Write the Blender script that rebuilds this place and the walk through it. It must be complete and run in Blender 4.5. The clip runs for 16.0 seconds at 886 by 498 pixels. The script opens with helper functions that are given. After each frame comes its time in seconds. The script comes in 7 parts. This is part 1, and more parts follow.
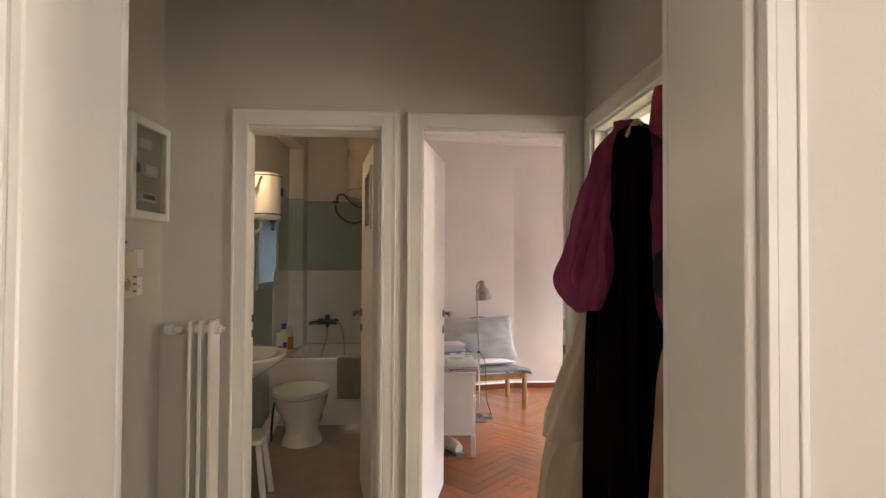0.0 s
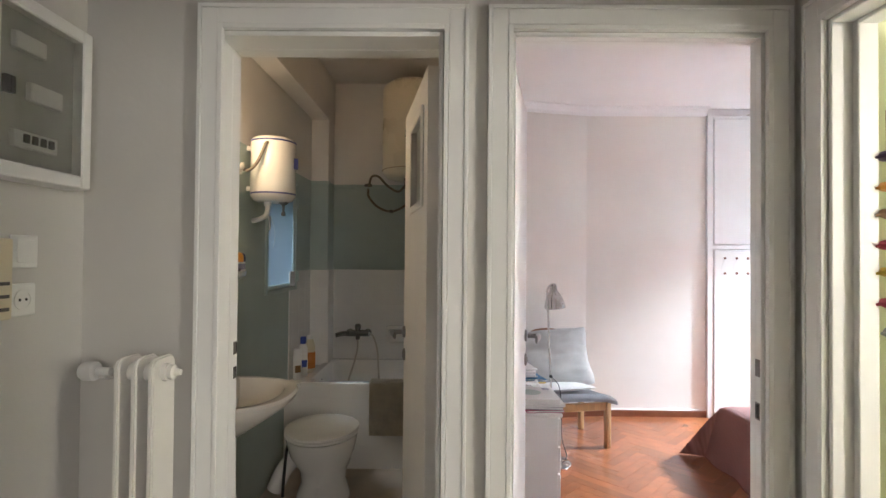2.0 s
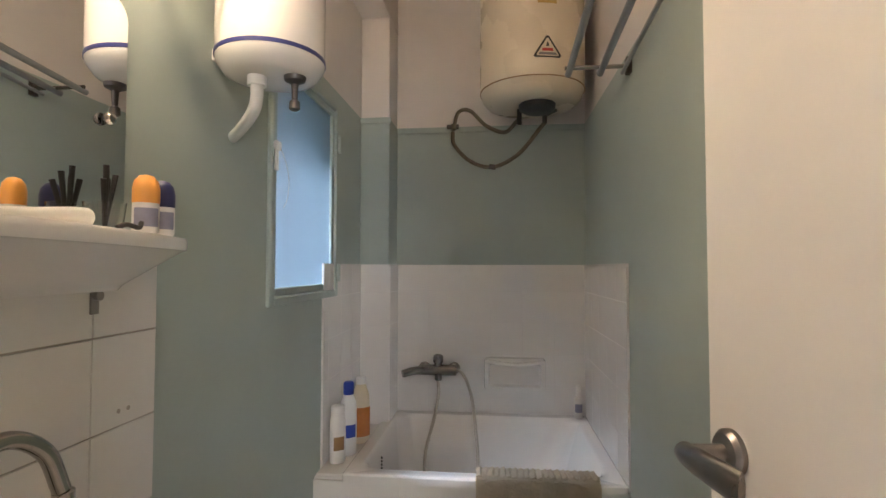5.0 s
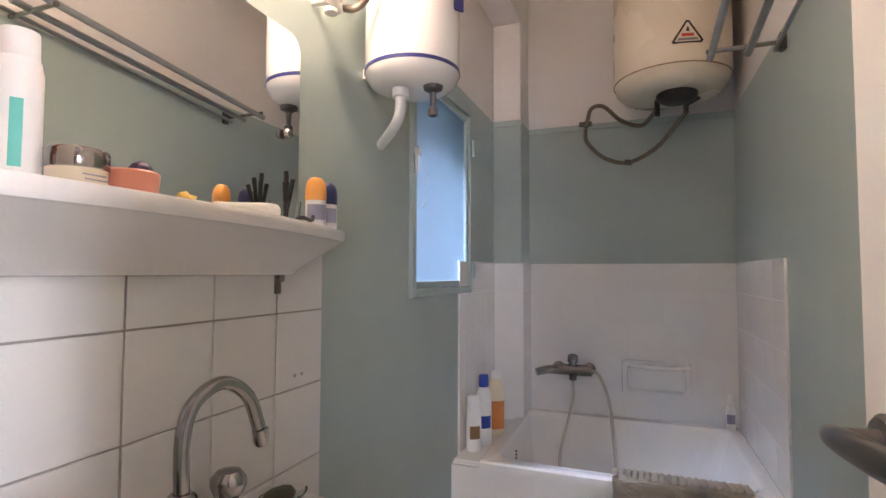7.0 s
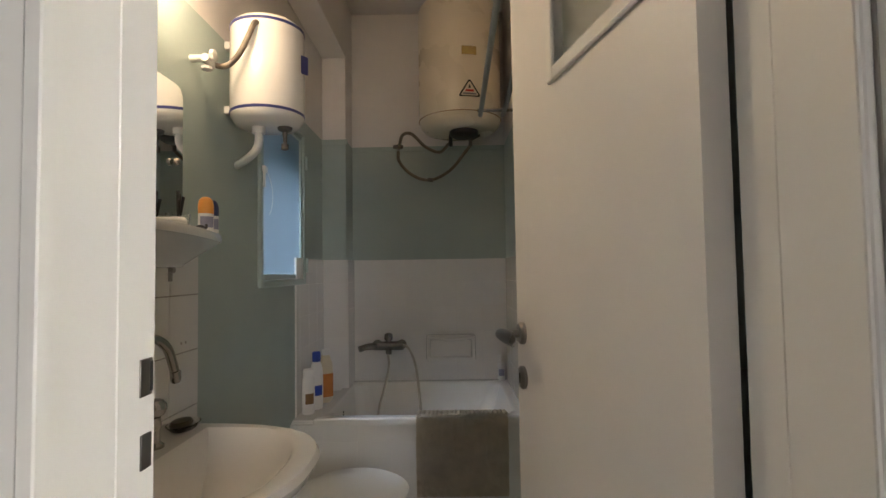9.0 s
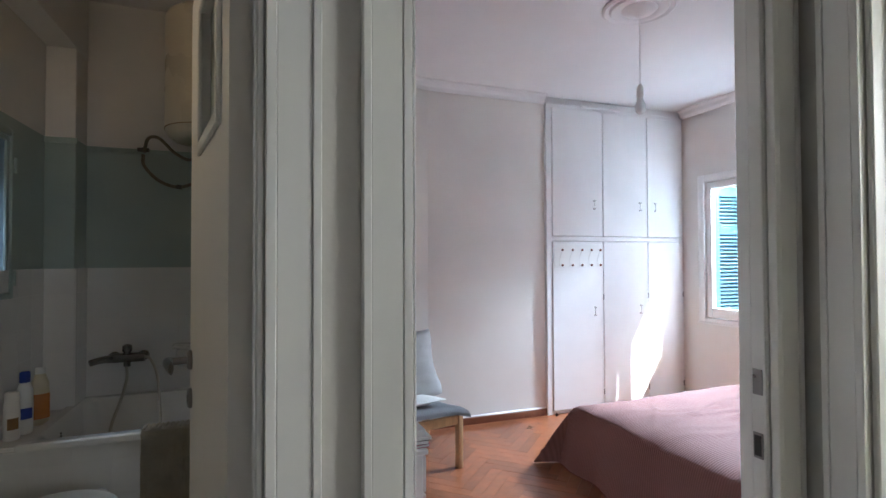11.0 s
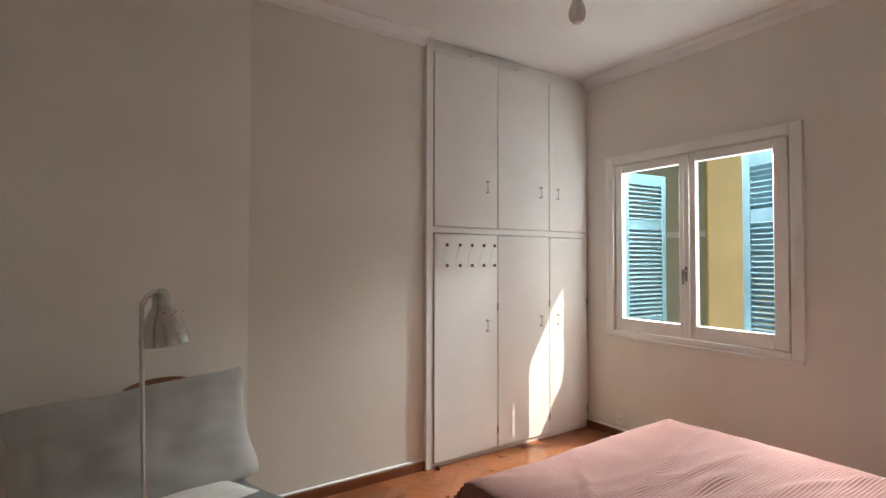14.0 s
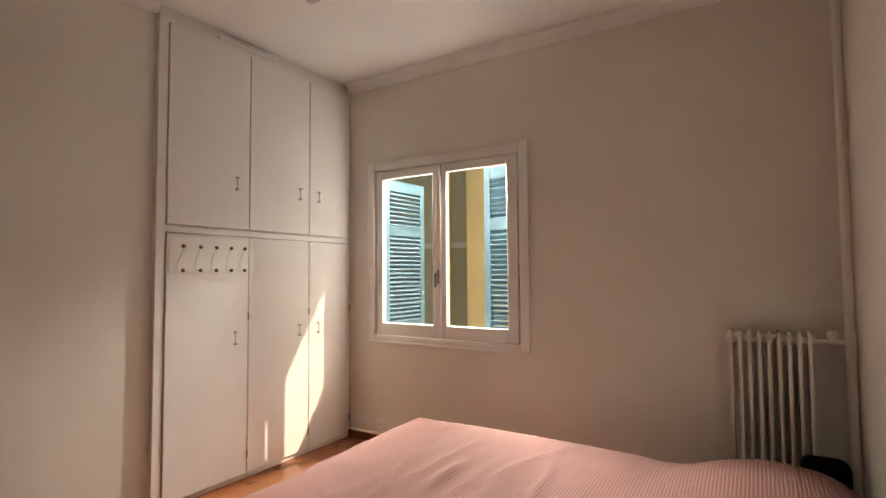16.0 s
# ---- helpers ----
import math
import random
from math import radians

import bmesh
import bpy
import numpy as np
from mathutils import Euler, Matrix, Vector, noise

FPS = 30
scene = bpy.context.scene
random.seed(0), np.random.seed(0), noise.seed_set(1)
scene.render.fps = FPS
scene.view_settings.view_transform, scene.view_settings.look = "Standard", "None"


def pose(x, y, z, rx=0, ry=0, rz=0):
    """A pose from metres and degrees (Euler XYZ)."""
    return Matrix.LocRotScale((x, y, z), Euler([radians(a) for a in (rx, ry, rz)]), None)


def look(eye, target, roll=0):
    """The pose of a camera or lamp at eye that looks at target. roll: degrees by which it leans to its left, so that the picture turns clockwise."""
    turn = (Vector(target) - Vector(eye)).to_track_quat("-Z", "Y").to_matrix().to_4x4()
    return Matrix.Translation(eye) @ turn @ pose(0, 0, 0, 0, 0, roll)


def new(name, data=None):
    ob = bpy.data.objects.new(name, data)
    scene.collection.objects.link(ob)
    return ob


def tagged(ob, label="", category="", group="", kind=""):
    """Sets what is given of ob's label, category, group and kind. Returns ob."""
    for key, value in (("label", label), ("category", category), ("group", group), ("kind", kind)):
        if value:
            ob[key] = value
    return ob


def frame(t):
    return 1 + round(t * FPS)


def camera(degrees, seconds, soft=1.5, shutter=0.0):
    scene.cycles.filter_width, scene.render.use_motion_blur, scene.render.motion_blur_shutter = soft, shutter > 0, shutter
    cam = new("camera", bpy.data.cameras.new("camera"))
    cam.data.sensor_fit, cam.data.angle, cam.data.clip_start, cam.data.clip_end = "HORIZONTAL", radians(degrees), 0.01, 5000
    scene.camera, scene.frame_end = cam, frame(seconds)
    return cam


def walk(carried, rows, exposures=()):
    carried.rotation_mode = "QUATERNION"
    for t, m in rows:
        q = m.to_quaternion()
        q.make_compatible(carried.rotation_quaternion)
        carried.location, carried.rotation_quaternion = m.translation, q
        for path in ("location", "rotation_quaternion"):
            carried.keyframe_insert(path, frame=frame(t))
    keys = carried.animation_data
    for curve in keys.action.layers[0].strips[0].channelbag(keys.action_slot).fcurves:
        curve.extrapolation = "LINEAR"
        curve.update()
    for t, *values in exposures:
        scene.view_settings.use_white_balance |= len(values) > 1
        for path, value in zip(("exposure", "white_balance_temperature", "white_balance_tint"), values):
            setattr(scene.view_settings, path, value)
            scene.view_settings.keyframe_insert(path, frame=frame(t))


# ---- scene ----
cam = camera(82.5, 16.0)
PATH = [
    (0, (0.07, 0.97, 1.443), (0.179, 2.966, 1.481), 0.3),
    (0.5, (0.047, 1.194, 1.437), (0.158, 3.191, 1.46), 0.3),
    (1, (0.048, 1.436, 1.431), (0.155, 3.433, 1.457), 0.5),
    (1.5, (0.026, 1.691, 1.426), (0.085, 3.69, 1.451), 0.4),
    (2, (-0.086, 2.001, 1.432), (-0.103, 4.0, 1.461), 0.5),
    (2.5, (-0.174, 2.329, 1.408), (-0.213, 4.329, 1.445), 0.5),
    (3, (-0.259, 2.668, 1.408), (-0.314, 4.667, 1.438), 0.6),
    (5.3, (-0.564, 3.669, 1.29), (-0.828, 5.649, 1.376), 0.3),
    (5.5, (-0.579, 3.661, 1.287), (-0.894, 5.634, 1.38), 0.5),
    (6, (-0.581, 3.646, 1.284), (-1.114, 5.572, 1.378), 0.6),
    (6.5, (-0.551, 3.639, 1.285), (-1.248, 5.512, 1.374), 0.4),
    (7, (-0.512, 3.585, 1.266), (-1.229, 5.449, 1.362), 0.2),
    (7.5, (-0.483, 3.486, 1.226), (-1.109, 5.382, 1.324), 0.3),
    (8, (-0.464, 3.367, 1.23), (-0.86, 5.325, 1.327), 0.1),
    (10.3, (-0.225, 2.764, 1.331), (0.149, 4.728, 1.394), -0.6),
    (10.5, (-0.16, 2.746, 1.356), (0.295, 4.693, 1.4), -0.2),
    (11, (-0.11, 2.757, 1.36), (0.581, 4.633, 1.4), -0.2),
    (11.5, (-0.03, 2.869, 1.366), (0.86, 4.66, 1.397), 0.0),
    (12, (0.053, 3.067, 1.339), (1.104, 4.769, 1.363), 0.0),
    (12.5, (0.196, 3.269, 1.33), (1.311, 4.929, 1.363), -0.2),
    (13, (0.311, 3.477, 1.324), (1.432, 5.133, 1.359), -0.2),
    (13.5, (0.404, 3.7, 1.314), (1.525, 5.356, 1.361), 0.0),
    (14, (0.542, 3.838, 1.334), (1.66, 5.496, 1.38), 0.1),
    (14.5, (0.654, 3.902, 1.317), (1.816, 5.529, 1.375), -0.2),
    (15, (0.706, 3.896, 1.292), (2.057, 5.368, 1.374), -0.3),
    (15.5, (0.719, 3.878, 1.292), (2.268, 5.139, 1.38), -0.5),
    (16, (0.767, 3.815, 1.277), (2.463, 4.87, 1.372), -0.4),
]
walk(cam, [(t, look(eye, target, roll)) for t, eye, target, roll in PATH],
     exposures=[(0.0, 1.72, 7300, 18), (0.5, 2.1, 7700, 22), (1.0, 2.45, 6700, 15), (1.5, 2.35, 6400, 12), (2.0, 2.1, 6100, 11), (3.0, 1.65, 6500, 14), (4.2, 2.5, 6000, 14), (5.5, 3.4, 5900, 20),
                (6.5, 3.45, 5800, 24), (7.0, 3.4, 5500, 24), (7.5, 3.3, 5400, 21), (8.0, 3.2, 6200, 20), (9.2, 2.2, 5900, 12), (10.5, 1.5, 5700, 10), (11.0, 1.3, 5500, 8), (12.0, 1.05, 5400, 6), (12.5, 0.85, 5600, 6), (13.0, 0.68, 6500, 10), (13.5, 0.55, 7000, 10), (14.5, 0.42, 7800, 9), (15.0, 0.34, 8100, 9), (16.0, 0.32, 9200, 17)])

# ---- world, sun and large lights ----
SUN_TRAVEL = Vector((-1.0, 1.13, -1.62)).normalized()
world = bpy.data.worlds.new("world")
scene.world = world
world.use_nodes = True
sky = world.node_tree.nodes.new("ShaderNodeTexSky")
sky.sky_type = "NISHITA"
sky.sun_disc = False
sky.sun_elevation = math.asin(-SUN_TRAVEL.z)
sky.sun_rotation = math.atan2(-SUN_TRAVEL.x, -SUN_TRAVEL.y)
background = world.node_tree.nodes["Background"]
background.inputs["Strength"].default_value = 0.13
world.node_tree.links.new(sky.outputs["Color"], background.inputs["Color"])


def lamp(name, kind, m, power, color, **settings):
    data = bpy.data.lights.new(name, kind)
    data.energy, data.color = power, color
    for key, value in settings.items():
        if key == "size":
            data.size = value
        elif key == "size_y":
            data.shape, data.size_y = "RECTANGLE", value
        elif key == "angle":
            data.angle = value
        elif key == "radius":
            data.shadow_soft_size = value
    ob = new(name, data)
    ob.matrix_world = m
    return ob


lamp("sun", "SUN", look((9, 0, 12), Vector((9, 0, 12)) + SUN_TRAVEL), 5.0, (1.0, 0.94, 0.86), angle=radians(0.5))
# added lamp outside, hidden above the bedroom window, to top up the sky
lamp("bedroom_sky_fill", "AREA", look((4.40, 6.06, 2.31), (3.94, 5.15, 2.16)), 320, (0.78, 0.89, 1.0), size=0.45, size_y=0.2)
# two lamps added in the windowless living room to brighten jamb and hall
lamp("living_south_fill", "AREA", look((1.5, -1.95, 1.6), (-0.2, 1.8, 1.3)), 16, (1.0, 0.94, 0.87), size=1.4, size_y=1.6)
lamp("living_side_fill", "AREA", look((2.55, 0.2, 1.6), (-0.4, 1.5, 1.4)), 10, (0.85, 0.93, 1.0), size=1.4, size_y=1.5)
# lamp added in the kitchen, where no window is built, lighting the hall
lamp("kitchen_fill", "AREA", look((2.68, 1.98, 1.6), (-0.5, 3.2, 1.2)), 50, (1.0, 0.94, 0.84), size=1.2, size_y=1.2)
# lamp added in the shaft behind the frosted pane to brighten the bathtub
lamp("bathroom_sky_fill", "AREA", look((-1.95, 5.05, 2.75), (-1.0, 5.40, 1.35)), 8.5, (0.80, 0.90, 1.0), size=0.5, size_y=0.5)
# the bulb over the bathroom mirror
lamp("bathroom_bulb", "POINT", pose(-1.07, 4.31, 2.055), 1.2, (1.0, 0.70, 0.40), radius=0.05)


# ---- materials ----
def material(name, color, rough=0.5, metal=0.0, spot=0.06, spot_size=3.0, grain=0.0, grain_size=120.0, coat=0.0, stretch=(1, 1, 1), sheen=0.0, per_object=0.0):
    """A surface whose colour drifts by spot at a large scale, with fine relief of strength grain."""
    m = bpy.data.materials.new(name)
    m.use_nodes = True
    t = m.node_tree
    b = t.nodes["Principled BSDF"]
    b.inputs["Roughness"].default_value, b.inputs["Metallic"].default_value = rough, metal
    b.inputs["Coat Weight"].default_value = coat
    b.inputs["Sheen Weight"].default_value = sheen
    place = t.nodes.new("ShaderNodeTexCoord")
    scaled = t.nodes.new("ShaderNodeMapping")
    scaled.inputs["Scale"].default_value = stretch
    t.links.new(place.outputs["Object"], scaled.inputs["Vector"])
    big = t.nodes.new("ShaderNodeTexNoise")
    big.inputs["Scale"].default_value, big.inputs["Detail"].default_value = spot_size, 6
    t.links.new(scaled.outputs["Vector"], big.inputs["Vector"])
    ramp = t.nodes.new("ShaderNodeMapRange")
    ramp.inputs["From Min"].default_value, ramp.inputs["From Max"].default_value = 0.3, 0.7
    ramp.inputs["To Min"].default_value, ramp.inputs["To Max"].default_value = 1 - spot, 1 + spot
    t.links.new(big.outputs["Fac"], ramp.inputs["Value"])
    value = ramp.outputs["Result"]
    if per_object:
        info = t.nodes.new("ShaderNodeObjectInfo")
        vary = t.nodes.new("ShaderNodeMapRange")
        vary.inputs["To Min"].default_value, vary.inputs["To Max"].default_value = 1 - per_object, 1 + per_object
        t.links.new(info.outputs["Random"], vary.inputs["Value"])
        both = t.nodes.new("ShaderNodeMath")
        both.operation = "MULTIPLY"
        t.links.new(value, both.inputs[0])
        t.links.new(vary.outputs["Result"], both.inputs[1])
        value = both.outputs["Value"]
    tint = t.nodes.new("ShaderNodeVectorMath")
    tint.operation = "SCALE"
    tint.inputs[0].default_value = color
    t.links.new(value, tint.inputs["Scale"])
    t.links.new(tint.outputs["Vector"], b.inputs["Base Color"])
    worn = t.nodes.new("ShaderNodeMapRange")
    worn.inputs["To Min"].default_value, worn.inputs["To Max"].default_value = max(rough - 0.08, 0.02), min(rough + 0.08, 1)
    t.links.new(big.outputs["Fac"], worn.inputs["Value"])
    t.links.new(worn.outputs["Result"], b.inputs["Roughness"])
    if grain:
        fine = t.nodes.new("ShaderNodeTexNoise")
        fine.inputs["Scale"].default_value, fine.inputs["Detail"].default_value = grain_size, 3
        t.links.new(scaled.outputs["Vector"], fine.inputs["Vector"])
        bump = t.nodes.new("ShaderNodeBump")
        bump.inputs["Strength"].default_value, bump.inputs["Distance"].default_value = grain, 0.004
        t.links.new(fine.outputs["Fac"], bump.inputs["Height"])
        t.links.new(bump.outputs["Normal"], b.inputs["Normal"])
    return m


def glowing(name, color, strength):
    m = material(name, color, 0.4)
    b = m.node_tree.nodes["Principled BSDF"]
    b.inputs["Emission Color"].default_value, b.inputs["Emission Strength"].default_value = (*color, 1), strength
    return m


def clear(name, color, rough=0.0, ior=1.45, thin=False):
    m = bpy.data.materials.new(name)
    m.use_nodes = True
    b = m.node_tree.nodes["Principled BSDF"]
    b.inputs["Base Color"].default_value = (*color, 1)
    b.inputs["Transmission Weight"].default_value, b.inputs["Roughness"].default_value, b.inputs["IOR"].default_value = 1.0, rough, ior
    return m


def wavy(name, color, dark, scale, axis="X", strength=0.5, rough=0.9):
    """Ribbed cloth: fine parallel ribs with a darker groove."""
    m = material(name, color, rough, spot=0.1, spot_size=4, sheen=0.03)
    t = m.node_tree
    b = t.nodes["Principled BSDF"]
    place = t.nodes.new("ShaderNodeTexCoord")
    wave = t.nodes.new("ShaderNodeTexWave")
    wave.bands_direction = axis
    wave.inputs["Scale"].default_value, wave.inputs["Distortion"].default_value = scale, 1.2
    wave.inputs["Detail"].default_value, wave.inputs["Detail Scale"].default_value = 2, 0.6
    t.links.new(place.outputs["Object"], wave.inputs["Vector"])
    mix = t.nodes.new("ShaderNodeMix")
    mix.data_type = "RGBA"
    old = b.inputs["Base Color"].links[0].from_socket
    mix.inputs["A"].default_value = (*dark, 1)
    t.links.new(wave.outputs["Fac"], mix.inputs["Factor"])
    t.links.new(old, mix.inputs["B"])
    t.links.new(mix.outputs["Result"], b.inputs["Base Color"])
    bump = t.nodes.new("ShaderNodeBump")
    bump.inputs["Strength"].default_value, bump.inputs["Distance"].default_value = strength, 0.006
    t.links.new(wave.outputs["Fac"], bump.inputs["Height"])
    t.links.new(bump.outputs["Normal"], b.inputs["Normal"])
    return m


HALL_PAINT = material("hall_paint", (0.60, 0.575, 0.53), 0.7, spot=0.05, spot_size=1.7, grain=0.12, grain_size=60)
BED_PAINT = material("bedroom_paint", (0.75, 0.715, 0.655), 0.75, spot=0.05, spot_size=1.4, grain=0.12, grain_size=50)
CEILING_PAINT = material("ceiling_paint", (0.82, 0.81, 0.79), 0.8, spot=0.04, spot_size=1.2, grain=0.1, grain_size=40)
KITCHEN_PAINT = material("kitchen_paint", (0.74, 0.76, 0.52), 0.6, spot=0.05, spot_size=2, grain=0.1)
BATH_WHITE = material("bathroom_white_paint", (0.78, 0.745, 0.71), 0.6, spot=0.05, spot_size=2.2, grain=0.1)
BATH_GREEN = material("bathroom_green_paint", (0.40, 0.475, 0.445), 0.42, spot=0.07, spot_size=2.2, grain=0.12, grain_size=45)
WHITE_GLOSS = material("white_gloss_paint", (0.80, 0.785, 0.75), 0.36, spot=0.035, spot_size=4, grain=0.015, grain_size=30)
CUPBOARD_PAINT = material("cupboard_paint", (0.78, 0.765, 0.74), 0.72, spot=0.04, spot_size=2.5, grain=0.06, grain_size=40)
CUPBOARD_PAINT.node_tree.nodes["Principled BSDF"].inputs["Specular IOR Level"].default_value = 0.25
WHITE_SATIN = material("white_satin_paint", (0.79, 0.77, 0.745), 0.45, spot=0.03, spot_size=3, grain=0.05, grain_size=30)
TILE_WHITE = material("white_glazed_tile", (0.81, 0.795, 0.765), 0.20, spot=0.02, spot_size=5, grain=0.05, grain_size=14, per_object=0.012)
GROUT = material("grey_grout", (0.36, 0.335, 0.30), 0.9, spot=0.25, spot_size=9, grain=0.3)
GROUT_PALE = material("pale_grout", (0.76, 0.745, 0.71), 0.7, spot=0.05, spot_size=9, grain=0.3)
CERAMIC = material("white_ceramic", (0.82, 0.80, 0.76), 0.12, spot=0.02, spot_size=4, coat=0.3)
BATH_FLOOR = material("beige_bathroom_floor", (0.43, 0.36, 0.28), 0.4, spot=0.12, spot_size=8, grain=0.1)
HALL_FLOOR = material("hall_mosaic_floor", (0.45, 0.40, 0.34), 0.35, spot=0.2, spot_size=30, grain=0.1)
PARQUET = material("oak_parquet", (0.225, 0.072, 0.026), 0.30, spot=0.26, spot_size=9, grain=0.12, grain_size=90, stretch=(1, 1, 1), coat=0.35, per_object=0.28)
PARQUET_GAP = material("parquet_gap", (0.16, 0.055, 0.022), 0.8, spot=0.2)
SKIRTING_WOOD = material("brown_wood_skirting", (0.17, 0.055, 0.022), 0.4, spot=0.2, spot_size=12, grain=0.1, coat=0.2)
BEECH = material("beech_wood", (0.50, 0.30, 0.14), 0.42, spot=0.14, spot_size=7, grain=0.15, grain_size=80, stretch=(6, 6, 1))
BROWN_WOOD = material("brown_wood", (0.26, 0.12, 0.05), 0.5, spot=0.2, spot_size=9, grain=0.15, grain_size=80, stretch=(1, 6, 6))
CHROME = material("chrome", (0.40, 0.385, 0.37), 0.12, 1.0, spot=0.1, spot_size=20)
NICKEL = material("satin_nickel", (0.30, 0.28, 0.265), 0.30, 1.0, spot=0.08, spot_size=25)
ALUMINIUM = material("brushed_aluminium", (0.54, 0.53, 0.51), 0.24, 1.0, spot=0.06, spot_size=10, grain=0.08, grain_size=60, stretch=(1, 1, 12))
BRASS = material("dull_brass", (0.52, 0.38, 0.14), 0.4, 1.0, spot=0.15, spot_size=30)
DARK_STEEL = material("dark_steel", (0.14, 0.13, 0.12), 0.45, 0.9, spot=0.15, spot_size=20)
BRAIDED = material("braided_hose", (0.20, 0.17, 0.13), 0.5, 0.6, spot=0.2, spot_size=50, grain=0.6, grain_size=300)
BLACK_PLASTIC = material("black_plastic", (0.02, 0.018, 0.017), 0.45, spot=0.1)
CREAM_ENAMEL = material("cream_enamel", (0.76, 0.67, 0.52), 0.28, spot=0.03, spot_size=4, coat=0.2)
WHITE_ENAMEL = material("white_enamel", (0.82, 0.79, 0.73), 0.22, spot=0.02, spot_size=4, coat=0.3)
NAVY = material("navy_band", (0.03, 0.035, 0.16), 0.35, spot=0.05)
WHITE_PLASTIC = material("white_plastic", (0.80, 0.79, 0.75), 0.35, spot=0.02, spot_size=6)
CREAM_PLASTIC = material("cream_plastic", (0.68, 0.60, 0.42), 0.45, spot=0.04, spot_size=8)
GREY_FABRIC = material("grey_linen", (0.43, 0.42, 0.40), 0.95, spot=0.09, spot_size=6, grain=0.5, grain_size=260, sheen=0.2)
GREY_SEAT = material("grey_felt", (0.32, 0.32, 0.325), 0.95, spot=0.08, spot_size=8, grain=0.5, grain_size=220, sheen=0.2)
WHITE_FABRIC = material("white_cotton", (0.72, 0.70, 0.66), 0.95, spot=0.05, spot_size=8, grain=0.4, grain_size=200)
BEDSPREAD = wavy("pink_ribbed_bedspread", (0.238, 0.104, 0.086), (0.19, 0.08, 0.066), 24, "Y", 0.32)
BEIGE_CLOTH = material("beige_coat_cloth", (0.56, 0.475, 0.365), 0.9, spot=0.1, spot_size=5, grain=0.4, grain_size=180)
BLACK_CLOTH = material("black_coat_cloth", (0.0035, 0.003, 0.003), 1.0, spot=0.2, spot_size=6, grain=0.4, grain_size=160)
PLUM_CLOTH = material("plum_scarf_cloth", (0.25, 0.035, 0.095), 0.95, spot=0.2, spot_size=7, grain=0.5, grain_size=200)
BAG_CLOTH = material("dark_woven_bag_cloth", (0.016, 0.015, 0.016), 0.8, spot=0.2, spot_size=8, grain=0.6, grain_size=260)
BLACK_CLOTH.node_tree.nodes["Principled BSDF"].inputs["Specular IOR Level"].default_value = 0.08
BROWN_CLOTH = material("brown_suede", (0.40, 0.235, 0.15), 0.9, spot=0.15, spot_size=6, grain=0.4, grain_size=150)
ROSE_KNIT = material("rose_knit", (0.44, 0.07, 0.115), 0.95, spot=0.2, spot_size=30, grain=0.8, grain_size=120)
TOWEL = material("beige_bath_mat", (0.55, 0.48, 0.36), 1.0, spot=0.12, spot_size=14, grain=0.9, grain_size=140)
PAPER = material("white_paper", (0.78, 0.77, 0.74), 0.85, spot=0.03, spot_size=9)
BLUE_CARD = material("blue_card_folder", (0.05, 0.17, 0.30), 0.6, spot=0.05)
GREEN_COVER = material("pale_green_cover", (0.45, 0.56, 0.50), 0.5, spot=0.04)
GREY_COVER = material("grey_cover", (0.22, 0.21, 0.21), 0.5, spot=0.06)
PINK_COVER = material("magenta_cover", (0.45, 0.07, 0.16), 0.5, spot=0.06)
YELLOW_COVER = material("yellow_cover", (0.62, 0.42, 0.06), 0.5, spot=0.06)
SHUTTER_BLUE = material("blue_shutter_paint", (0.055, 0.145, 0.19), 0.6, spot=0.08, spot_size=5, grain=0.15)
FACADE_YELLOW = material("ochre_facade_render", (0.80, 0.60, 0.28), 0.85, spot=0.07, spot_size=2, grain=0.3, grain_size=40)
FACADE_OLIVE = material("olive_facade_render", (0.34, 0.32, 0.20), 0.85, spot=0.08, spot_size=2, grain=0.3, grain_size=40)
CONCRETE = material("pale_concrete", (0.52, 0.49, 0.44), 0.85, spot=0.1, spot_size=2, grain=0.3)
ASPHALT = material("asphalt", (0.06, 0.06, 0.06), 0.9, spot=0.15, spot_size=3, grain=0.4)
ORANGE_PLASTIC = material("orange_cap", (0.80, 0.36, 0.06), 0.4, spot=0.03)
NAVY_PLASTIC = material("navy_cap", (0.02, 0.025, 0.09), 0.35, spot=0.05)
PEACH_PLASTIC = material("peach_tub", (0.72, 0.30, 0.20), 0.4, spot=0.04)
PURPLE_PLASTIC = material("dark_purple_cap", (0.05, 0.02, 0.07), 0.4, spot=0.04)
BLUE_CAP = material("blue_cap", (0.02, 0.05, 0.32), 0.35, spot=0.05)
AMBER_LIQUID = material("amber_shower_gel", (0.55, 0.20, 0.05), 0.2, spot=0.08, spot_size=20)
AMBER_GLASS = material("dark_amber_plastic", (0.20, 0.045, 0.012), 0.15, spot=0.08, spot_size=20, coat=0.3)
SHAMPOO_BROWN = material("brown_label", (0.22, 0.12, 0.04), 0.5, spot=0.1)
GREY_PRINT = material("grey_print", (0.28, 0.28, 0.36), 0.6, spot=0.1, spot_size=60)
RED_PRINT = material("red_print", (0.50, 0.05, 0.04), 0.5, spot=0.05)
TEAL_PRINT = material("teal_print", (0.12, 0.50, 0.42), 0.5, spot=0.05)
MINT_PLASTIC = material("mint_plastic", (0.52, 0.66, 0.60), 0.3, spot=0.03)
RED_FELT = material("dark_red_felt", (0.16, 0.012, 0.022), 0.9, spot=0.15, spot_size=20, grain=0.5)
SOAP = material("olive_soap", (0.05, 0.045, 0.02), 0.35, spot=0.2, spot_size=20)
PANEL_GREY = material("meter_panel_grey", (0.48, 0.47, 0.42), 0.5, spot=0.1, spot_size=6)
PANE = clear("window_glass", (1, 1, 1))
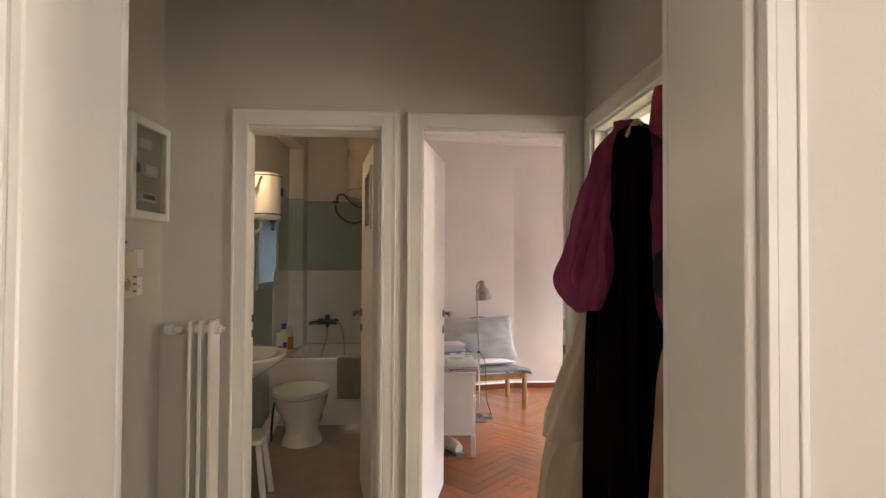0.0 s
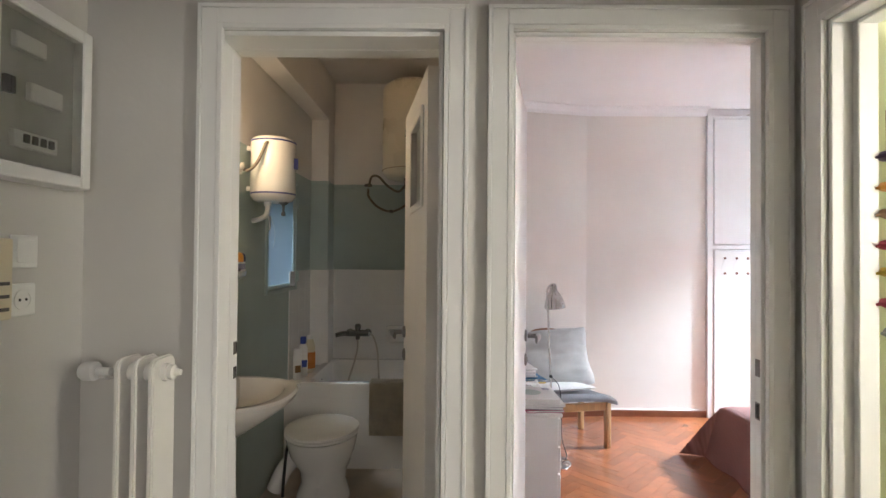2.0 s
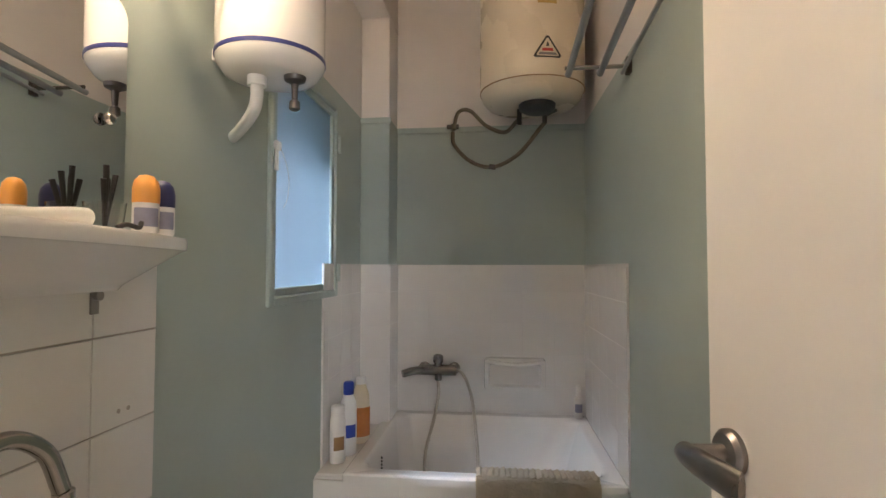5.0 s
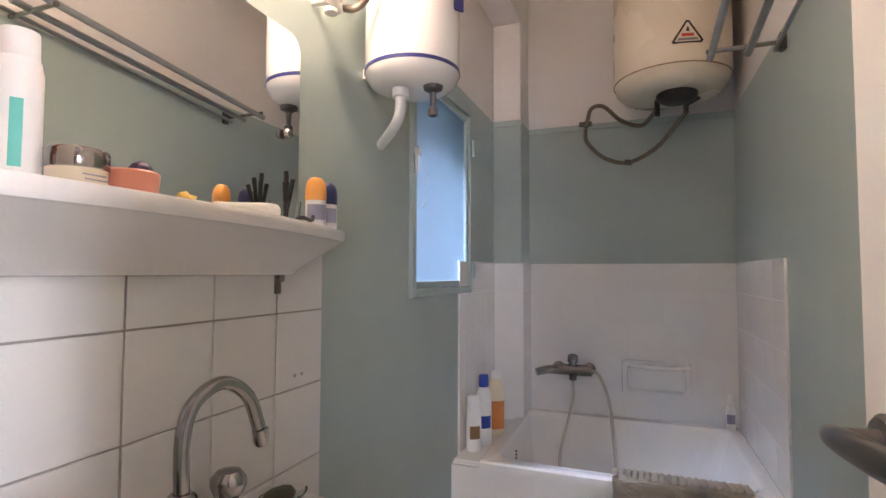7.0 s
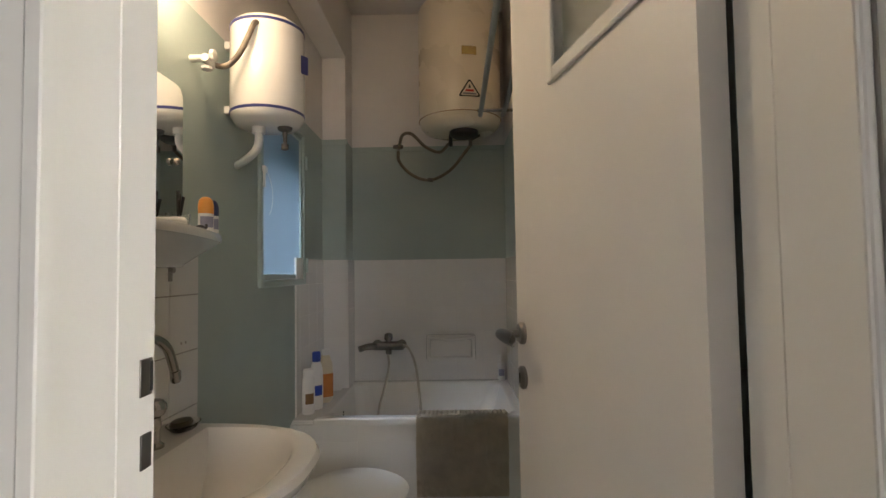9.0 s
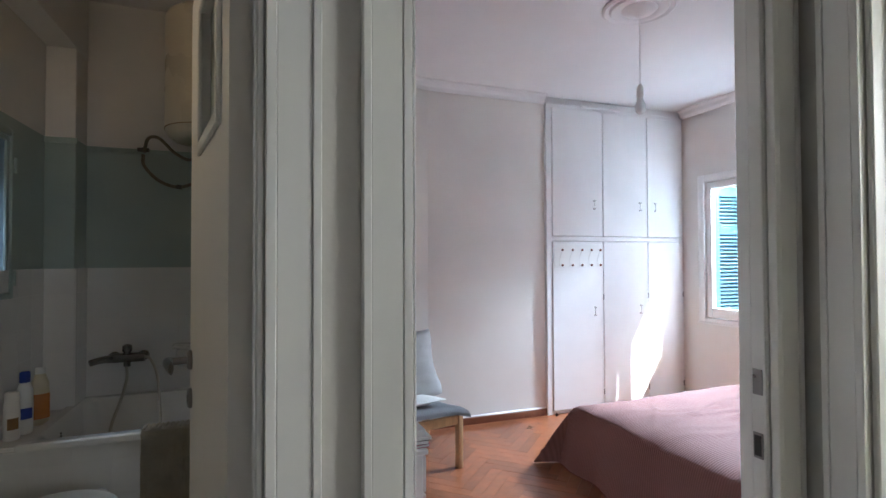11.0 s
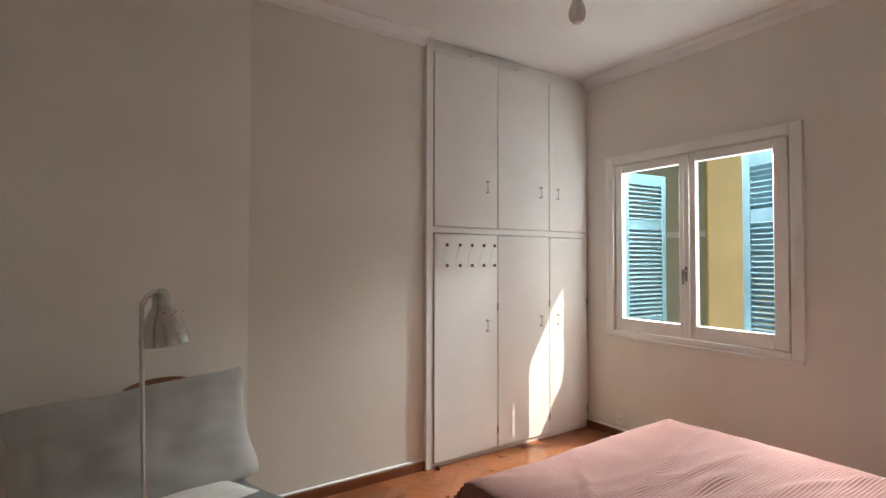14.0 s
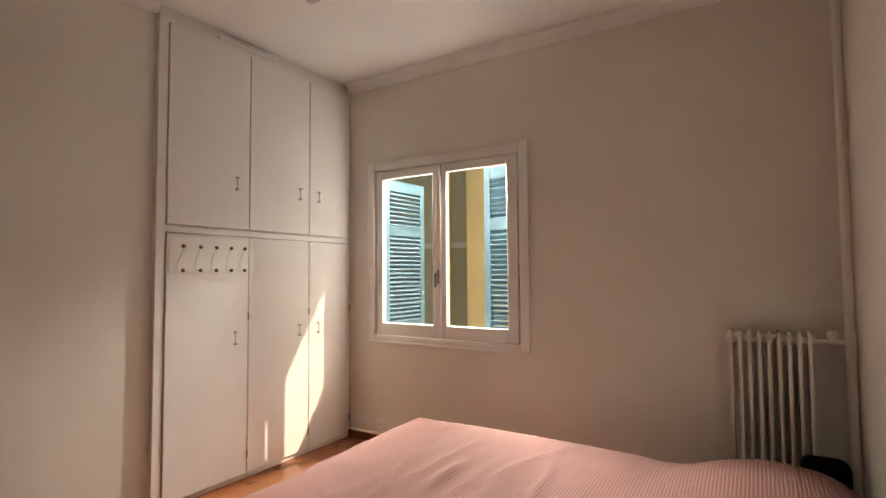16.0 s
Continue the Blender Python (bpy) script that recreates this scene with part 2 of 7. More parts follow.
# the dim shaft is put into this dark tint, offsetting the added lamp
FROSTED = clear("frosted_glass", (0.34, 0.44, 0.54), 0.55)
DOOR_FROST = clear("ribbed_door_glass", (0.80, 0.84, 0.78), 0.45)
CUP_PLASTIC = clear("clear_plastic", (0.93, 0.93, 0.9), 0.08)
MIRROR = material("mirror_silver", (0.86, 0.87, 0.86), 0.015, 1.0, spot=0.0)
MIRROR.node_tree.nodes["Principled BSDF"].inputs["Roughness"].default_value = 0.01
for link in list(MIRROR.node_tree.links):
    if link.to_socket.name == "Roughness":
        MIRROR.node_tree.links.remove(link)
BULB_GLOW = glowing("lit_bulb_glass", (1.0, 0.80, 0.52), 14.0)


# ---- mesh helpers ----
def box(bm, x0, x1, y0, y1, z0, z1, bevel=0.0, m=None, segments=1):
    geom = bmesh.ops.create_cube(bm, size=1.0)
    verts = geom["verts"]
    bmesh.ops.transform(bm, matrix=Matrix.Translation(((x0 + x1) / 2, (y0 + y1) / 2, (z0 + z1) / 2)) @ Matrix.Diagonal((x1 - x0, y1 - y0, z1 - z0, 1)), verts=verts)
    if bevel:
        edges = list({e for v in verts for e in v.link_edges})
        made = bmesh.ops.bevel(bm, geom=edges, offset=bevel, segments=segments, profile=0.5, affect="EDGES")
        verts = list({v for f in made["faces"] for v in f.verts} | {v for v in verts if v.is_valid})
    if m is not None:
        bmesh.ops.transform(bm, matrix=m, verts=verts)
    return verts


def rod(bm, a, b, r0, r1=None, seg=16):
    a, b = Vector(a), Vector(b)
    d = b - a
    m = Matrix.Translation((a + b) / 2) @ d.to_track_quat("Z", "Y").to_matrix().to_4x4()
    return bmesh.ops.create_cone(bm, cap_ends=True, segments=seg, radius1=r0, radius2=r0 if r1 is None else r1, depth=d.length, matrix=m)["verts"]


def lathe(bm, profile, m=None, seg=28):
    """Turns a profile of (radius, height) round z."""
    rings = []
    for r, z in profile:
        rings.append([bm.verts.new((r * math.cos(2 * math.pi * i / seg), r * math.sin(2 * math.pi * i / seg), z)) for i in range(seg)])
    for a, b in zip(rings, rings[1:]):
        for i in range(seg):
            bm.faces.new((a[i], a[(i + 1) % seg], b[(i + 1) % seg], b[i]))
    bm.faces.new(list(reversed(rings[0])))
    bm.faces.new(rings[-1])
    verts = [v for ring in rings for v in ring]
    if m is not None:
        bmesh.ops.transform(bm, matrix=m, verts=verts)
    return verts


def smooth_path(points, steps=8):
    """A Catmull-Rom line through the points."""
    p = [Vector(q) for q in points]
    p = [2 * p[0] - p[1], *p, 2 * p[-1] - p[-2]]
    out = []
    for i in range(1, len(p) - 2):
        for k in range(steps):
            t = k / steps
            a, b, c, d = p[i - 1], p[i], p[i + 1], p[i + 2]
            out.append(0.5 * ((2 * b) + (c - a) * t + (2 * a - 5 * b + 4 * c - d) * t * t + (3 * b - a - 3 * c + d) * t ** 3))
    out.append(p[-2])
    return out


def tube(bm, points, r, seg=10, steps=8):
    line = smooth_path(points, steps) if steps > 1 else [Vector(q) for q in points]
    rings, up = [], None
    for i, q in enumerate(line):
        d = (line[min(i + 1, len(line) - 1)] - line[max(i - 1, 0)]).normalized()
        side = d.orthogonal().normalized() if up is None else (up - d * up.dot(d)).normalized()
        up = side
        other = d.cross(side)
        radius = r(i / (len(line) - 1)) if callable(r) else r
        rings.append([bm.verts.new(q + radius * (math.cos(2 * math.pi * k / seg) * side + math.sin(2 * math.pi * k / seg) * other)) for k in range(seg)])
    for a, b in zip(rings, rings[1:]):
        for k in range(seg):
            bm.faces.new((a[k], a[(k + 1) % seg], b[(k + 1) % seg], b[k]))
    bm.faces.new(list(reversed(rings[0])))
    bm.faces.new(rings[-1])


def prism(bm, outline, m, depth):
    """A flat outline of (x, y) given a thickness along z, at the pose m."""
    low = [bm.verts.new(m @ Vector((x, y, 0))) for x, y in outline]
    high = [bm.verts.new(m @ Vector((x, y, depth))) for x, y in outline]
    bm.faces.new(list(reversed(low)))
    bm.faces.new(high)
    for i in range(len(outline)):
        j = (i + 1) % len(outline)
        bm.faces.new((low[i], low[j], high[j], high[i]))


def finish(name, bm, mat, smooth=False):
    bmesh.ops.recalc_face_normals(bm, faces=bm.faces)
    mesh = bpy.data.meshes.new(name)
    bm.to_mesh(mesh)
    bm.free()
    mesh.materials.append(mat)
    if smooth:
        mesh.polygons.foreach_set("use_smooth", [True] * len(mesh.polygons))
        mesh.set_sharp_from_angle(angle=radians(40))
    return mesh


def part(name, bm, mat, parent=None, label="", smooth=False):
    ob = new(name, finish(name, bm, mat, smooth))
    ob.parent = parent
    if label:
        ob["label"] = label
    return ob


def thing(name, label, category, m=None, group=""):
    ob = new(name)
    ob.empty_display_size = 0.05
    if m is not None:
        ob.matrix_world = m
    return tagged(ob, label, category, group)


def boxes(name, mat, parent, spans, label="", bevel=0.0, segments=1, m=None):
    bm = bmesh.new()
    for s in spans:
        box(bm, *s, bevel=bevel, segments=segments, m=m)
    return part(name, bm, mat, parent, label, smooth=bevel > 0)


def structure(name, mat, spans, label, category, bevel=0.0):
    return tagged(boxes(name, mat, None, spans, bevel=bevel), label, category, kind="structure")


# ---- the plan: walls, floors, ceilings ----
TOP = 2.80
HW0, HW1 = 3.468, 3.53
structure("wall_bathroom_and_bedroom_doors", HALL_PAINT, [
    (-1.35, -0.779, HW0, HW1, 0, TOP), (-0.100, 0.095, HW0, HW1, 0, TOP), (0.838, 1.02, HW0, HW1, 0, TOP),
    (-0.779, -0.100, HW0, HW1, 2.09, TOP), (0.095, 0.838, HW0, HW1, 2.09, TOP)], "warm grey painted wall with two white doorways", "wall")
structure("wall_hall_entrance_side", HALL_PAINT, [(-1.35, -1.15, 1.88, 2.13, 0, TOP), (-1.35, -1.15, 3.02, HW0, 0, TOP), (-1.35, -1.15, 2.13, 3.02, 2.08, TOP)], "warm grey painted hall wall beside the entrance door", "wall")
structure("wall_hall_kitchen_side", HALL_PAINT, [(0.92, 1.02, 1.88, 2.60, 0, TOP), (0.92, 1.02, 3.345, HW0, 0, TOP), (0.92, 1.02, 2.60, 3.345, 2.07, TOP)], "warm grey painted hall wall with a kitchen doorway", "wall")
structure("wall_hall_living_side", HALL_PAINT, [(-2.1, -0.465, 1.63, 1.88, 0, TOP), (0.555, 2.70, 1.63, 1.88, 0, TOP), (-0.465, 0.555, 1.63, 1.88, 2.12, TOP)], "grey-beige painted wall with a wide white doorway", "wall")
structure("wall_living_west", HALL_PAINT, [(-2.1, -2.0, -2.1, 1.63, 0, TOP)], "plain grey-beige living room wall", "wall")
structure("wall_living_east", HALL_PAINT, [(2.6, 2.7, -2.1, 1.63, 0, TOP)], "plain grey-beige living room wall", "wall")
structure("wall_living_south", HALL_PAINT, [(-2.1, 2.7, -2.2, -2.1, 0, TOP)], "plain grey-beige living room wall", "wall")
structure("wall_kitchen_east", KITCHEN_PAINT, [(2.75, 2.85, 1.63, 3.36, 0, TOP)], "pale yellow-green kitchen wall", "wall")
structure("wall_kitchen_north", KITCHEN_PAINT, [(1.02, 2.85, 3.36, 3.40, 0, 2.09)], "pale yellow-green painted kitchen wall", "wall")
structure("wall_kitchen_north_upper", CEILING_PAINT, [(1.02, 2.85, 3.362, 3.40, 2.09, TOP)], "white painted upper part of the kitchen wall", "wall")
structure("wall_bedroom_south", BED_PAINT, [(1.02, 4.0, 3.40, 3.44, 0, TOP)], "pale beige painted bedroom wall", "wall")
structure("wall_bedroom_return", BED_PAINT, [(1.02, 1.03, 3.44, HW1, 0, TOP)], "pale beige painted wall return", "wall")
structure("wall_bath_bedroom_partition", BED_PAINT, [(-0.025, 0.03, HW1, 6.30, 0, 2.95)], "pale beige painted partition wall", "wall")

floor_hall = structure("floor_hall", HALL_FLOOR, [(-2.1, 2.85, -2.2, HW1, -0.1, 0)], "worn mottled beige hall floor", "floor")
floor_bath = structure("floor_bathroom", BATH_FLOOR, [(-1.35, -0.025, HW1, 6.30, -0.1, 0)], "beige bathroom floor", "floor")
floor_bed = structure("floor_bedroom", PARQUET_GAP, [(-0.025, 4.0, HW1, 7.2, -0.1, -0.012), (1.02, 4.0, 3.40, HW1, -0.1, -0.012)], "reddish oak herringbone parquet floor", "floor")

structure("ceiling_hall", CEILING_PAINT, [(-2.1, 2.85, -2.2, HW1, TOP, TOP + 0.1)], "white painted ceiling", "ceiling")
structure("ceiling_bathroom", BATH_WHITE, [(-1.45, -0.025, HW1, 6.35, 2.88, 2.98)], "off-white painted bathroom ceiling", "ceiling")
structure("ceiling_bedroom", CEILING_PAINT, [(-0.025, 4.1, HW1, 7.3, TOP, TOP + 0.1), (1.02, 4.1, 3.36, HW1, TOP, TOP + 0.1)], "white painted bedroom ceiling", "ceiling")

# bathroom walls: green paint between tiles and white upper wall
BX0, BX1, BY1, TILE_TOP, PAINT_TOP = -1.18, -0.085, 6.22, 1.316, 2.025
CX1, CY0 = -1.038, 6.02
WIN_Y0, WIN_Y1, WIN_Z0, WIN_Z1 = 5.045, 5.605, 1.215, 1.93
structure("wall_bath_west", BATH_GREEN, [
    (-1.40, BX0, HW1, WIN_Y0, 0, PAINT_TOP), (-1.40, BX0, WIN_Y1, BY1, 0, PAINT_TOP),
    (-1.40, BX0, WIN_Y0, WIN_Y1, 0, WIN_Z0), (-1.40, BX0, WIN_Y0, WIN_Y1, WIN_Z1, PAINT_TOP)], "sage green gloss painted bathroom wall", "wall")
structure("wall_bath_west_upper", BATH_WHITE, [(-1.40, BX0 - 0.004, HW1, BY1, PAINT_TOP, 2.88)], "off-white upper bathroom wall", "wall")
structure("wall_bath_back", BATH_GREEN, [(-1.40, -0.025, BY1, 6.32, 0, PAINT_TOP)], "sage green gloss painted bathroom wall", "wall")
structure("wall_bath_back_upper", BATH_WHITE, [(-1.40, -0.025, BY1 + 0.004, 6.32, PAINT_TOP, 2.88)], "off-white upper bathroom wall", "wall")
structure("wall_bath_east", BATH_GREEN, [(BX1, -0.025, HW1, BY1, 0, PAINT_TOP)], "sage green gloss painted bathroom wall", "wall")
structure("wall_bath_east_upper", BATH_WHITE, [(BX1 + 0.004, -0.025, HW1, BY1, PAINT_TOP, 2.88)], "off-white upper bathroom wall", "wall")
structure("wall_bath_column", BATH_GREEN, [(BX0, CX1, CY0, BY1, 0, PAINT_TOP)], "square pipe column painted sage green", "column", bevel=0.004)
structure("wall_bath_column_upper", BATH_WHITE, [(BX0, CX1 - 0.002, CY0 + 0.002, BY1, PAINT_TOP, 2.52)], "upper part of the pipe column painted white", "column", bevel=0.004)
structure("beam_bathroom", BATH_WHITE, [(BX0, CX1, 3.64, BY1, 2.52, 2.879)], "off-white beam along the bathroom ceiling", "beam", bevel=0.004)
structure("trim_paint_ledge", BATH_GREEN, [(CX1, BX1, BY1 - 0.008, BY1, PAINT_TOP - 0.03, PAINT_TOP), (BX0, CX1 + 0.007, CY0 - 0.008, CY0, PAINT_TOP - 0.03, PAINT_TOP)], "narrow green edge line over the painted wall", "trim", bevel=0.002)

# bedroom walls
CUP_Y, WALL_Y, EAST = 6.59, 6.61, 3.81
WY0, WY1, WZ0, WZ1 = 5.12, 6.31, 0.80, 2.06
structure("wall_bedroom_east", BED_PAINT, [(EAST, 3.90, 3.40, WY0, 0, TOP), (EAST, 3.90, WY1, 7.25, 0, TOP), (EAST, 3.90, WY0, WY1, 0, WZ0), (EAST, 3.90, WY0, WY1, WZ1, TOP)], "pale beige painted wall round the bedroom window", "wall")
structure("wall_bedroom_north", BED_PAINT, [(1.18, 2.262, WALL_Y, WALL_Y + 0.12, 0, TOP)], "pale beige painted bedroom wall", "wall")
structure("wall_bedroom_north_end", BED_PAINT, [(2.20, 4.03, 7.15, 7.25, 0, TOP)], "plain wall behind the built-in cupboard", "wall")
bm = bmesh.new()
prism(bm, [(1.18, WALL_Y), (1.18, WALL_Y + 0.12), (-0.025, WALL_Y - 0.12), (-0.025, WALL_Y - 0.27)], pose(0, 0, 0), TOP)
tagged(part("wall_bedroom_north_west", bm, BED_PAINT), "pale beige slightly angled bedroom wall", "wall", kind="structure")


def run_profile(bm, a, b, profile):
    """Extrudes a profile of (out, up) along the wall foot from a to b; out points to the left of the way."""
    a, b = Vector((*a, 0)), Vector((*b, 0))
    side = Vector((-(b - a).y, (b - a).x, 0)).normalized()
    ends = [[bm.verts.new(p + side * o + Vector((0, 0, z))) for o, z in profile] for p in (a, b)]
    n = len(profile)
    for i in range(n):
        bm.faces.new((ends[0][i], ends[0][(i + 1) % n], ends[1][(i + 1) % n], ends[1][i]))
    bm.faces.new(ends[0])
    bm.faces.new(list(reversed(ends[1])))


COVE = [(0, TOP - 0.075), (0.012, TOP - 0.075), (0.018, TOP - 0.05), (0.035, TOP - 0.025), (0.065, TOP - 0.012), (0.07, TOP), (0, TOP)]
for name, a, b in (("cornice_east", (EAST, 3.44), (EAST, CUP_Y)), ("cornice_north", (2.262, WALL_Y), (1.18, WALL_Y)),
                   ("cornice_north_west", (1.18, WALL_Y), (0.03, WALL_Y - 0.255)), ("cornice_south", (1.03, 3.44), (EAST, 3.44))):
    bm = bmesh.new()
    run_profile(bm, a, b, COVE)
    tagged(part(name, bm, CEILING_PAINT), "white plaster cove along the ceiling", "cornice", kind="structure")
FOOT = [(0, 0), (0.016, 0), (0.016, 0.053), (0.012, 0.058), (0, 0.058)]
BEAD = [(0, 0.0585), (0.011, 0.0585), (0.012, 0.064), (0.008, 0.068), (0, 0.070)]
for name, a, b in (("baseboard_north", (2.262, WALL_Y), (1.18, WALL_Y)), ("baseboard_north_west", (1.18, WALL_Y), (0.03, WALL_Y - 0.255)), ("baseboard_east", (EAST, 3.44), (EAST, CUP_Y))):
    bm = bmesh.new()
    run_profile(bm, a, b, FOOT)
    tagged(part(name, bm, SKIRTING_WOOD), "brown varnished wooden skirting board", "skirting board", kind="structure")
    bm = bmesh.new()
    run_profile(bm, a, b, BEAD)
    tagged(part(name.replace("baseboard", "trim_bead"), bm, WHITE_SATIN), "thin white bead above the brown skirting", "trim", kind="structure")


# ---- doorways ----
def casing(name, x0, x1, top, face, out, width=0.072, m=None, label="white gloss painted moulded door casing"):
    """Moulded casing round an opening x0..x1 in a wall whose face lies at y = face; out is -1 or 1, the way it stands proud."""
    m = pose(0, 0, 0) if m is None else m
    holder = tagged(new(name), label, "door casing", kind="structure")
    bands = ((0.0, 0.014, 0.0180), (0.014, width - 0.012, 0.0165), (width - 0.012, width, 0.0195))
    for leg in ("left", "right", "head"):
        bm = bmesh.new()
        for a, b, proud in bands:
            ya, yb = sorted((face, face + out * proud))
            if leg == "left":
                box(bm, x0 - b, x0 - a, ya, yb, 0, top + b, 0.0015)
            elif leg == "right":
                box(bm, x1 + a, x1 + b, ya, yb, 0, top + b, 0.0015)
            else:
                box(bm, x0 - a, x1 + a, ya, yb, top + a, top + b, 0.0015)
        bmesh.ops.transform(bm, matrix=m, verts=bm.verts)
        part(leg + "_board", bm, WHITE_GLOSS, holder, smooth=True)
    return holder


def lining(name, x0, x1, y0, y1, top, stop=(0.03, 0.5), thick=0.012, label="white gloss painted door jamb", m=None):
    """The boards that line an opening, with a rebate that starts part of the way through."""
    holder = tagged(new(name), label, "door jamb", kind="structure")
    ys = y0 + (y1 - y0) * stop[1]
    for leg, spans in (("left_jamb", [(x0, x0 + thick, y0, y1, 0, top), (x0 + thick, x0 + thick + stop[0], y0, ys, 0, top - thick)]),
                       ("right_jamb", [(x1 - thick, x1, y0, y1, 0, top), (x1 - thick - stop[0], x1 - thick, y0, ys, 0, top - thick)]),
                       ("head_jamb", [(x0 + thick, x1 - thick, y0, y1, top - thick, top), (x0 + thick + stop[0], x1 - thick - stop[0], y0, ys, top - thick - stop[0] * 0.6, top - thick)])):
        bm = bmesh.new()
        for s in spans:
            box(bm, *s, bevel=0.003)
        if m is not None:
            bmesh.ops.transform(bm, matrix=m, verts=bm.verts)
        part(leg, bm, WHITE_GLOSS, holder, smooth=True)
    return holder


casing("trim_bathroom_casing", -0.744, -0.100, 2.09, HW0, -1)
casing("trim_bedroom_casing", 0.100, 0.832, 2.09, HW0, -1)
lining("trim_bathroom_jamb", -0.778, -0.100, HW0 + 0.001, 3.642, 2.09, stop=(0.003, 0.6))
structure("wall_bath_south", BATH_WHITE, [(BX0 + 0.001, -0.779, HW1 + 0.001, 3.639, 0, 2.879), (-0.779, -0.0995, HW1 + 0.001, 3.639, 2.091, 2.879), (-0.0995, BX1 - 0.001, HW1 + 0.001, 3.639, 0, 2.879)], "off-white painted wall round the bathroom doorway", "wall")
lining("trim_bedroom_jamb", 0.095, 0.838, HW0 + 0.001, HW1 + 0.002, 2.09, stop=(0.004, 0.5))
casing("trim_kitchen_casing", 2.60, 3.345, 2.07, 0.0, 1, m=pose(0.92, 0, 0, 0, 0, 90), label="white gloss painted moulded kitchen door casing")
lining("trim_kitchen_jamb", 2.60, 3.345, -0.11, -0.001, 2.07, stop=(0.02, 0.5), m=pose(0.92, 0, 0, 0, 0, 90))
casing("trim_living_casing", -0.445, 0.535, 2.10, 1.63, -1, width=0.055, label="white gloss painted moulded casing of the wide doorway")
casing("trim_living_casing_hall_side", -0.445, 0.535, 2.10, 1.88, 1, width=0.085, label="white gloss painted moulded casing of the wide doorway")
lining("trim_living_jamb", -0.465, 0.555, 1.632, 1.878, 2.12, stop=(0.018, 0.45), thick=0.02)
strike = thing("strike_plate", "small steel strike plate let into the white jamb", "strike plate")
boxes("plate", NICKEL, strike, [(-0.4455, -0.4435, 1.775, 1.80, 0.93, 1.06)], bevel=0.0005)
boxes("slot", BLACK_PLASTIC, strike, [(-0.4437, -0.4425, 1.780, 1.795, 0.955, 0.99)])


def lever(bm, m, length=0.088):
    """A door lever: a round neck, then a flat blade that widens to its end; local y points out of the door, x along the lever."""
    start = len(bm.verts)
    rod(bm, (0, 0.008, 0), (0, 0.050, 0), 0.0095, 0.0105, seg=16)
    tube(bm, [(-0.006, 0.052, 0), (0.012, 0.056, 0.001), (0.038, 0.058, 0.001), (0.066, 0.056, 0.0), (length, 0.051, -0.001)], lambda t: 0.0115 + 0.0015 * math.sin(math.pi * t), seg=18)
    bm.verts.ensure_lookup_table()
    for v in bm.verts[start:]:
        along = min(max(v.co.x / length, 0), 1)
        if v.co.y > 0.036 and v.co.x > 0.004:
            v.co.y = 0.054 + (v.co.y - 0.054) * (1 - 0.5 * along)
            v.co.z *= 1 + 0.45 * along
    bmesh.ops.transform(bm, matrix=m, verts=bm.verts[start:])


def door_furniture(leaf, x, z, y, out, swing, key_drop=0.10):
    """Rose, lever and key rose on one face of a door leaf, in the leaf's own frame."""
    face = pose(x, y, z) @ (pose(0, 0, 0) if out > 0 else pose(0, 0, 0, 0, 0, 180))
    bm = bmesh.new()
    lathe(bm, [(0.0255, 0), (0.0255, 0.006), (0.021, 0.011), (0.012, 0.012)], face @ pose(0, 0, 0, -90))
    rose = part("rose", bm, NICKEL, leaf, "satin nickel handle rose", smooth=True)
    bm = bmesh.new()
    lever(bm, face @ Matrix.Diagonal((swing * out, 1, 1, 1)))
    part("lever", bm, NICKEL, rose, "curved satin nickel lever", smooth=True)
    bm = bmesh.new()
    lathe(bm, [(0.026, 0), (0.026, 0.006), (0.021, 0.010)], face @ pose(0, 0, -key_drop, -90))
    key = part("key_rose", bm, NICKEL, leaf, "satin nickel key rose", smooth=True)
    bm = bmesh.new()
    box(bm, -0.003, 0.003, 0.0095, 0.0112, -0.012, 0.010, m=face @ pose(0, 0, -key_drop))
    part("keyhole", bm, BLACK_PLASTIC, key)


# bathroom door: opened inwards against the partition, with a small frosted pane
BATH_DOOR = pose(-0.116, 3.646, 0, 0, 0, 101.0)
door = tagged(new("door_bathroom"), "white painted bathroom door standing open with a small frosted pane", "door", kind="structure")
door.matrix_world = BATH_DOOR
L, T = 0.655, 0.038
PX0, PX1, PZ0, PZ1 = 0.10, 0.40, 1.62, 1.93
bm = bmesh.new()
for s in ((0, PX0, 0, T, 0.01, 2.055), (PX1, L, 0, T, 0.01, 2.055), (PX0, PX1, 0, T, 0.01, PZ0), (PX0, PX1, 0, T, PZ1, 2.055)):
    box(bm, *s)
bmesh.ops.remove_doubles(bm, verts=bm.verts, dist=0.0005)
part("leaf", bm, WHITE_SATIN, door)
bm = bmesh.new()
for y0, y1 in ((T, T + 0.010), (-0.010, 0)):
    for s in ((PX0 - 0.02, PX0 + 0.008, y0, y1, PZ0 - 0.02, PZ1 + 0.02), (PX1 - 0.008, PX1 + 0.02, y0, y1, PZ0 - 0.02, PZ1 + 0.02), (PX0 + 0.008, PX1 - 0.008, y0, y1, PZ0 - 0.02, PZ0 + 0.008), (PX0 + 0.008, PX1 - 0.008, y0, y1, PZ1 - 0.008, PZ1 + 0.02)):
        box(bm, *s, bevel=0.003)
part("pane_bead", bm, WHITE_GLOSS, door, "narrow white glazing bead", smooth=True)
boxes("pane", DOOR_FROST, door, [(PX0 + 0.002, PX1 - 0.002, 0.016, 0.021, PZ0 + 0.002, PZ1 - 0.002)], "obscured glass pane")
door_furniture(door, L - 0.040, 1.097, T, 1, -1)
door_furniture(door, L - 0.040, 1.097, 0, -1, -1)
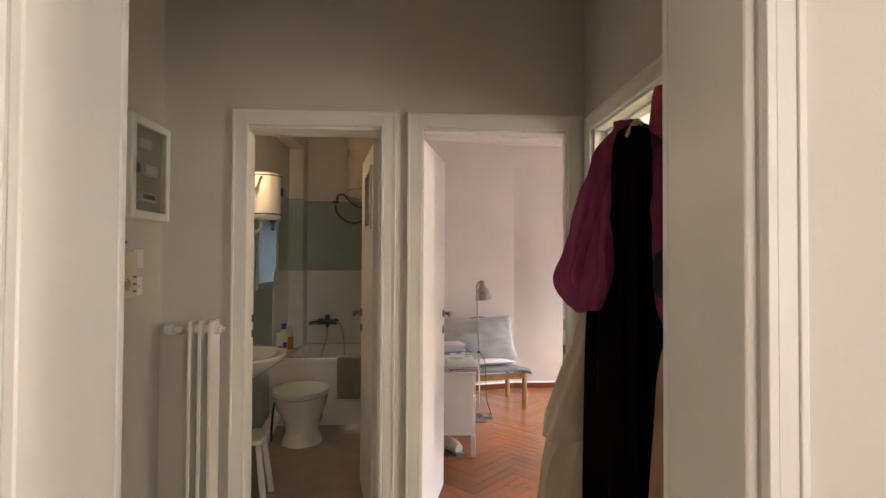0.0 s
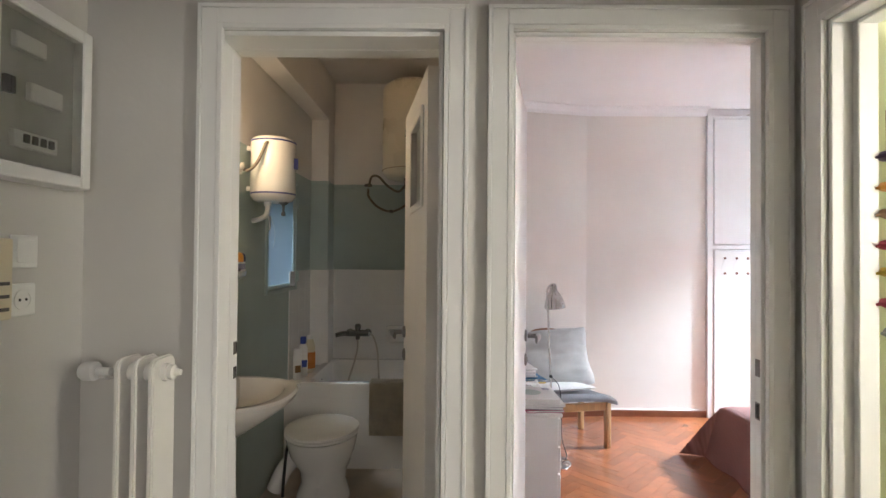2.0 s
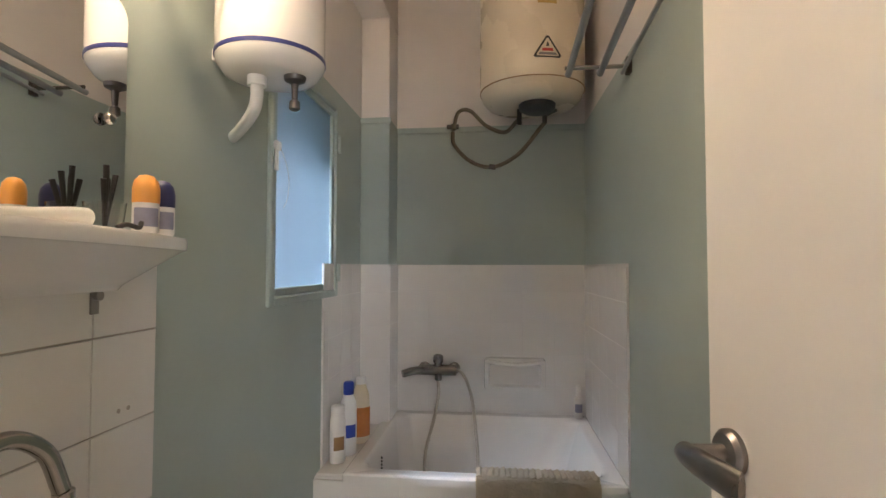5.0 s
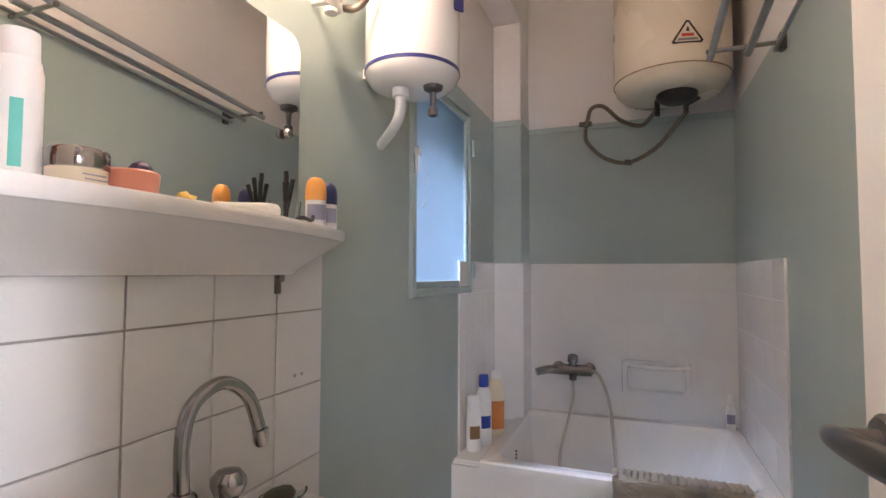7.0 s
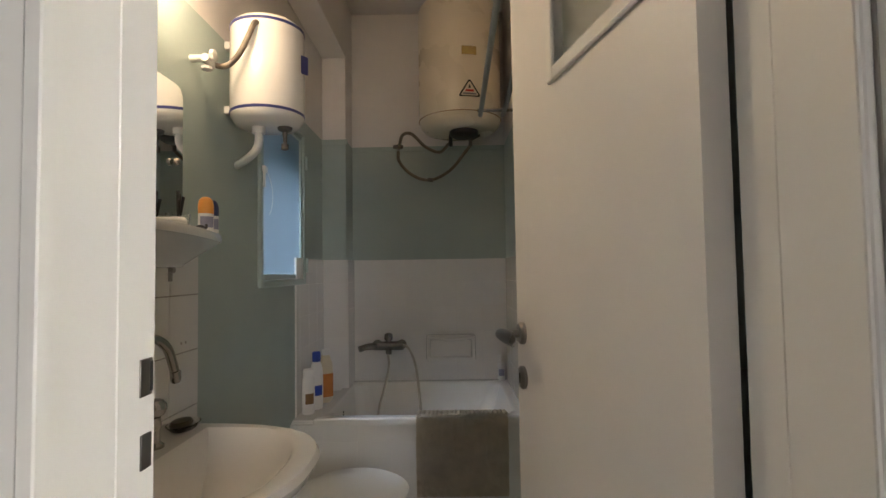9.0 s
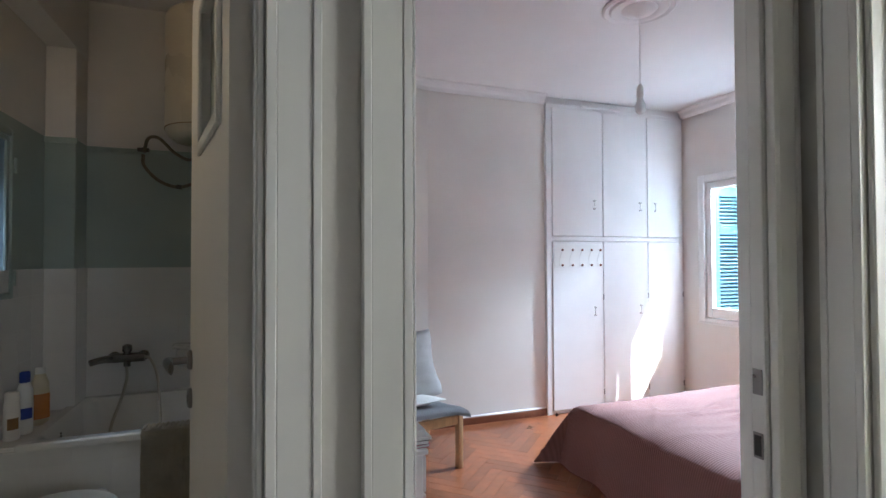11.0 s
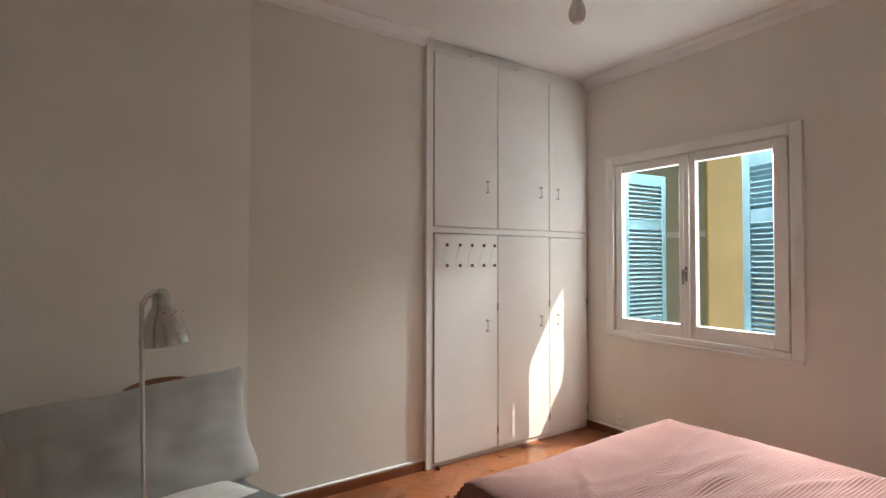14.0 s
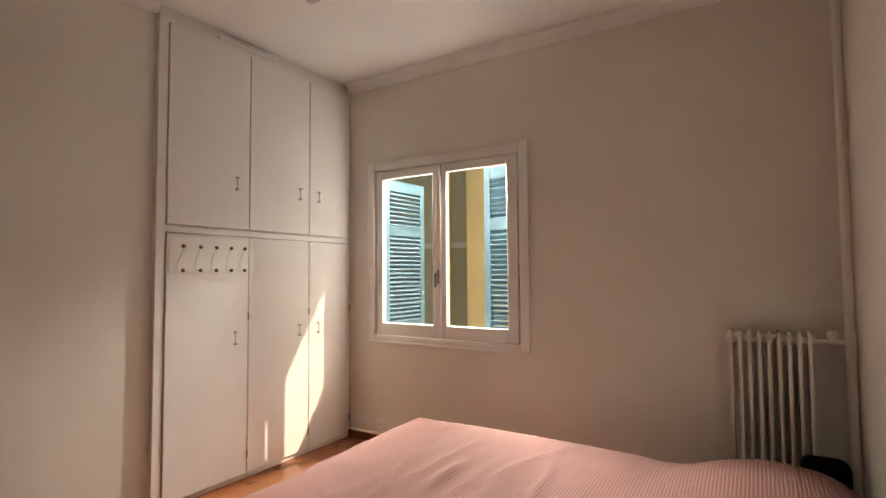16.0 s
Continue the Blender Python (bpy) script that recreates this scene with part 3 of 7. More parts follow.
boxes("lock_plate", NICKEL, door, [(L, L + 0.0015, 0.008, 0.030, 0.98, 1.20)], "steel lock plate")

# bedroom door: opened inwards beside the low cabinet
door = tagged(new("door_bedroom"), "plain white painted bedroom door standing open into the room", "door", kind="structure")
door.matrix_world = pose(0.105, HW1 + 0.008, 0, 0, 0, 77.0)
L = 0.68
boxes("leaf", WHITE_SATIN, door, [(0, L, 0, T, 0.01, 2.06)], bevel=0.003)
door_furniture(door, L - 0.055, 1.10, T, 1, -1)
door_furniture(door, L - 0.055, 1.10, 0, -1, -1)
boxes("lock_plate", NICKEL, door, [(L, L + 0.0015, 0.008, 0.03, 0.95, 1.18)], "steel lock plate")
for z, dark in ((1.115, False), (0.99, True)):
    plate = thing("strike_plate", "steel strike plate on the bedroom door jamb", "strike plate")
    boxes("plate", NICKEL, plate, [(0.8195, 0.8215, 3.475, 3.495, z - 0.025, z + 0.025)])
    if dark:
        boxes("slot", BLACK_PLASTIC, plate, [(0.8182, 0.8196, 3.478, 3.492, z - 0.02, z + 0.02)])

# entrance door in the hall wall
door = tagged(new("door_entrance"), "closed white painted entrance door with locks and hanging keys", "door", kind="structure")
boxes("leaf", WHITE_SATIN, door, [(-1.15, -1.10, 2.135, 3.015, 0.01, 2.07)], bevel=0.004)
bm = bmesh.new()
for y in (2.925,):
    lathe(bm, [(0.027, 0), (0.027, 0.006), (0.020, 0.012)], pose(-1.10, y, 1.14, 0, 90, 0))
rose = part("rose", bm, NICKEL, door, "satin nickel rose", smooth=True)
bm = bmesh.new()
tube(bm, [(-1.09, 2.925, 1.14), (-1.055, 2.925, 1.14), (-1.045, 2.90, 1.142), (-1.043, 2.86, 1.138), (-1.045, 2.81, 1.13)], lambda t: 0.009 + 0.004 * math.sin(math.pi * t), seg=10)
part("lever", bm, NICKEL, rose, smooth=True)
bm = bmesh.new()
lathe(bm, [(0.026, 0), (0.026, 0.010), (0.018, 0.014)], pose(-1.10, 2.925, 1.035, 0, 90, 0))
key_rose = part("key_rose", bm, DARK_STEEL, door, smooth=True)
bm = bmesh.new()
rod(bm, (-1.088, 2.925, 1.035), (-1.055, 2.925, 1.035), 0.004)
box(bm, -1.062, -1.040, 2.923, 2.927, 1.022, 1.048, 0.001)
part("key", bm, NICKEL, key_rose, "steel key in the lock", smooth=True)
bm = bmesh.new()
tube(bm, [(-1.045, 2.925, 1.03), (-1.043, 2.918, 1.005), (-1.045, 2.928, 0.985), (-1.047, 2.935, 1.005), (-1.045, 2.926, 1.03)], 0.0016, seg=6)
box(bm, -1.047, -1.044, 2.915, 2.938, 0.955, 0.99, 0.001)
box(bm, -1.047, -1.044, 2.922, 2.930, 0.905, 0.957, 0.001)
part("key_bunch", bm, NICKEL, key_rose, "hanging steel keys", smooth=True)
bm = bmesh.new()
box(bm, -1.10, -1.080, 2.82, 2.985, 1.485, 1.515, 0.004)
rod(bm, (-1.075, 2.80, 1.502), (-1.075, 3.03, 1.502), 0.009)
bolt = part("door_bolt", bm, DARK_STEEL, door, "dark steel sliding bolt", smooth=True)
boxes("brass_plate", BRASS, door, [(-1.10, -1.095, 2.885, 2.94, 1.525, 1.60)], "small brass lock plate", bevel=0.001)
bm = bmesh.new()
lathe(bm, [(0.010, 0), (0.010, 0.004), (0.005, 0.006)], pose(-1.10, 2.62, 1.03, 0, 90, 0))
part("peg", bm, NICKEL, door, smooth=True)
boxes("wood_tag", BEECH, door, [(-1.10, -1.092, 2.775, 2.845, 1.305, 1.36)], "small wooden plate", bevel=0.002)
heart = thing("heart_ornament", "dark red felt heart hanging on a ribbon from the door bolt", "ornament")
bm = bmesh.new()
outline = []
for i in range(32):
    a = 2 * math.pi * i / 32
    outline.append((0.0033 * 16 * math.sin(a) ** 3, 0.0036 * (13 * math.cos(a) - 5 * math.cos(2 * a) - 2 * math.cos(3 * a) - math.cos(4 * a))))
prism(bm, outline, pose(-1.072, 2.83, 1.405, 90, 0, 90), 0.03)
bmesh.ops.bevel(bm, geom=[e for e in bm.edges], offset=0.006, segments=2, affect="EDGES")
part("heart", bm, RED_FELT, heart, smooth=True)
bm = bmesh.new()
tube(bm, [(-1.058, 2.815, 1.44), (-1.062, 2.822, 1.47), (-1.066, 2.828, 1.51), (-1.062, 2.838, 1.47), (-1.058, 2.842, 1.44)], 0.002, seg=6)
part("ribbon", bm, RED_FELT, heart)
casing("trim_entrance_casing", 2.13, 3.02, 2.08, 0.0, -1, width=0.012, m=pose(-1.15, 0, 0, 0, 0, 90), label="narrow white casing of the entrance door")

# ---- hall things ----
panel = thing("electric_panel", "white framed meter box with a dull glass door", "electric panel")
PX = -1.075
boxes("frame", WHITE_GLOSS, panel, [(-1.15, PX, 3.07, 3.105, 1.605, 2.035), (-1.15, PX, 3.355, 3.39, 1.605, 2.035), (-1.15, PX, 3.105, 3.355, 1.605, 1.64), (-1.15, PX, 3.105, 3.355, 2.0, 2.035)], bevel=0.004)
boxes("back_board", PANEL_GREY, panel, [(-1.145, -1.105, 3.105, 3.355, 1.64, 2.0)], "grey board with meters")
for y, z, w, h in ((3.20, 1.93, 0.09, 0.04), (3.25, 1.82, 0.10, 0.045), (3.22, 1.70, 0.13, 0.04)):
    boxes("meter", WHITE_PLASTIC, panel, [(-1.105, -1.088, y - w / 2, y + w / 2, z - h / 2, z + h / 2)], "small pale meter block", bevel=0.003)
for y in (3.14, 3.155):
    boxes("switch", BLACK_PLASTIC, panel, [(-1.105, -1.092, y - 0.005, y + 0.005, 1.80, 1.84)])
for y in (3.185, 3.21, 3.235, 3.26):
    boxes("fuse", DARK_STEEL, panel, [(-1.089, -1.083, y - 0.007, y + 0.007, 1.692, 1.712)])
pane = boxes("pane", clear("smoked_panel_glass", (0.88, 0.88, 0.85), 0.06), panel, [(-1.082, -1.079, 3.105, 3.355, 1.64, 2.0)], "dull glass door")

intercom = thing("door_intercom", "cream plastic door intercom on the hall wall", "intercom")
boxes("body", CREAM_PLASTIC, intercom, [(-1.15, -1.105, 3.05, 3.18, 1.275, 1.465)], bevel=0.005, segments=2)
bm = bmesh.new()
for i in range(7):
    half = math.sqrt(max(0.024 ** 2 - ((i - 3) * 0.0072) ** 2, 0))
    box(bm, -1.1055, -1.104, 3.105 - half, 3.105 + half, 1.3285 + (i - 3) * 0.0072, 1.3315 + (i - 3) * 0.0072)
part("speaker_slots", bm, BLACK_PLASTIC, intercom, "round speaker grille")
for z in (1.36, 1.33, 1.30):
    boxes("button", DARK_STEEL, intercom, [(-1.106, -1.102, 3.145, 3.168, z - 0.004, z + 0.004)])


def wall_plate(name, label, category, m, socket):
    """A white plate on a wall; local x along the wall, z up, y out."""
    holder = thing(name, label, category, m)
    boxes("plate", WHITE_PLASTIC, holder, [(-0.041, 0.041, 0, 0.009, -0.041, 0.041)], bevel=0.003)
    if socket:
        bm = bmesh.new()
        lathe(bm, [(0.026, 0.0), (0.026, 0.012), (0.021, 0.012), (0.021, 0.010)], pose(0, 0, 0, -90))
        part("socket_ring", bm, WHITE_PLASTIC, holder, smooth=True)
        for x in (-0.0095, 0.0095):
            bm = bmesh.new()
            rod(bm, (x, 0.0100, 0), (x, 0.0112, 0), 0.0035)
            part("socket_hole", bm, BLACK_PLASTIC, holder)
    else:
        boxes("rocker", WHITE_PLASTIC, holder, [(-0.026, 0.026, 0.009, 0.013, -0.029, 0.029)], bevel=0.002, m=pose(0, 0, 0, 2, 0, 0))
    return holder


wall_plate("light_switch", "white light switch on the hall wall", "light switch", pose(-1.15, 3.255, 1.435, 0, 0, -90), False)
wall_plate("wall_socket", "white round wall socket under the hall switch", "wall socket", pose(-1.15, 3.25, 1.315, 0, 0, -90), True)


def radiator(name, label, m, count, pitch, height, depth, base):
    """A steel column radiator; local x along its length, y out of the wall, z up."""
    holder = thing(name, label, "radiator", m)
    data = None
    for i in range(count):
        if data is None:
            bm = bmesh.new()
            outline = []
            for cx, cz, a0 in ((depth / 2 - 0.028, height - 0.028, 0), (-depth / 2 + 0.028, height - 0.028, 90), (-depth / 2 + 0.028, 0.028, 180), (depth / 2 - 0.028, 0.028, 270)):
                for k in range(5):
                    a = radians(a0 + 22.5 * k)
                    outline.append((cx + 0.028 * math.cos(a), cz + 0.028 * math.sin(a)))
            prism(bm, outline, pose(-0.008, 0, 0, 90, 0, 90), 0.016)
            bmesh.ops.bevel(bm, geom=list(bm.edges), offset=0.005, segments=2, affect="EDGES")
            data = part("section", bm, WHITE_ENAMEL, holder, smooth=True)
            data.location = (0, depth / 2 + 0.035, base)
        else:
            o = new("section", data.data)
            o.parent, o.location = holder, (i * pitch, depth / 2 + 0.035, base)
    for z in (base + 0.045, base + height - 0.045):
        bm = bmesh.new()
        rod(bm, (-0.02, depth / 2 + 0.035, z), ((count - 1) * pitch + 0.02, depth / 2 + 0.035, z), 0.024, seg=20)
        part("header_pipe", bm, WHITE_ENAMEL, holder, smooth=True)
    return holder


rad = radiator("hall_radiator", "white painted steel column radiator beside the bathroom door", pose(-0.862, HW0, 0, 0, 0, 180), 3, 0.045, 0.92, 0.11, 0.235)
bm = bmesh.new()
lathe(bm, [(0.020, 0), (0.020, 0.012), (0.012, 0.016), (0.008, 0.03)], pose(-0.022, 0.09, 1.11, 0, -90, 0), 12)
part("end_plug", bm, WHITE_ENAMEL, rad, "hexagonal end plug", smooth=True)
bm = bmesh.new()
rod(bm, (0.14, 0.09, 1.11), (0.21, 0.09, 1.11), 0.011)
lathe(bm, [(0.02, 0), (0.026, 0.006), (0.026, 0.034), (0.020, 0.044)], pose(0.176, 0.09, 1.11, 0, 90, 0), 16)
part("valve", bm, WHITE_PLASTIC, rad, "white thermostat valve", smooth=True)
bm = bmesh.new()
tube(bm, [(0.165, 0.09, 1.10), (0.165, 0.06, 1.09), (0.165, 0.0, 1.09)], 0.010, seg=10)
part("feed_pipe", bm, WHITE_ENAMEL, rad, smooth=True)
plate = thing("strike_plate", "worn steel strike plate on the bathroom door jamb", "strike plate")
boxes("plate", NICKEL, plate, [(-0.7665, -0.7645, 3.612, 3.634, 1.112, 1.152)], bevel=0.0005)
boxes("slot", BLACK_PLASTIC, plate, [(-0.7647, -0.7640, 3.629, 3.634, 1.116, 1.148)])
plate = thing("strike_plate", "dark keyhole strike plate low on the bathroom jamb", "strike plate")
boxes("plate", DARK_STEEL, plate, [(-0.7665, -0.7640, 3.614, 3.632, 1.035, 1.072)], bevel=0.0005)


# coat rack with hanging clothes
def cloth_loft(sections, folds=9, depth=0.02, seed=0, seg=72, steps=7, thick=0.0):
    """A hanging garment: rings through (z, x, y, rx, ry) with fold ridges that run downwards."""
    bm = bmesh.new()
    rings = []
    keys = [Vector((s[0], s[1], s[2])) for s in sections]
    line = smooth_path(keys, steps)
    sizes = smooth_path([Vector((s[3], s[4], 0)) for s in sections], steps)
    total = len(line) - 1
    for i, (c, r) in enumerate(zip(line, sizes)):
        down = i / total
        ring = []
        for k in range(seg):
            a = 2 * math.pi * k / seg
            n = noise.noise(Vector((math.cos(a) * folds * 0.35, math.sin(a) * folds * 0.35, seed + down * 1.3)))
            w = noise.noise(Vector((math.cos(a) * 2, math.sin(a) * 2, seed * 3.1 + down * 7)))
            d = depth * (0.25 + down) * (1.6 * n + 0.4 * math.sin(folds * a + seed + 1.5 * w)) + 0.008 * w
            ring.append(bm.verts.new((c.y + (max(r.x, 0.008) + d) * math.cos(a), c.z + (max(r.y, 0.008) + d) * math.sin(a), c.x)))
        rings.append(ring)
    for a, b in zip(rings, rings[1:]):
        for k in range(seg):
            bm.faces.new((a[k], a[(k + 1) % seg], b[(k + 1) % seg], b[k]))
    bm.faces.new(rings[0])
    bm.faces.new(list(reversed(rings[-1])))
    return bm


rack = thing("coat_rack", "wooden wall coat rack with a projecting rod", "coat rack")
bm = bmesh.new()
rod(bm, (0.75, 1.90, 1.80), (0.75, 2.36, 1.80), 0.013)
part("rod", bm, BEECH, rack, smooth=True)
boxes("wall_board", BEECH, rack, [(0.895, 0.92, 1.92, 2.46, 1.74, 1.84)], bevel=0.004)
for y in (1.98, 2.34):
    bm = bmesh.new()
    rod(bm, (0.90, y, 1.80), (0.745, y, 1.80), 0.011)
    part("arm", bm, BEECH, rack, smooth=True)

coat = thing("black_coat", "long black wool coat hanging on the coat rack", "coat")
part("body", cloth_loft([(1.805, 0.655, 2.30, 0.015, 0.03), (1.78, 0.655, 2.30, 0.036, 0.05), (1.66, 0.65, 2.31, 0.056, 0.075), (1.45, 0.652, 2.33, 0.085, 0.09), (1.2, 0.662, 2.35, 0.105, 0.10), (0.75, 0.685, 2.37, 0.125, 0.11), (0.30, 0.70, 2.38, 0.14, 0.12)], 11, 0.022, 1.0), BLACK_CLOTH, coat, smooth=True)
part("sleeve", cloth_loft([(1.70, 0.80, 2.30, 0.04, 0.05), (1.45, 0.825, 2.26, 0.055, 0.05), (1.05, 0.83, 2.24, 0.055, 0.055), (0.92, 0.83, 2.24, 0.05, 0.05)], 7, 0.014, 4.0, seg=40), BLACK_CLOTH, coat, smooth=True)
beige = thing("beige_coat", "long beige trench coat hanging behind the black coat", "coat")
part("body", cloth_loft([(1.46, 0.70, 2.55, 0.03, 0.03), (1.40, 0.70, 2.55, 0.05, 0.05), (1.28, 0.695, 2.56, 0.08, 0.07), (1.0, 0.67, 2.56, 0.12, 0.09), (0.75, 0.645, 2.56, 0.18, 0.10), (0.28, 0.625, 2.56, 0.20, 0.11)], 9, 0.018, 7.0), BEIGE_CLOTH, beige, smooth=True)
part("sleeve", cloth_loft([(1.33, 0.65, 2.49, 0.02, 0.03), (1.22, 0.61, 2.49, 0.040, 0.05), (1.02, 0.555, 2.50, 0.060, 0.055), (0.90, 0.525, 2.51, 0.064, 0.056)], 6, 0.01, 9.0, seg=40), BEIGE_CLOTH, beige, smooth=True)
scarf = thing("plum_scarf", "thick plum scarf draped round the coats", "scarf")


def scarf_piece(name, points, radius, seed):
    """A gathered length of scarf: a few thick folds side by side, each a part."""
    rng = random.Random(seed)
    for k in range(3):
        bm = bmesh.new()
        off = Vector(((k - 1) * 0.017, rng.uniform(-1, 1) * 0.012, 0))
        line = [Vector(p) + off * (0.4 + 0.6 * math.sin(math.pi * i / (len(points) - 1))) + Vector((rng.uniform(-1, 1), rng.uniform(-1, 1), rng.uniform(-1, 1))) * 0.005 for i, p in enumerate(points)]
        tube(bm, line, lambda t: radius(t) * (0.80 + 0.10 * math.sin(5 * t + 2 * k)), seg=40, steps=12)
        for v in bm.verts:
            n = noise.noise(v.co * 14 + Vector((seed, 0, 0))) * 0.008 + noise.noise(Vector((v.co.x * 38, v.co.y * 38, v.co.z * 5 + seed))) * 0.013
            v.co += Vector((n, n * 0.8, 0))
        part(name, bm, PLUM_CLOTH, scarf, smooth=True)


scarf_piece("loop_front", [(0.67, 2.39, 1.83), (0.62, 2.34, 1.775), (0.57, 2.32, 1.65), (0.512, 2.30, 1.48), (0.487, 2.28, 1.385), (0.506, 2.255, 1.335), (0.530, 2.25, 1.35), (0.550, 2.265, 1.42), (0.565, 2.29, 1.52), (0.60, 2.33, 1.66), (0.65, 2.37, 1.78)], lambda t: 0.018 + 0.013 * math.sin(math.pi * t) ** 0.7, 2)
scarf_piece("loop_back", [(0.65, 2.40, 1.82), (0.70, 2.37, 1.81), (0.728, 2.30, 1.72), (0.725, 2.25, 1.58), (0.722, 2.235, 1.46), (0.732, 2.225, 1.34), (0.755, 2.22, 1.24), (0.768, 2.215, 1.20)], lambda t: 0.026 + 0.010 * math.sin(math.pi * t), 5)
hat = thing("rose_knit_hat", "rolled rose knitted hat stuck on the rack", "hat")
bm = bmesh.new()
lathe(bm, [(0.022, 0), (0.034, 0.01), (0.036, 0.06), (0.035, 0.12), (0.028, 0.145), (0.012, 0.15)], pose(0.745, 2.33, 1.775, 4, 6, 0), 24)
for v in bm.verts:
    v.co += Vector((noise.noise(v.co * 40), noise.noise(v.co * 40 + Vector((9, 0, 0))), 0)) * 0.005
part("knit", bm, ROSE_KNIT, hat, smooth=True)
bag = thing("shoulder_bag", "black shoulder bag with a steel buckle on a strap", "bag")
bm = bmesh.new()
box(bm, 0.648, 0.728, 2.125, 2.195, 1.345, 1.47, 0.03, segments=3)
body = part("body", bm, BAG_CLOTH, bag, smooth=True)
bm = bmesh.new()
path = smooth_path([Vector(p) for p in ((0.690, 2.119, 1.40), (0.692, 2.120, 1.52), (0.702, 2.135, 1.68), (0.735, 2.160, 1.808), (0.755, 2.162, 1.818), (0.768, 2.166, 1.800))], 6)
skin_rows = [[bm.verts.new(p + Vector((dx, dy, 0))) for dx, dy in ((-0.019, 0), (0.019, 0.004), (0.019, 0.008), (-0.019, 0.004))] for p in path]
for a, b in zip(skin_rows, skin_rows[1:]):
    for k in range(4):
        bm.faces.new((a[k], a[(k + 1) % 4], b[(k + 1) % 4], b[k]))
part("strap", bm, BAG_CLOTH, bag, "wide woven strap", smooth=False)
boxes("buckle", DARK_STEEL, bag, [(0.668, 0.716, 2.110, 2.115, 1.428, 1.431), (0.668, 0.716, 2.110, 2.115, 1.447, 1.450), (0.668, 0.671, 2.110, 2.115, 1.431, 1.447), (0.713, 0.716, 2.110, 2.115, 1.431, 1.447)])
fringe = 14
for k in range(fringe):
    bm = bmesh.new()
    px = 0.735 + 0.07 * k / fringe
    tube(bm, [(px, 2.205 + 0.012 * math.sin(k * 2.3), 1.215), (px + 0.004 * math.sin(k * 1.7), 2.203, 1.185), (px + 0.006 * math.sin(k * 2.9), 2.203, 1.165)], lambda t: 0.004 - 0.002 * t, seg=6, steps=3)
    part("fringe", bm, PLUM_CLOTH, scarf, smooth=True)
hanger = thing("coat_hanger", "wooden coat hanger holding the black coat", "hanger")
bm = bmesh.new()
tube(bm, [(0.632, 2.285, 1.770), (0.642, 2.274, 1.790), (0.652, 2.266, 1.806), (0.662, 2.274, 1.790), (0.672, 2.285, 1.770)], 0.010, seg=12)
part("shoulder_bar", bm, BEECH, hanger, smooth=True)
jacket = thing("brown_jacket", "brown suede jacket hanging low on the rack", "jacket")
part("body", cloth_loft([(1.26, 0.72, 2.12, 0.03, 0.04), (1.18, 0.71, 2.12, 0.055, 0.06), (0.80, 0.70, 2.13, 0.065, 0.07), (0.42, 0.70, 2.14, 0.07, 0.075)], 8, 0.012, 12.0), BROWN_CLOTH, jacket, smooth=True)

# kitchen things seen through the doorway
pipe = thing("kitchen_pipe", "painted vertical pipe in the kitchen corner with a side branch", "pipe")
bm = bmesh.new()
rod(bm, (1.095, 3.335, 0), (1.095, 3.335, 2.05), 0.014)
part("riser", bm, KITCHEN_PAINT, pipe, smooth=True)
bm = bmesh.new()
tube(bm, [(1.095, 3.335, 1.02), (1.12, 3.332, 1.0), (1.16, 3.335, 0.99), (1.40, 3.335, 0.985)], 0.013)
part("branch", bm, KITCHEN_PAINT, pipe, smooth=True)
structure("trim_kitchen_ledge", KITCHEN_PAINT, [(1.02, 2.75, 3.345, 3.362, 2.07, 2.105)], "painted ledge along the kitchen wall", "trim", bevel=0.004)
garland = thing("ornament_string", "hanging string of small coloured felt birds", "ornament")
bm = bmesh.new()
tube(bm, [(1.045, 3.31, 1.82), (1.047, 3.31, 1.6), (1.050, 3.31, 1.24)], 0.0022, seg=6)
part("string", bm, BROWN_CLOTH, garland)
for k, (z, mat) in enumerate(((1.70, PURPLE_PLASTIC), (1.62, ORANGE_PLASTIC), (1.55, BROWN_CLOTH), (1.47, ROSE_KNIT), (1.40, YELLOW_COVER), (1.32, ROSE_KNIT), (1.245, GREY_COVER))):
    bm = bmesh.new()
    r = 0.022 if k < 6 else 0.012
    lathe(bm, [(0.002, -0.012), (r * 0.8, -0.008), (r, 0.0), (r * 0.7, 0.010), (0.003, 0.015)], pose(1.047, 3.31, z, 8 * (k % 3 - 1), 10, 0), 14)
    tube(bm, [(1.05 + r * 0.5, 3.31, z), (1.05 + r * 1.25, 3.306, z + 0.005)], lambda t: 0.007 - 0.005 * t, seg=8)
    tube(bm, [(1.045 - r * 0.5, 3.31, z), (1.045 - r * 1.2, 3.312, z - 0.003)], lambda t: 0.006 - 0.003 * t, seg=8)
    part("bird", bm, mat, garland, smooth=True)

# ---- bedroom ----
cupboard = thing("built_in_cupboard", "white built-in wall cupboard with six plain doors and small metal handles", "cupboard")
boxes("frame", CUPBOARD_PAINT, cupboard, [(2.262, 2.315, CUP_Y - 0.012, CUP_Y + 0.03, 0.0, 2.735), (2.315, EAST, CUP_Y - 0.002, CUP_Y + 0.03, 0.0, 0.028), (2.315, EAST, CUP_Y - 0.004, CUP_Y + 0.03, 1.515, 1.555), (2.315, EAST, CUP_Y - 0.002, CUP_Y + 0.03, 2.70, 2.735), (3.785, EAST, CUP_Y - 0.002, CUP_Y + 0.03, 0.028, 2.70)], bevel=0.003)
boxes("carcass", CUPBOARD_PAINT, cupboard, [(2.262, EAST, CUP_Y + 0.03, 7.14, 0.0, 2.735), (2.262, EAST, CUP_Y + 0.03, 7.14, 2.735, TOP - 0.001)])
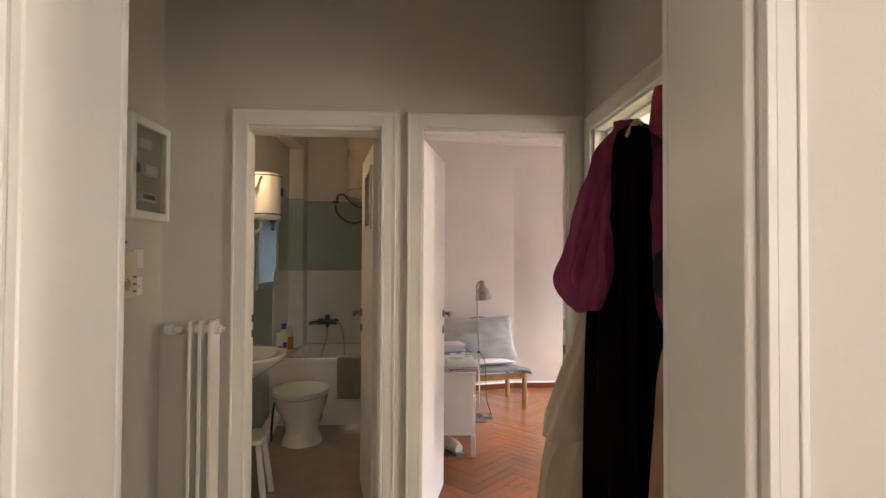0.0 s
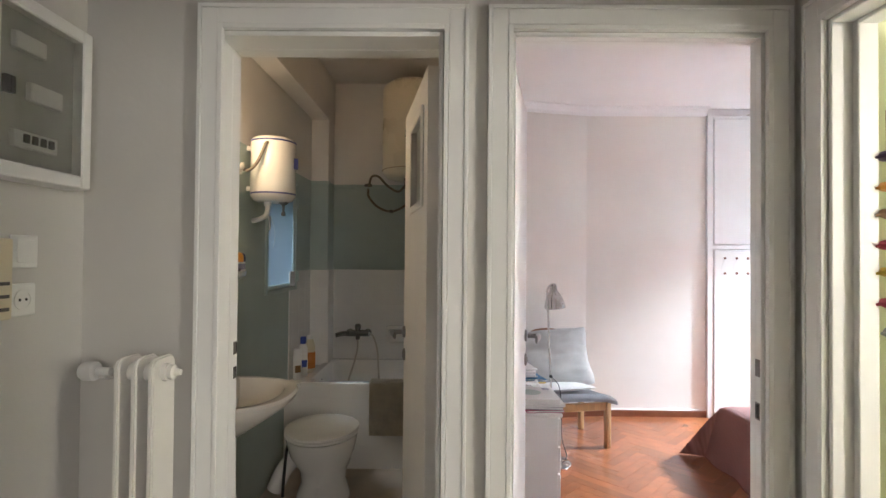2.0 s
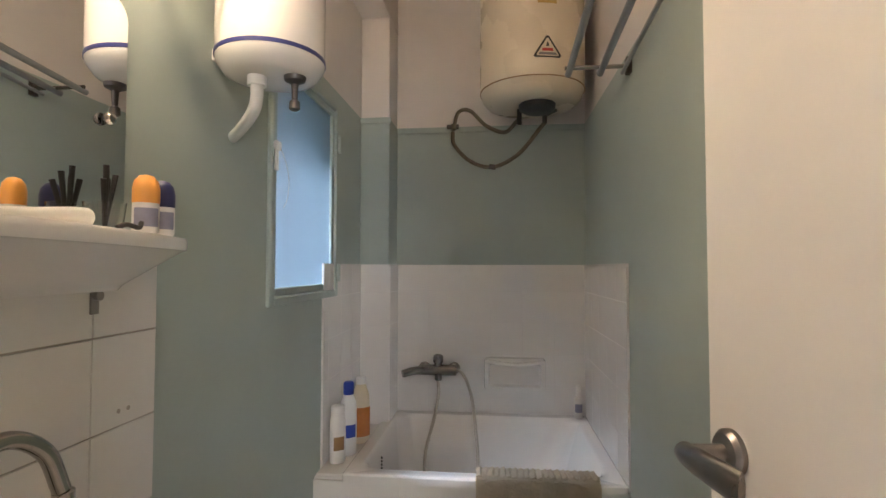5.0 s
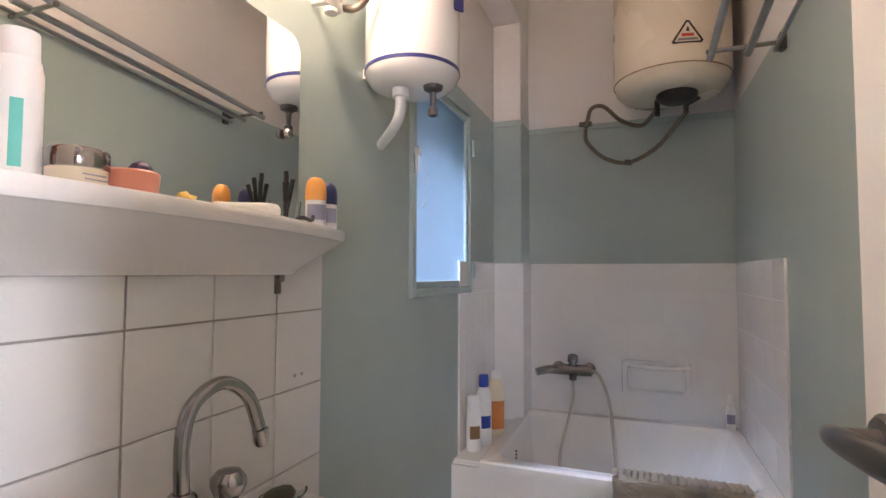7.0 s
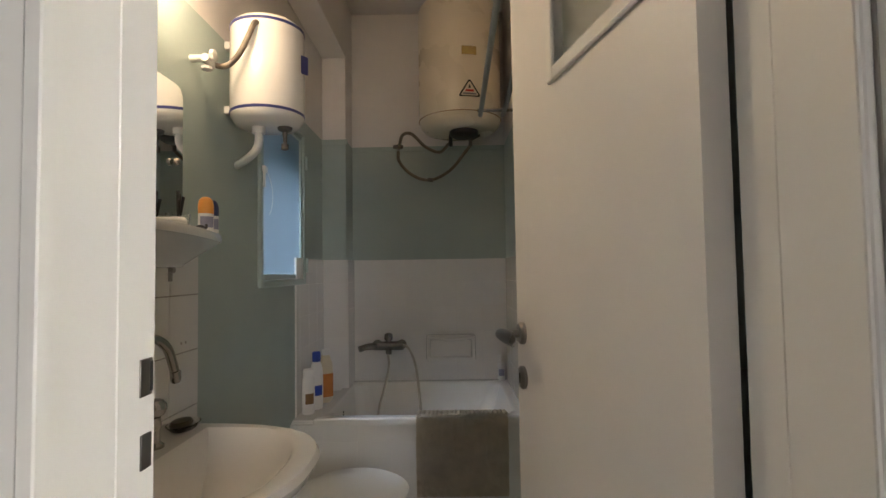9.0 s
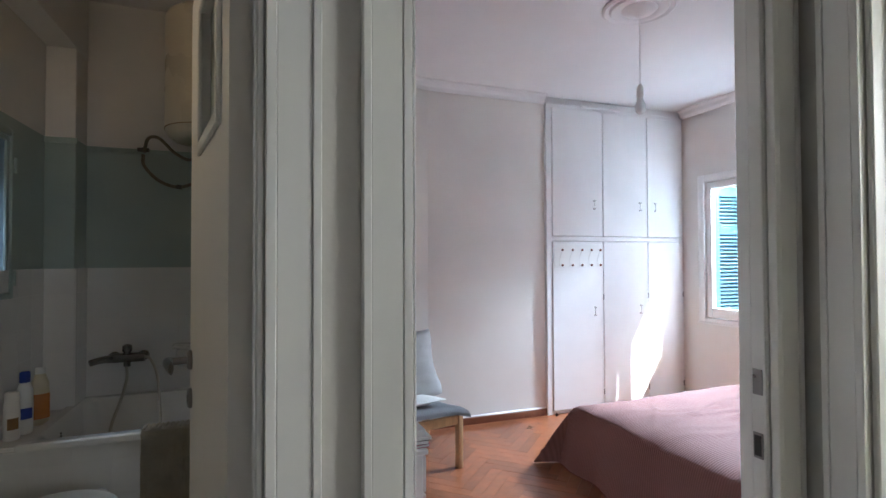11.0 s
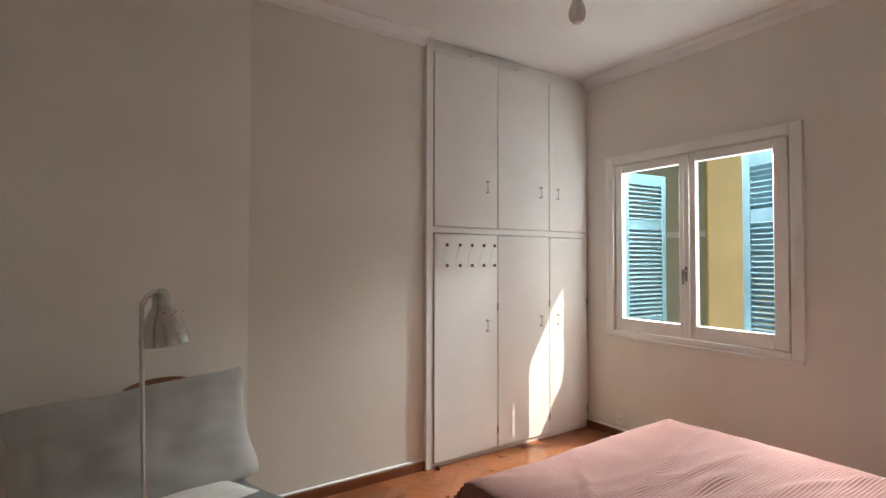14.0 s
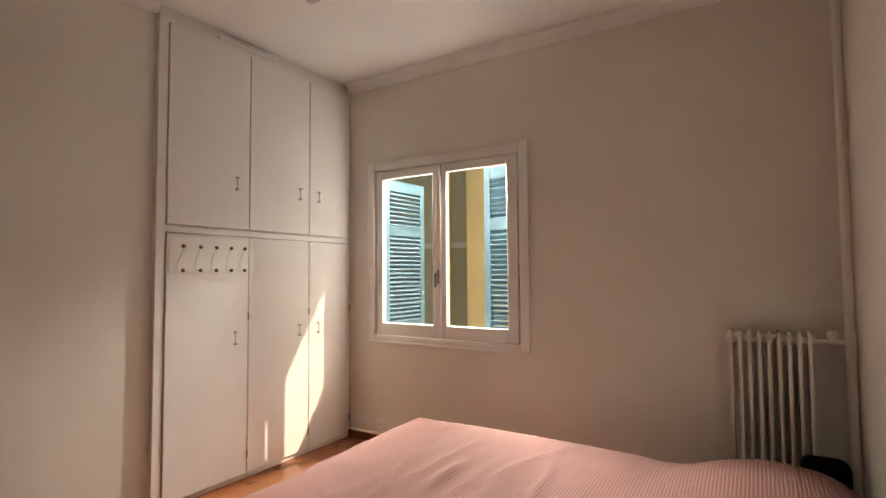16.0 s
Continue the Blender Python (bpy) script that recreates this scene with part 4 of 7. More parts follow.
boxes("loose_strip", CUPBOARD_PAINT, cupboard, [(2.62, 3.05, CUP_Y - 0.035, CUP_Y, 2.725, 2.74)], "white strip coming loose at the top", bevel=0.002, m=None)
for row, (z0, z1) in enumerate(((0.035, 1.510), (1.560, 2.695))):
    for x0, x1, hx in ((2.320, 2.850, 2.742), (2.856, 3.360, 3.255), (3.366, 3.782, 3.435)):
        bm = bmesh.new()
        box(bm, x0, x1, CUP_Y - 0.018, CUP_Y + 0.004, z0, z1, 0.003)
        leaf = part("cupboard_door", bm, CUPBOARD_PAINT, cupboard, smooth=True)
        hz = 0.885 if row == 0 else 1.845
        bm = bmesh.new()
        tube(bm, [(hx + 0.012, CUP_Y - 0.016, hz - 0.036), (hx + 0.012, CUP_Y - 0.046, hz - 0.036), (hx - 0.004, CUP_Y - 0.048, hz - 0.034), (hx - 0.004, CUP_Y - 0.048, hz + 0.034), (hx + 0.012, CUP_Y - 0.046, hz + 0.036), (hx + 0.012, CUP_Y - 0.016, hz + 0.036)], 0.0035, seg=8, steps=1)
        for dz in (-0.036, 0.036):
            rod(bm, (hx + 0.012, CUP_Y - 0.018, hz + dz), (hx + 0.012, CUP_Y - 0.022, hz + dz), 0.008, seg=12)
        part("handle", bm, ALUMINIUM, leaf, "small bow handle of pale metal", smooth=True)
        if row == 0:
            for z in (z0 + 0.12, z1 - 0.5):
                boxes("hinge", NICKEL, leaf, [(x1 - 0.004, x1 + 0.004, CUP_Y - 0.024, CUP_Y - 0.018, z - 0.025, z + 0.025)])
hooks = thing("hook_rail", "white wire hook rail with brown knobs hanging on the cupboard door", "hook rail")
boxes("plate", WHITE_PLASTIC, hooks, [(2.335, 2.845, CUP_Y - 0.021, CUP_Y - 0.0185, 1.285, 1.49)], bevel=0.001)
for x in (2.40, 2.505, 2.605, 2.705, 2.80):
    bm = bmesh.new()
    tube(bm, [(x - 0.018, CUP_Y - 0.024, 1.30), (x - 0.014, CUP_Y - 0.026, 1.37), (x, CUP_Y - 0.045, 1.435)], 0.0016, seg=6)
    tube(bm, [(x - 0.018, CUP_Y - 0.024, 1.30), (x, CUP_Y - 0.045, 1.300)], 0.0016, seg=6)
    hook = part("hook", bm, WHITE_PLASTIC, hooks, smooth=True)
    for z in (1.437, 1.302):
        bm = bmesh.new()
        bmesh.ops.create_uvsphere(bm, u_segments=12, v_segments=8, radius=0.011, matrix=pose(x, CUP_Y - 0.047, z))
        part("knob", bm, SKIRTING_WOOD, hook, "brown wooden knob", smooth=True)
bumper = thing("door_stop", "small black rubber door stop on the parquet by the cupboard post", "door stop")
bm = bmesh.new()
lathe(bm, [(0.012, 0), (0.014, 0.01), (0.009, 0.024)], pose(2.335, CUP_Y - 0.04, 0), 14)
part("body", bm, BLACK_PLASTIC, bumper, smooth=True)

# window with two casements, sill and blue louvred shutters
window = tagged(new("window_bedroom"), "white wooden two-casement window, closed, with a lever latch", "window", kind="structure")
F0, F1 = EAST - 0.028, EAST
boxes("window_frame", WHITE_GLOSS, window, [(F0, F1, 5.050, 5.115, 0.768, 2.130), (F0, F1, 6.315, 6.385, 0.768, 2.130), (F0, F1, 5.115, 6.315, 2.065, 2.130), (F0, F1, 5.115, 6.315, 0.768, 0.812)], bevel=0.006, segments=2)
boxes("window_sill", WHITE_GLOSS, window, [(F0 - 0.012, F0 - 0.001, 5.075, 6.39, 0.757, 0.773), (F0 - 0.016, F0 - 0.001, 5.048, 5.074, 0.750, 0.776)], bevel=0.004, segments=3)
boxes("lining", WHITE_GLOSS, window, [(EAST + 0.036, 3.895, WY0, WY0 + 0.012, WZ0, WZ1), (EAST + 0.036, 3.895, WY1 - 0.012, WY1, WZ0, WZ1), (EAST + 0.036, 3.895, WY0 + 0.012, WY1 - 0.012, WZ0, WZ0 + 0.012), (EAST + 0.036, 3.895, WY0 + 0.012, WY1 - 0.012, WZ1 - 0.012, WZ1)])
for y0, y1 in ((5.130, 5.729), (5.733, 6.300)):
    g0, g1 = (5.207, 5.674) if y0 < 5.5 else (5.790, 6.245)
    bm = bmesh.new()
    for s in ((y0, g0, 0.815, 2.055), (g1, y1, 0.815, 2.055), (g0, g1, 0.815, 0.905), (g0, g1, 1.995, 2.055)):
        box(bm, EAST - 0.012, EAST + 0.035, s[0], s[1], s[2], s[3], 0.004)
    sash = part("sash", bm, WHITE_GLOSS, window, smooth=True)
    pane = boxes("pane", PANE, sash, [(EAST + 0.012, EAST + 0.016, g0, g1, 0.905, 1.995)], "clear window glass")
    pane.visible_shadow = False
boxes("cover_strip", WHITE_GLOSS, window, [(EAST - 0.026, EAST - 0.013, 5.712, 5.752, 0.815, 2.05)], bevel=0.004)
bm = bmesh.new()
box(bm, EAST - 0.034, EAST - 0.026, 5.722, 5.742, 1.20, 1.30, 0.003)
rod(bm, (EAST - 0.03, 5.732, 1.27), (EAST - 0.065, 5.732, 1.27), 0.008)
tube(bm, [(EAST - 0.062, 5.732, 1.275), (EAST - 0.066, 5.732, 1.24), (EAST - 0.062, 5.732, 1.18)], 0.009)
part("latch", bm, NICKEL, window, "dull metal window latch", smooth=True)
for z in (1.0, 1.88):
    bm = bmesh.new()
    rod(bm, (EAST - 0.02, 5.125, z - 0.05), (EAST - 0.02, 5.125, z + 0.05), 0.007)
    part("hinge", bm, WHITE_GLOSS, window, smooth=True)


def shutter(label, m, width):
    """A louvred leaf; local x from the hinge outwards, z up."""
    holder = thing("window_shutter", label, "window shutter", m, "louvred window shutters")
    boxes("stile", SHUTTER_BLUE, holder, [(0, 0.055, 0, 0.035, 0, 1.23)], bevel=0.003)
    boxes("stile", SHUTTER_BLUE, holder, [(width - 0.055, width, 0, 0.035, 0, 1.23)], bevel=0.003)
    for a, b in ((0, 0.08), (0.78, 0.86), (1.14, 1.23)):
        boxes("rail", SHUTTER_BLUE, holder, [(0.055, width - 0.055, 0.001, 0.034, a, b)], bevel=0.002)
    slat = None
    for z0, z1 in ((0.08, 0.78), (0.86, 1.14)):
        n = int((z1 - z0) / 0.034)
        for i in range(n):
            z = z0 + (i + 0.5) * (z1 - z0) / n
            if slat is None:
                bm = bmesh.new()
                box(bm, 0.055, width - 0.055, -0.022, 0.022, -0.004, 0.004, m=pose(0, 0.0175, 0, 38))
                slat = part("slat", bm, SHUTTER_BLUE, holder)
                slat.location = (0, 0, z)
            else:
                o = new("slat", slat.data)
                o.parent, o.location = holder, (0, 0, z)
    return holder


shutter("blue painted louvred wooden shutter, open and sunlit", pose(3.905, 6.300, 0.80, 0, 0, -4), 0.50)
shutter("blue painted louvred wooden shutter, open and in shade", pose(3.905, 5.125, 0.80, 0, 0, 75), 0.33)

# outside: unseen slab added to trim the sunlight, the building opposite, street
structure("sun_cut_slab", CONCRETE, [(3.90, 4.46, 4.2, 7.2, 2.68, 2.80)], "unseen concrete slab added above the window to trim the sunlight", "balcony")
house = thing("apartment_building", "ochre and olive rendered apartment building across the street", "building")
boxes("wall", FACADE_OLIVE, house, [(9.0, 14.0, 7.0, 22.0, -9.0, 13.0)])
boxes("ochre_wall", FACADE_YELLOW, house, [(8.2, 9.0, 5.6, 7.96, -9.0, 13.0)], "ochre rendered projecting bay")
boxes("roof", CONCRETE, house, [(8.1, 14.1, 5.5, 22.1, 13.0, 13.3)])
for z in (-3.4, -0.2, 3.0, 6.2):
    slab = boxes("balcony", FACADE_YELLOW, house, [(7.9, 9.0, 10.6, 15.5, z + 2.05, z + 2.25)], "balcony slab")
    for i in range(16):
        boxes("baluster", WHITE_GLOSS, slab, [(7.92, 7.95, 10.65 + i * 0.32, 10.68 + i * 0.32, z + 2.25, z + 3.1)])
    boxes("rail", WHITE_GLOSS, slab, [(7.9, 7.96, 10.6, 15.5, z + 3.1, z + 3.15)])
    for y in (10.9, 13.0):
        pane = boxes("window", GREY_COVER, house, [(8.97, 9.0, y, y + 1.0, z + 0.2, z + 1.7)], "dark window")
        boxes("frame", WHITE_GLOSS, pane, [(8.95, 8.97, y - 0.05, y, z + 0.15, z + 1.75), (8.95, 8.97, y + 1.0, y + 1.05, z + 0.15, z + 1.75), (8.95, 8.97, y, y + 1.0, z + 1.7, z + 1.75), (8.95, 8.97, y, y + 1.0, z + 0.15, z + 0.2)])
for y in (8.35, 8.75):
    bm = bmesh.new()
    rod(bm, (8.93, y, -9), (8.93, y, 13), 0.035)
    part("drain_pipe", bm, YELLOW_COVER, house, "yellowish drain pipe", smooth=True)
boxes("string_course", CONCRETE, house, [(8.94, 9.0, 7.97, 22.0, 1.75, 1.85)])
tagged(boxes("ground", ASPHALT, None, [(-600, 600, -600, 600, -9.2, -9.0)]), "grey asphalt street far below the window", "ground", kind="structure")
own = thing("own_building", "plain rendered outer wall of the building below", "building")
boxes("wall", CONCRETE, own, [(-2.3, 4.03, -2.3, 7.3, -9.0, -0.11)])

socket = wall_plate("wall_socket", "white wall socket low beside the bed", "wall socket", pose(EAST, 6.27, 0.14, 0, 0, 90), True)

# radiator and riser in the corner
rad = radiator("bedroom_radiator", "cream painted steel column radiator under the bare wall", pose(EAST, 3.62, 0, 0, 0, 90), 9, 0.040, 0.72, 0.14, 0.27)
bm = bmesh.new()
rod(bm, (-0.02, 0.105, 0.945), (-0.17, 0.105, 0.945), 0.011)
lathe(bm, [(0.016, 0), (0.022, 0.012), (0.024, 0.03), (0.015, 0.042)], pose(-0.09, 0.105, 0.955), 14)
part("valve", bm, WHITE_PLASTIC, rad, "white radiator valve with a round cap", smooth=True)
riser = thing("heating_riser", "painted heating pipe running up the corner", "pipe")
bm = bmesh.new()
rod(bm, (3.70, 3.465, 0), (3.70, 3.465, TOP), 0.017)
rod(bm, (3.70, 3.465, 0.90), (3.70, 3.465, 1.0), 0.021)
part("pipe", bm, BED_PAINT, riser, smooth=True)
bm = bmesh.new()
rod(bm, (3.775, 3.465, 0), (3.775, 3.465, TOP), 0.014)
part("return_pipe", bm, BED_PAINT, riser, smooth=True)

# ceiling lamp
pendant = thing("pendant_bulb", "bare white bulb hanging on a cord from a plaster rosette", "ceiling lamp")
LX, LY = 1.935, 5.05
bm = bmesh.new()
lathe(bm, [(0.20, TOP), (0.205, TOP - 0.012), (0.19, TOP - 0.022), (0.165, TOP - 0.014), (0.155, TOP - 0.026), (0.12, TOP - 0.030), (0.10, TOP - 0.020), (0.085, TOP - 0.034), (0.04, TOP - 0.042), (0.02, TOP - 0.06), (0.004, TOP - 0.062)], pose(LX, LY, 0), 48)
part("rosette", bm, CEILING_PAINT, pendant, "round plaster ceiling rosette", smooth=True)
bm = bmesh.new()
rod(bm, (LX, LY, 2.34), (LX, LY, TOP - 0.05), 0.003, seg=8)
part("cord", bm, WHITE_PLASTIC, pendant, smooth=True)
bm = bmesh.new()
lathe(bm, [(0.005, 2.355), (0.012, 2.345), (0.018, 2.33), (0.0205, 2.285), (0.019, 2.272)], pose(LX, LY, 0), 20)
part("holder", bm, WHITE_PLASTIC, pendant, smooth=True)
bm = bmesh.new()
lathe(bm, [(0.015, 2.275), (0.017, 2.26), (0.027, 2.235), (0.030, 2.215), (0.026, 2.195), (0.014, 2.183), (0.003, 2.18)], pose(LX, LY, 0), 22)
part("bulb", bm, material("opal_bulb", (0.80, 0.80, 0.78), 0.2), pendant, "unlit opal bulb", smooth=True)

# bed under a spread that falls to the floor
bed = thing("bed", "double bed under a rumpled dusty pink ribbed bedspread", "bed")
B0, B1, C0, C1 = 1.86, 3.36, 3.50, 5.62


def spread_height(x, y):
    h = 0.425 + 0.012 * noise.noise(Vector((x * 1.6, y * 1.6, 3.0))) + 0.006 * noise.noise(Vector((x * 5, y * 5, 8.0)))
    for px, py, rx, ry, hh in ((3.10, 3.78, 0.34, 0.30, 0.10), (3.10, 4.9, 0.5, 0.9, 0.02)):
        q = ((x - px) / rx) ** 2 + ((y - py) / ry) ** 2
        h += hh * math.exp(-q ** 1.5)
    # creases
    d = abs((y - 4.95) + 0.18 * (x - 2.6) + 0.03 * math.sin(6 * x))
    h += 0.028 * math.exp(-(d / 0.035) ** 2) * math.exp(-((x - 2.62) / 0.14) ** 2)
    h += 0.007 * math.exp(-((d - 0.11) / 0.03) ** 2) * math.exp(-((x - 2.55) / 0.4) ** 2)
    h += 0.006 * math.exp(-((d - 0.22) / 0.035) ** 2) * math.exp(-((x - 2.5) / 0.5) ** 2)
    for k, (px, py, ang, ln) in enumerate(((2.45, 5.12, 0.25, 0.30), (2.75, 5.05, -0.1, 0.26), (2.3, 4.75, 0.5, 0.22), (2.9, 4.7, -0.35, 0.3), (2.6, 4.55, 0.15, 0.35), (2.15, 5.2, 0.8, 0.25), (3.0, 5.25, 0.1, 0.25))):
        u, w = (x - px) * math.cos(ang) + (y - py) * math.sin(ang), -(x - px) * math.sin(ang) + (y - py) * math.cos(ang)
        w += 0.03 * noise.noise(Vector((u * 6, k, 0.5)))
        h += 0.010 * math.exp(-(w / 0.022) ** 2) * math.exp(-(u / ln) ** 2)
    return h


bm = bmesh.new()
NX, NY = 150, 190
E, DROP = 0.09, 0.40
us = [-DROP + i * (B1 - B0 + 2 * DROP) / NX for i in range(NX + 1)]
vs = [-DROP + j * (C1 - C0 + 2 * DROP) / NY for j in range(NY + 1)]


def fold(s, length):
    """Where a cloth coordinate comes to lie: inward place, and how far it has fallen."""
    if s < 0:
        return -0.02 * (1 - math.exp(s * 14)) - 0.0, -s
    if s > length:
        return length + 0.02 * (1 - math.exp((length - s) * 14)), s - length
    return s, 0.0


grid = []
for i, u in enumerate(us):
    row = []
    for j, v in enumerate(vs):
        px, fx = fold(u, B1 - B0)
        py, fy = fold(v, C1 - C0)
        x, y = B0 + px, C0 + py
        fall = max(fx, fy)
        top = spread_height(min(max(x, B0), B1), min(max(y, C0), C1))
        ex = min(px + 0.02, B1 - B0 - px + 0.02, py + 0.02, C1 - C0 - py + 0.02)
        z = top - 0.07 * math.exp(-max(ex, 0) / 0.075) - fall
        if fall > 0:
            sway = fall * (0.20 * noise.noise(Vector((x * 3.2, y * 3.2, 1.0))) + 0.16)
            if fx > 0:
                x += (-1 if u < 0 else 1) * sway
            if fy > 0:
                y += (-1 if v < 0 else 1) * sway
            if fx > 0 and fy > 0:
                x += (-1 if u < 0 else 1) * 0.5 * min(fx, fy)
                y += (-1 if v < 0 else 1) * 0.12 * min(fx, fy)
        row.append(bm.verts.new((min(x, EAST - 0.17), max(y, 3.47), max(z, 0.006))))
    grid.append(row)
for i in range(NX):
    for j in range(NY):
        bm.faces.new((grid[i][j], grid[i + 1][j], grid[i + 1][j + 1], grid[i][j + 1]))
part("bedspread", bm, BEDSPREAD, bed, "dusty pink ribbed cotton spread", smooth=True)
boxes("mattress", WHITE_FABRIC, bed, [(B0 + 0.05, B1 - 0.05, C0 + 0.05, C1 - 0.05, 0.18, 0.34)], bevel=0.03, segments=2)
boxes("base", BEECH, bed, [(B0 + 0.08, B1 - 0.08, C0 + 0.08, C1 - 0.08, 0.10, 0.18)], bevel=0.005)
for x in (B0 + 0.12, B1 - 0.12):
    for y in (C0 + 0.12, C1 - 0.12):
        boxes("leg", BEECH, bed, [(x - 0.03, x + 0.03, y - 0.03, y + 0.03, 0, 0.10)])
bundle = thing("dark_bag", "dark cloth bag lying between the bed and radiator", "bag")
bm = bmesh.new()
box(bm, 3.50, 3.62, 3.50, 3.68, 0.0, 0.455, 0.04, segments=3)
part("body", bm, BLACK_CLOTH, bundle, smooth=True)

# low white cabinet behind the door, with papers and books
cabinet = thing("low_cabinet", "low white cabinet on thin legs beside the open door", "cabinet")
K0, K1, Y0, Y1 = 0.10, 0.52, 4.635, 5.50
boxes("top", WHITE_SATIN, cabinet, [(K0, K1, Y0, Y1, 0.60, 0.62)], bevel=0.004)
boxes("body", WHITE_SATIN, cabinet, [(K0 + 0.01, K1 - 0.02, Y0 + 0.01, Y1 - 0.01, 0.16, 0.60)], bevel=0.003)
for y in (Y0 + 0.012, Y1 - 0.042):
    for x in (K0 + 0.02, K1 - 0.035):
        boxes("leg", WHITE_SATIN, cabinet, [(x, x + 0.03, y, y + 0.03, 0, 0.16)], bevel=0.002)
for z0, z1 in ((0.17, 0.30), (0.31, 0.44), (0.45, 0.59)):
    boxes("drawer_front", WHITE_SATIN, cabinet, [(K1 - 0.02, K1 - 0.006, Y0 + 0.015, Y1 - 0.015, z0, z1)], bevel=0.002)


def book(label, category, x, y, z, w, d, h, turn, cover, page=PAPER, spine=True):
    holder = thing("book" if category == "book" else "paper_stack", label, category, pose(x, y, z, 0, 0, turn))
    boxes("page_block", page, holder, [(-w / 2 + 0.004, w / 2 - 0.003, -d / 2 + 0.003, d / 2 - 0.003, 0.002, h - 0.002)])
    boxes("cover", cover, holder, [(-w / 2, w / 2, -d / 2, d / 2, 0, 0.002), (-w / 2, w / 2, -d / 2, d / 2, h - 0.002, h), (-w / 2, -w / 2 + 0.003, -d / 2, d / 2, 0.002, h - 0.002)], bevel=0.0006)
    return holder


book("magazine with a magenta edge under the books", "book", 0.425, 4.785, 0.621, 0.20, 0.27, 0.012, 4, PINK_COVER)
book("grey covered notebook in the pile", "book", 0.43, 4.795, 0.634, 0.21, 0.28, 0.016, -3, GREY_COVER)
book("white card folder in the pile", "book", 0.415, 4.80, 0.651, 0.24, 0.30, 0.010, 2, PAPER)
top_book = book("white book with a pale green round print", "book", 0.41, 4.79, 0.662, 0.21, 0.26, 0.026, 1, PAPER)
bm = bmesh.new()
lathe(bm, [(0.055, 0.0262), (0.055, 0.0268)], pose(-0.03, 0.01, 0), 28)
part("round_print", bm, GREEN_COVER, top_book)
boxes("print_bar", GREY_PRINT, top_book, [(0.045, 0.085, 0.06 + k * 0.012, 0.066 + k * 0.012, 0.0262, 0.0267) for k in range(4)], "small grey lines of print")
book("yellow folder under the blue ones", "book", 0.36, 5.36, 0.621, 0.36, 0.25, 0.006, 8, YELLOW_COVER)
book("blue card folder lying among the papers", "book", 0.365, 5.365, 0.628, 0.36, 0.25, 0.012, 14, BLUE_CARD)
book("blue card folder lying among the papers", "book", 0.36, 5.37, 0.641, 0.34, 0.24, 0.008, 6, BLUE_CARD)
pile = thing("paper_stack", "loose fanned pile of white papers on blue folders", "papers", pose(0.335, 5.375, 0.650))
rng = random.Random(11)
z = 0.0
for k in range(9):
    h = rng.choice((0.003, 0.005, 0.008))
    boxes("sheet", PAPER, pile, [(-0.148, 0.148, -0.105, 0.105, z, z + h)], m=pose(rng.uniform(-0.016, 0.012), rng.uniform(-0.012, 0.012), 0, 0, 0, rng.uniform(2, 15)))
    z += h + 0.0006
tissue = thing("crumpled_paper", "folded white paper lying by the door handle", "papers")
bm = bmesh.new()
bmesh.ops.create_grid(bm, x_segments=14, y_segments=14, size=0.06, matrix=pose(0.42, 5.09, 0.655))
for v in bm.verts:
    v.co.z += 0.03 * noise.noise(v.co * 14) + 0.02 * noise.noise(v.co * 30)
bmesh.ops.solidify(bm, geom=bm.faces[:], thickness=0.003)
part("sheet", bm, PAPER, tissue)
tag = thing("wall_box", "small white plastic box on the bedroom wall behind the door", "wall box", pose(0.072, WALL_Y - 0.255 + 0.011, 0.82, 0, 0, 12.5))
boxes("body", WHITE_PLASTIC, tag, [(-0.05, 0.05, -0.035, 0, -0.065, 0.065)], bevel=0.008, segments=2)
boxes("lower_cover", WHITE_SATIN, tag, [(-0.045, 0.045, -0.0375, -0.034, -0.06, -0.02)], bevel=0.001)
shoes = thing("white_shoe", "white trainer pushed under the cabinet", "shoe")
bm = bmesh.new()
tube(bm, [(0.40, 4.70, 0.045), (0.36, 4.76, 0.05), (0.30, 4.85, 0.055), (0.27, 4.90, 0.06)], lambda t: 0.034 + 0.014 * math.sin(math.pi * t), seg=16)
part("upper", bm, WHITE_FABRIC, shoes, smooth=True)
boxes("sole", GREY_COVER, shoes, [(-0.04, 0.04, -0.13, 0.13, 0, 0.022)], "grey rubber sole", bevel=0.008, m=pose(0.335, 4.80, 0, 0, 0, 33))

# easy chair with a big cushion
chair = thing("easy_chair", "low bent beech easy chair with a grey felt seat", "chair", pose(0.79, 5.94, 0, 0, 0, 12))
bm = bmesh.new()
prof = [(-0.20, 0.365), (-0.185, 0.392), (-0.13, 0.405), (0.02, 0.385), (0.20, 0.37), (0.28, 0.40), (0.34, 0.52), (0.41, 0.74)]
line = smooth_path([Vector((0, y, z)) for y, z in prof], 5)
rows = []
for q in line:
    half = 0.355 if q.z < 0.5 else 0.355 - (q.z - 0.5) * 0.3
    rows.append([bm.verts.new((half * s, q.y - (0.05 if abs(s) > 0.9 else 0) * (1 if q.y < -0.15 else 0), q.z - 0.025 * abs(s) ** 3 * (1 if q.z < 0.5 else 0))) for s in (-1, -0.8, -0.5, 0, 0.5, 0.8, 1)])
for a, b in zip(rows, rows[1:]):
    for k in range(6):
        bm.faces.new((a[k], a[k + 1], b[k + 1], b[k]))
bmesh.ops.solidify(bm, geom=bm.faces[:], thickness=0.045)
part("seat", bm, GREY_SEAT, chair, "grey felt seat shell", smooth=True)
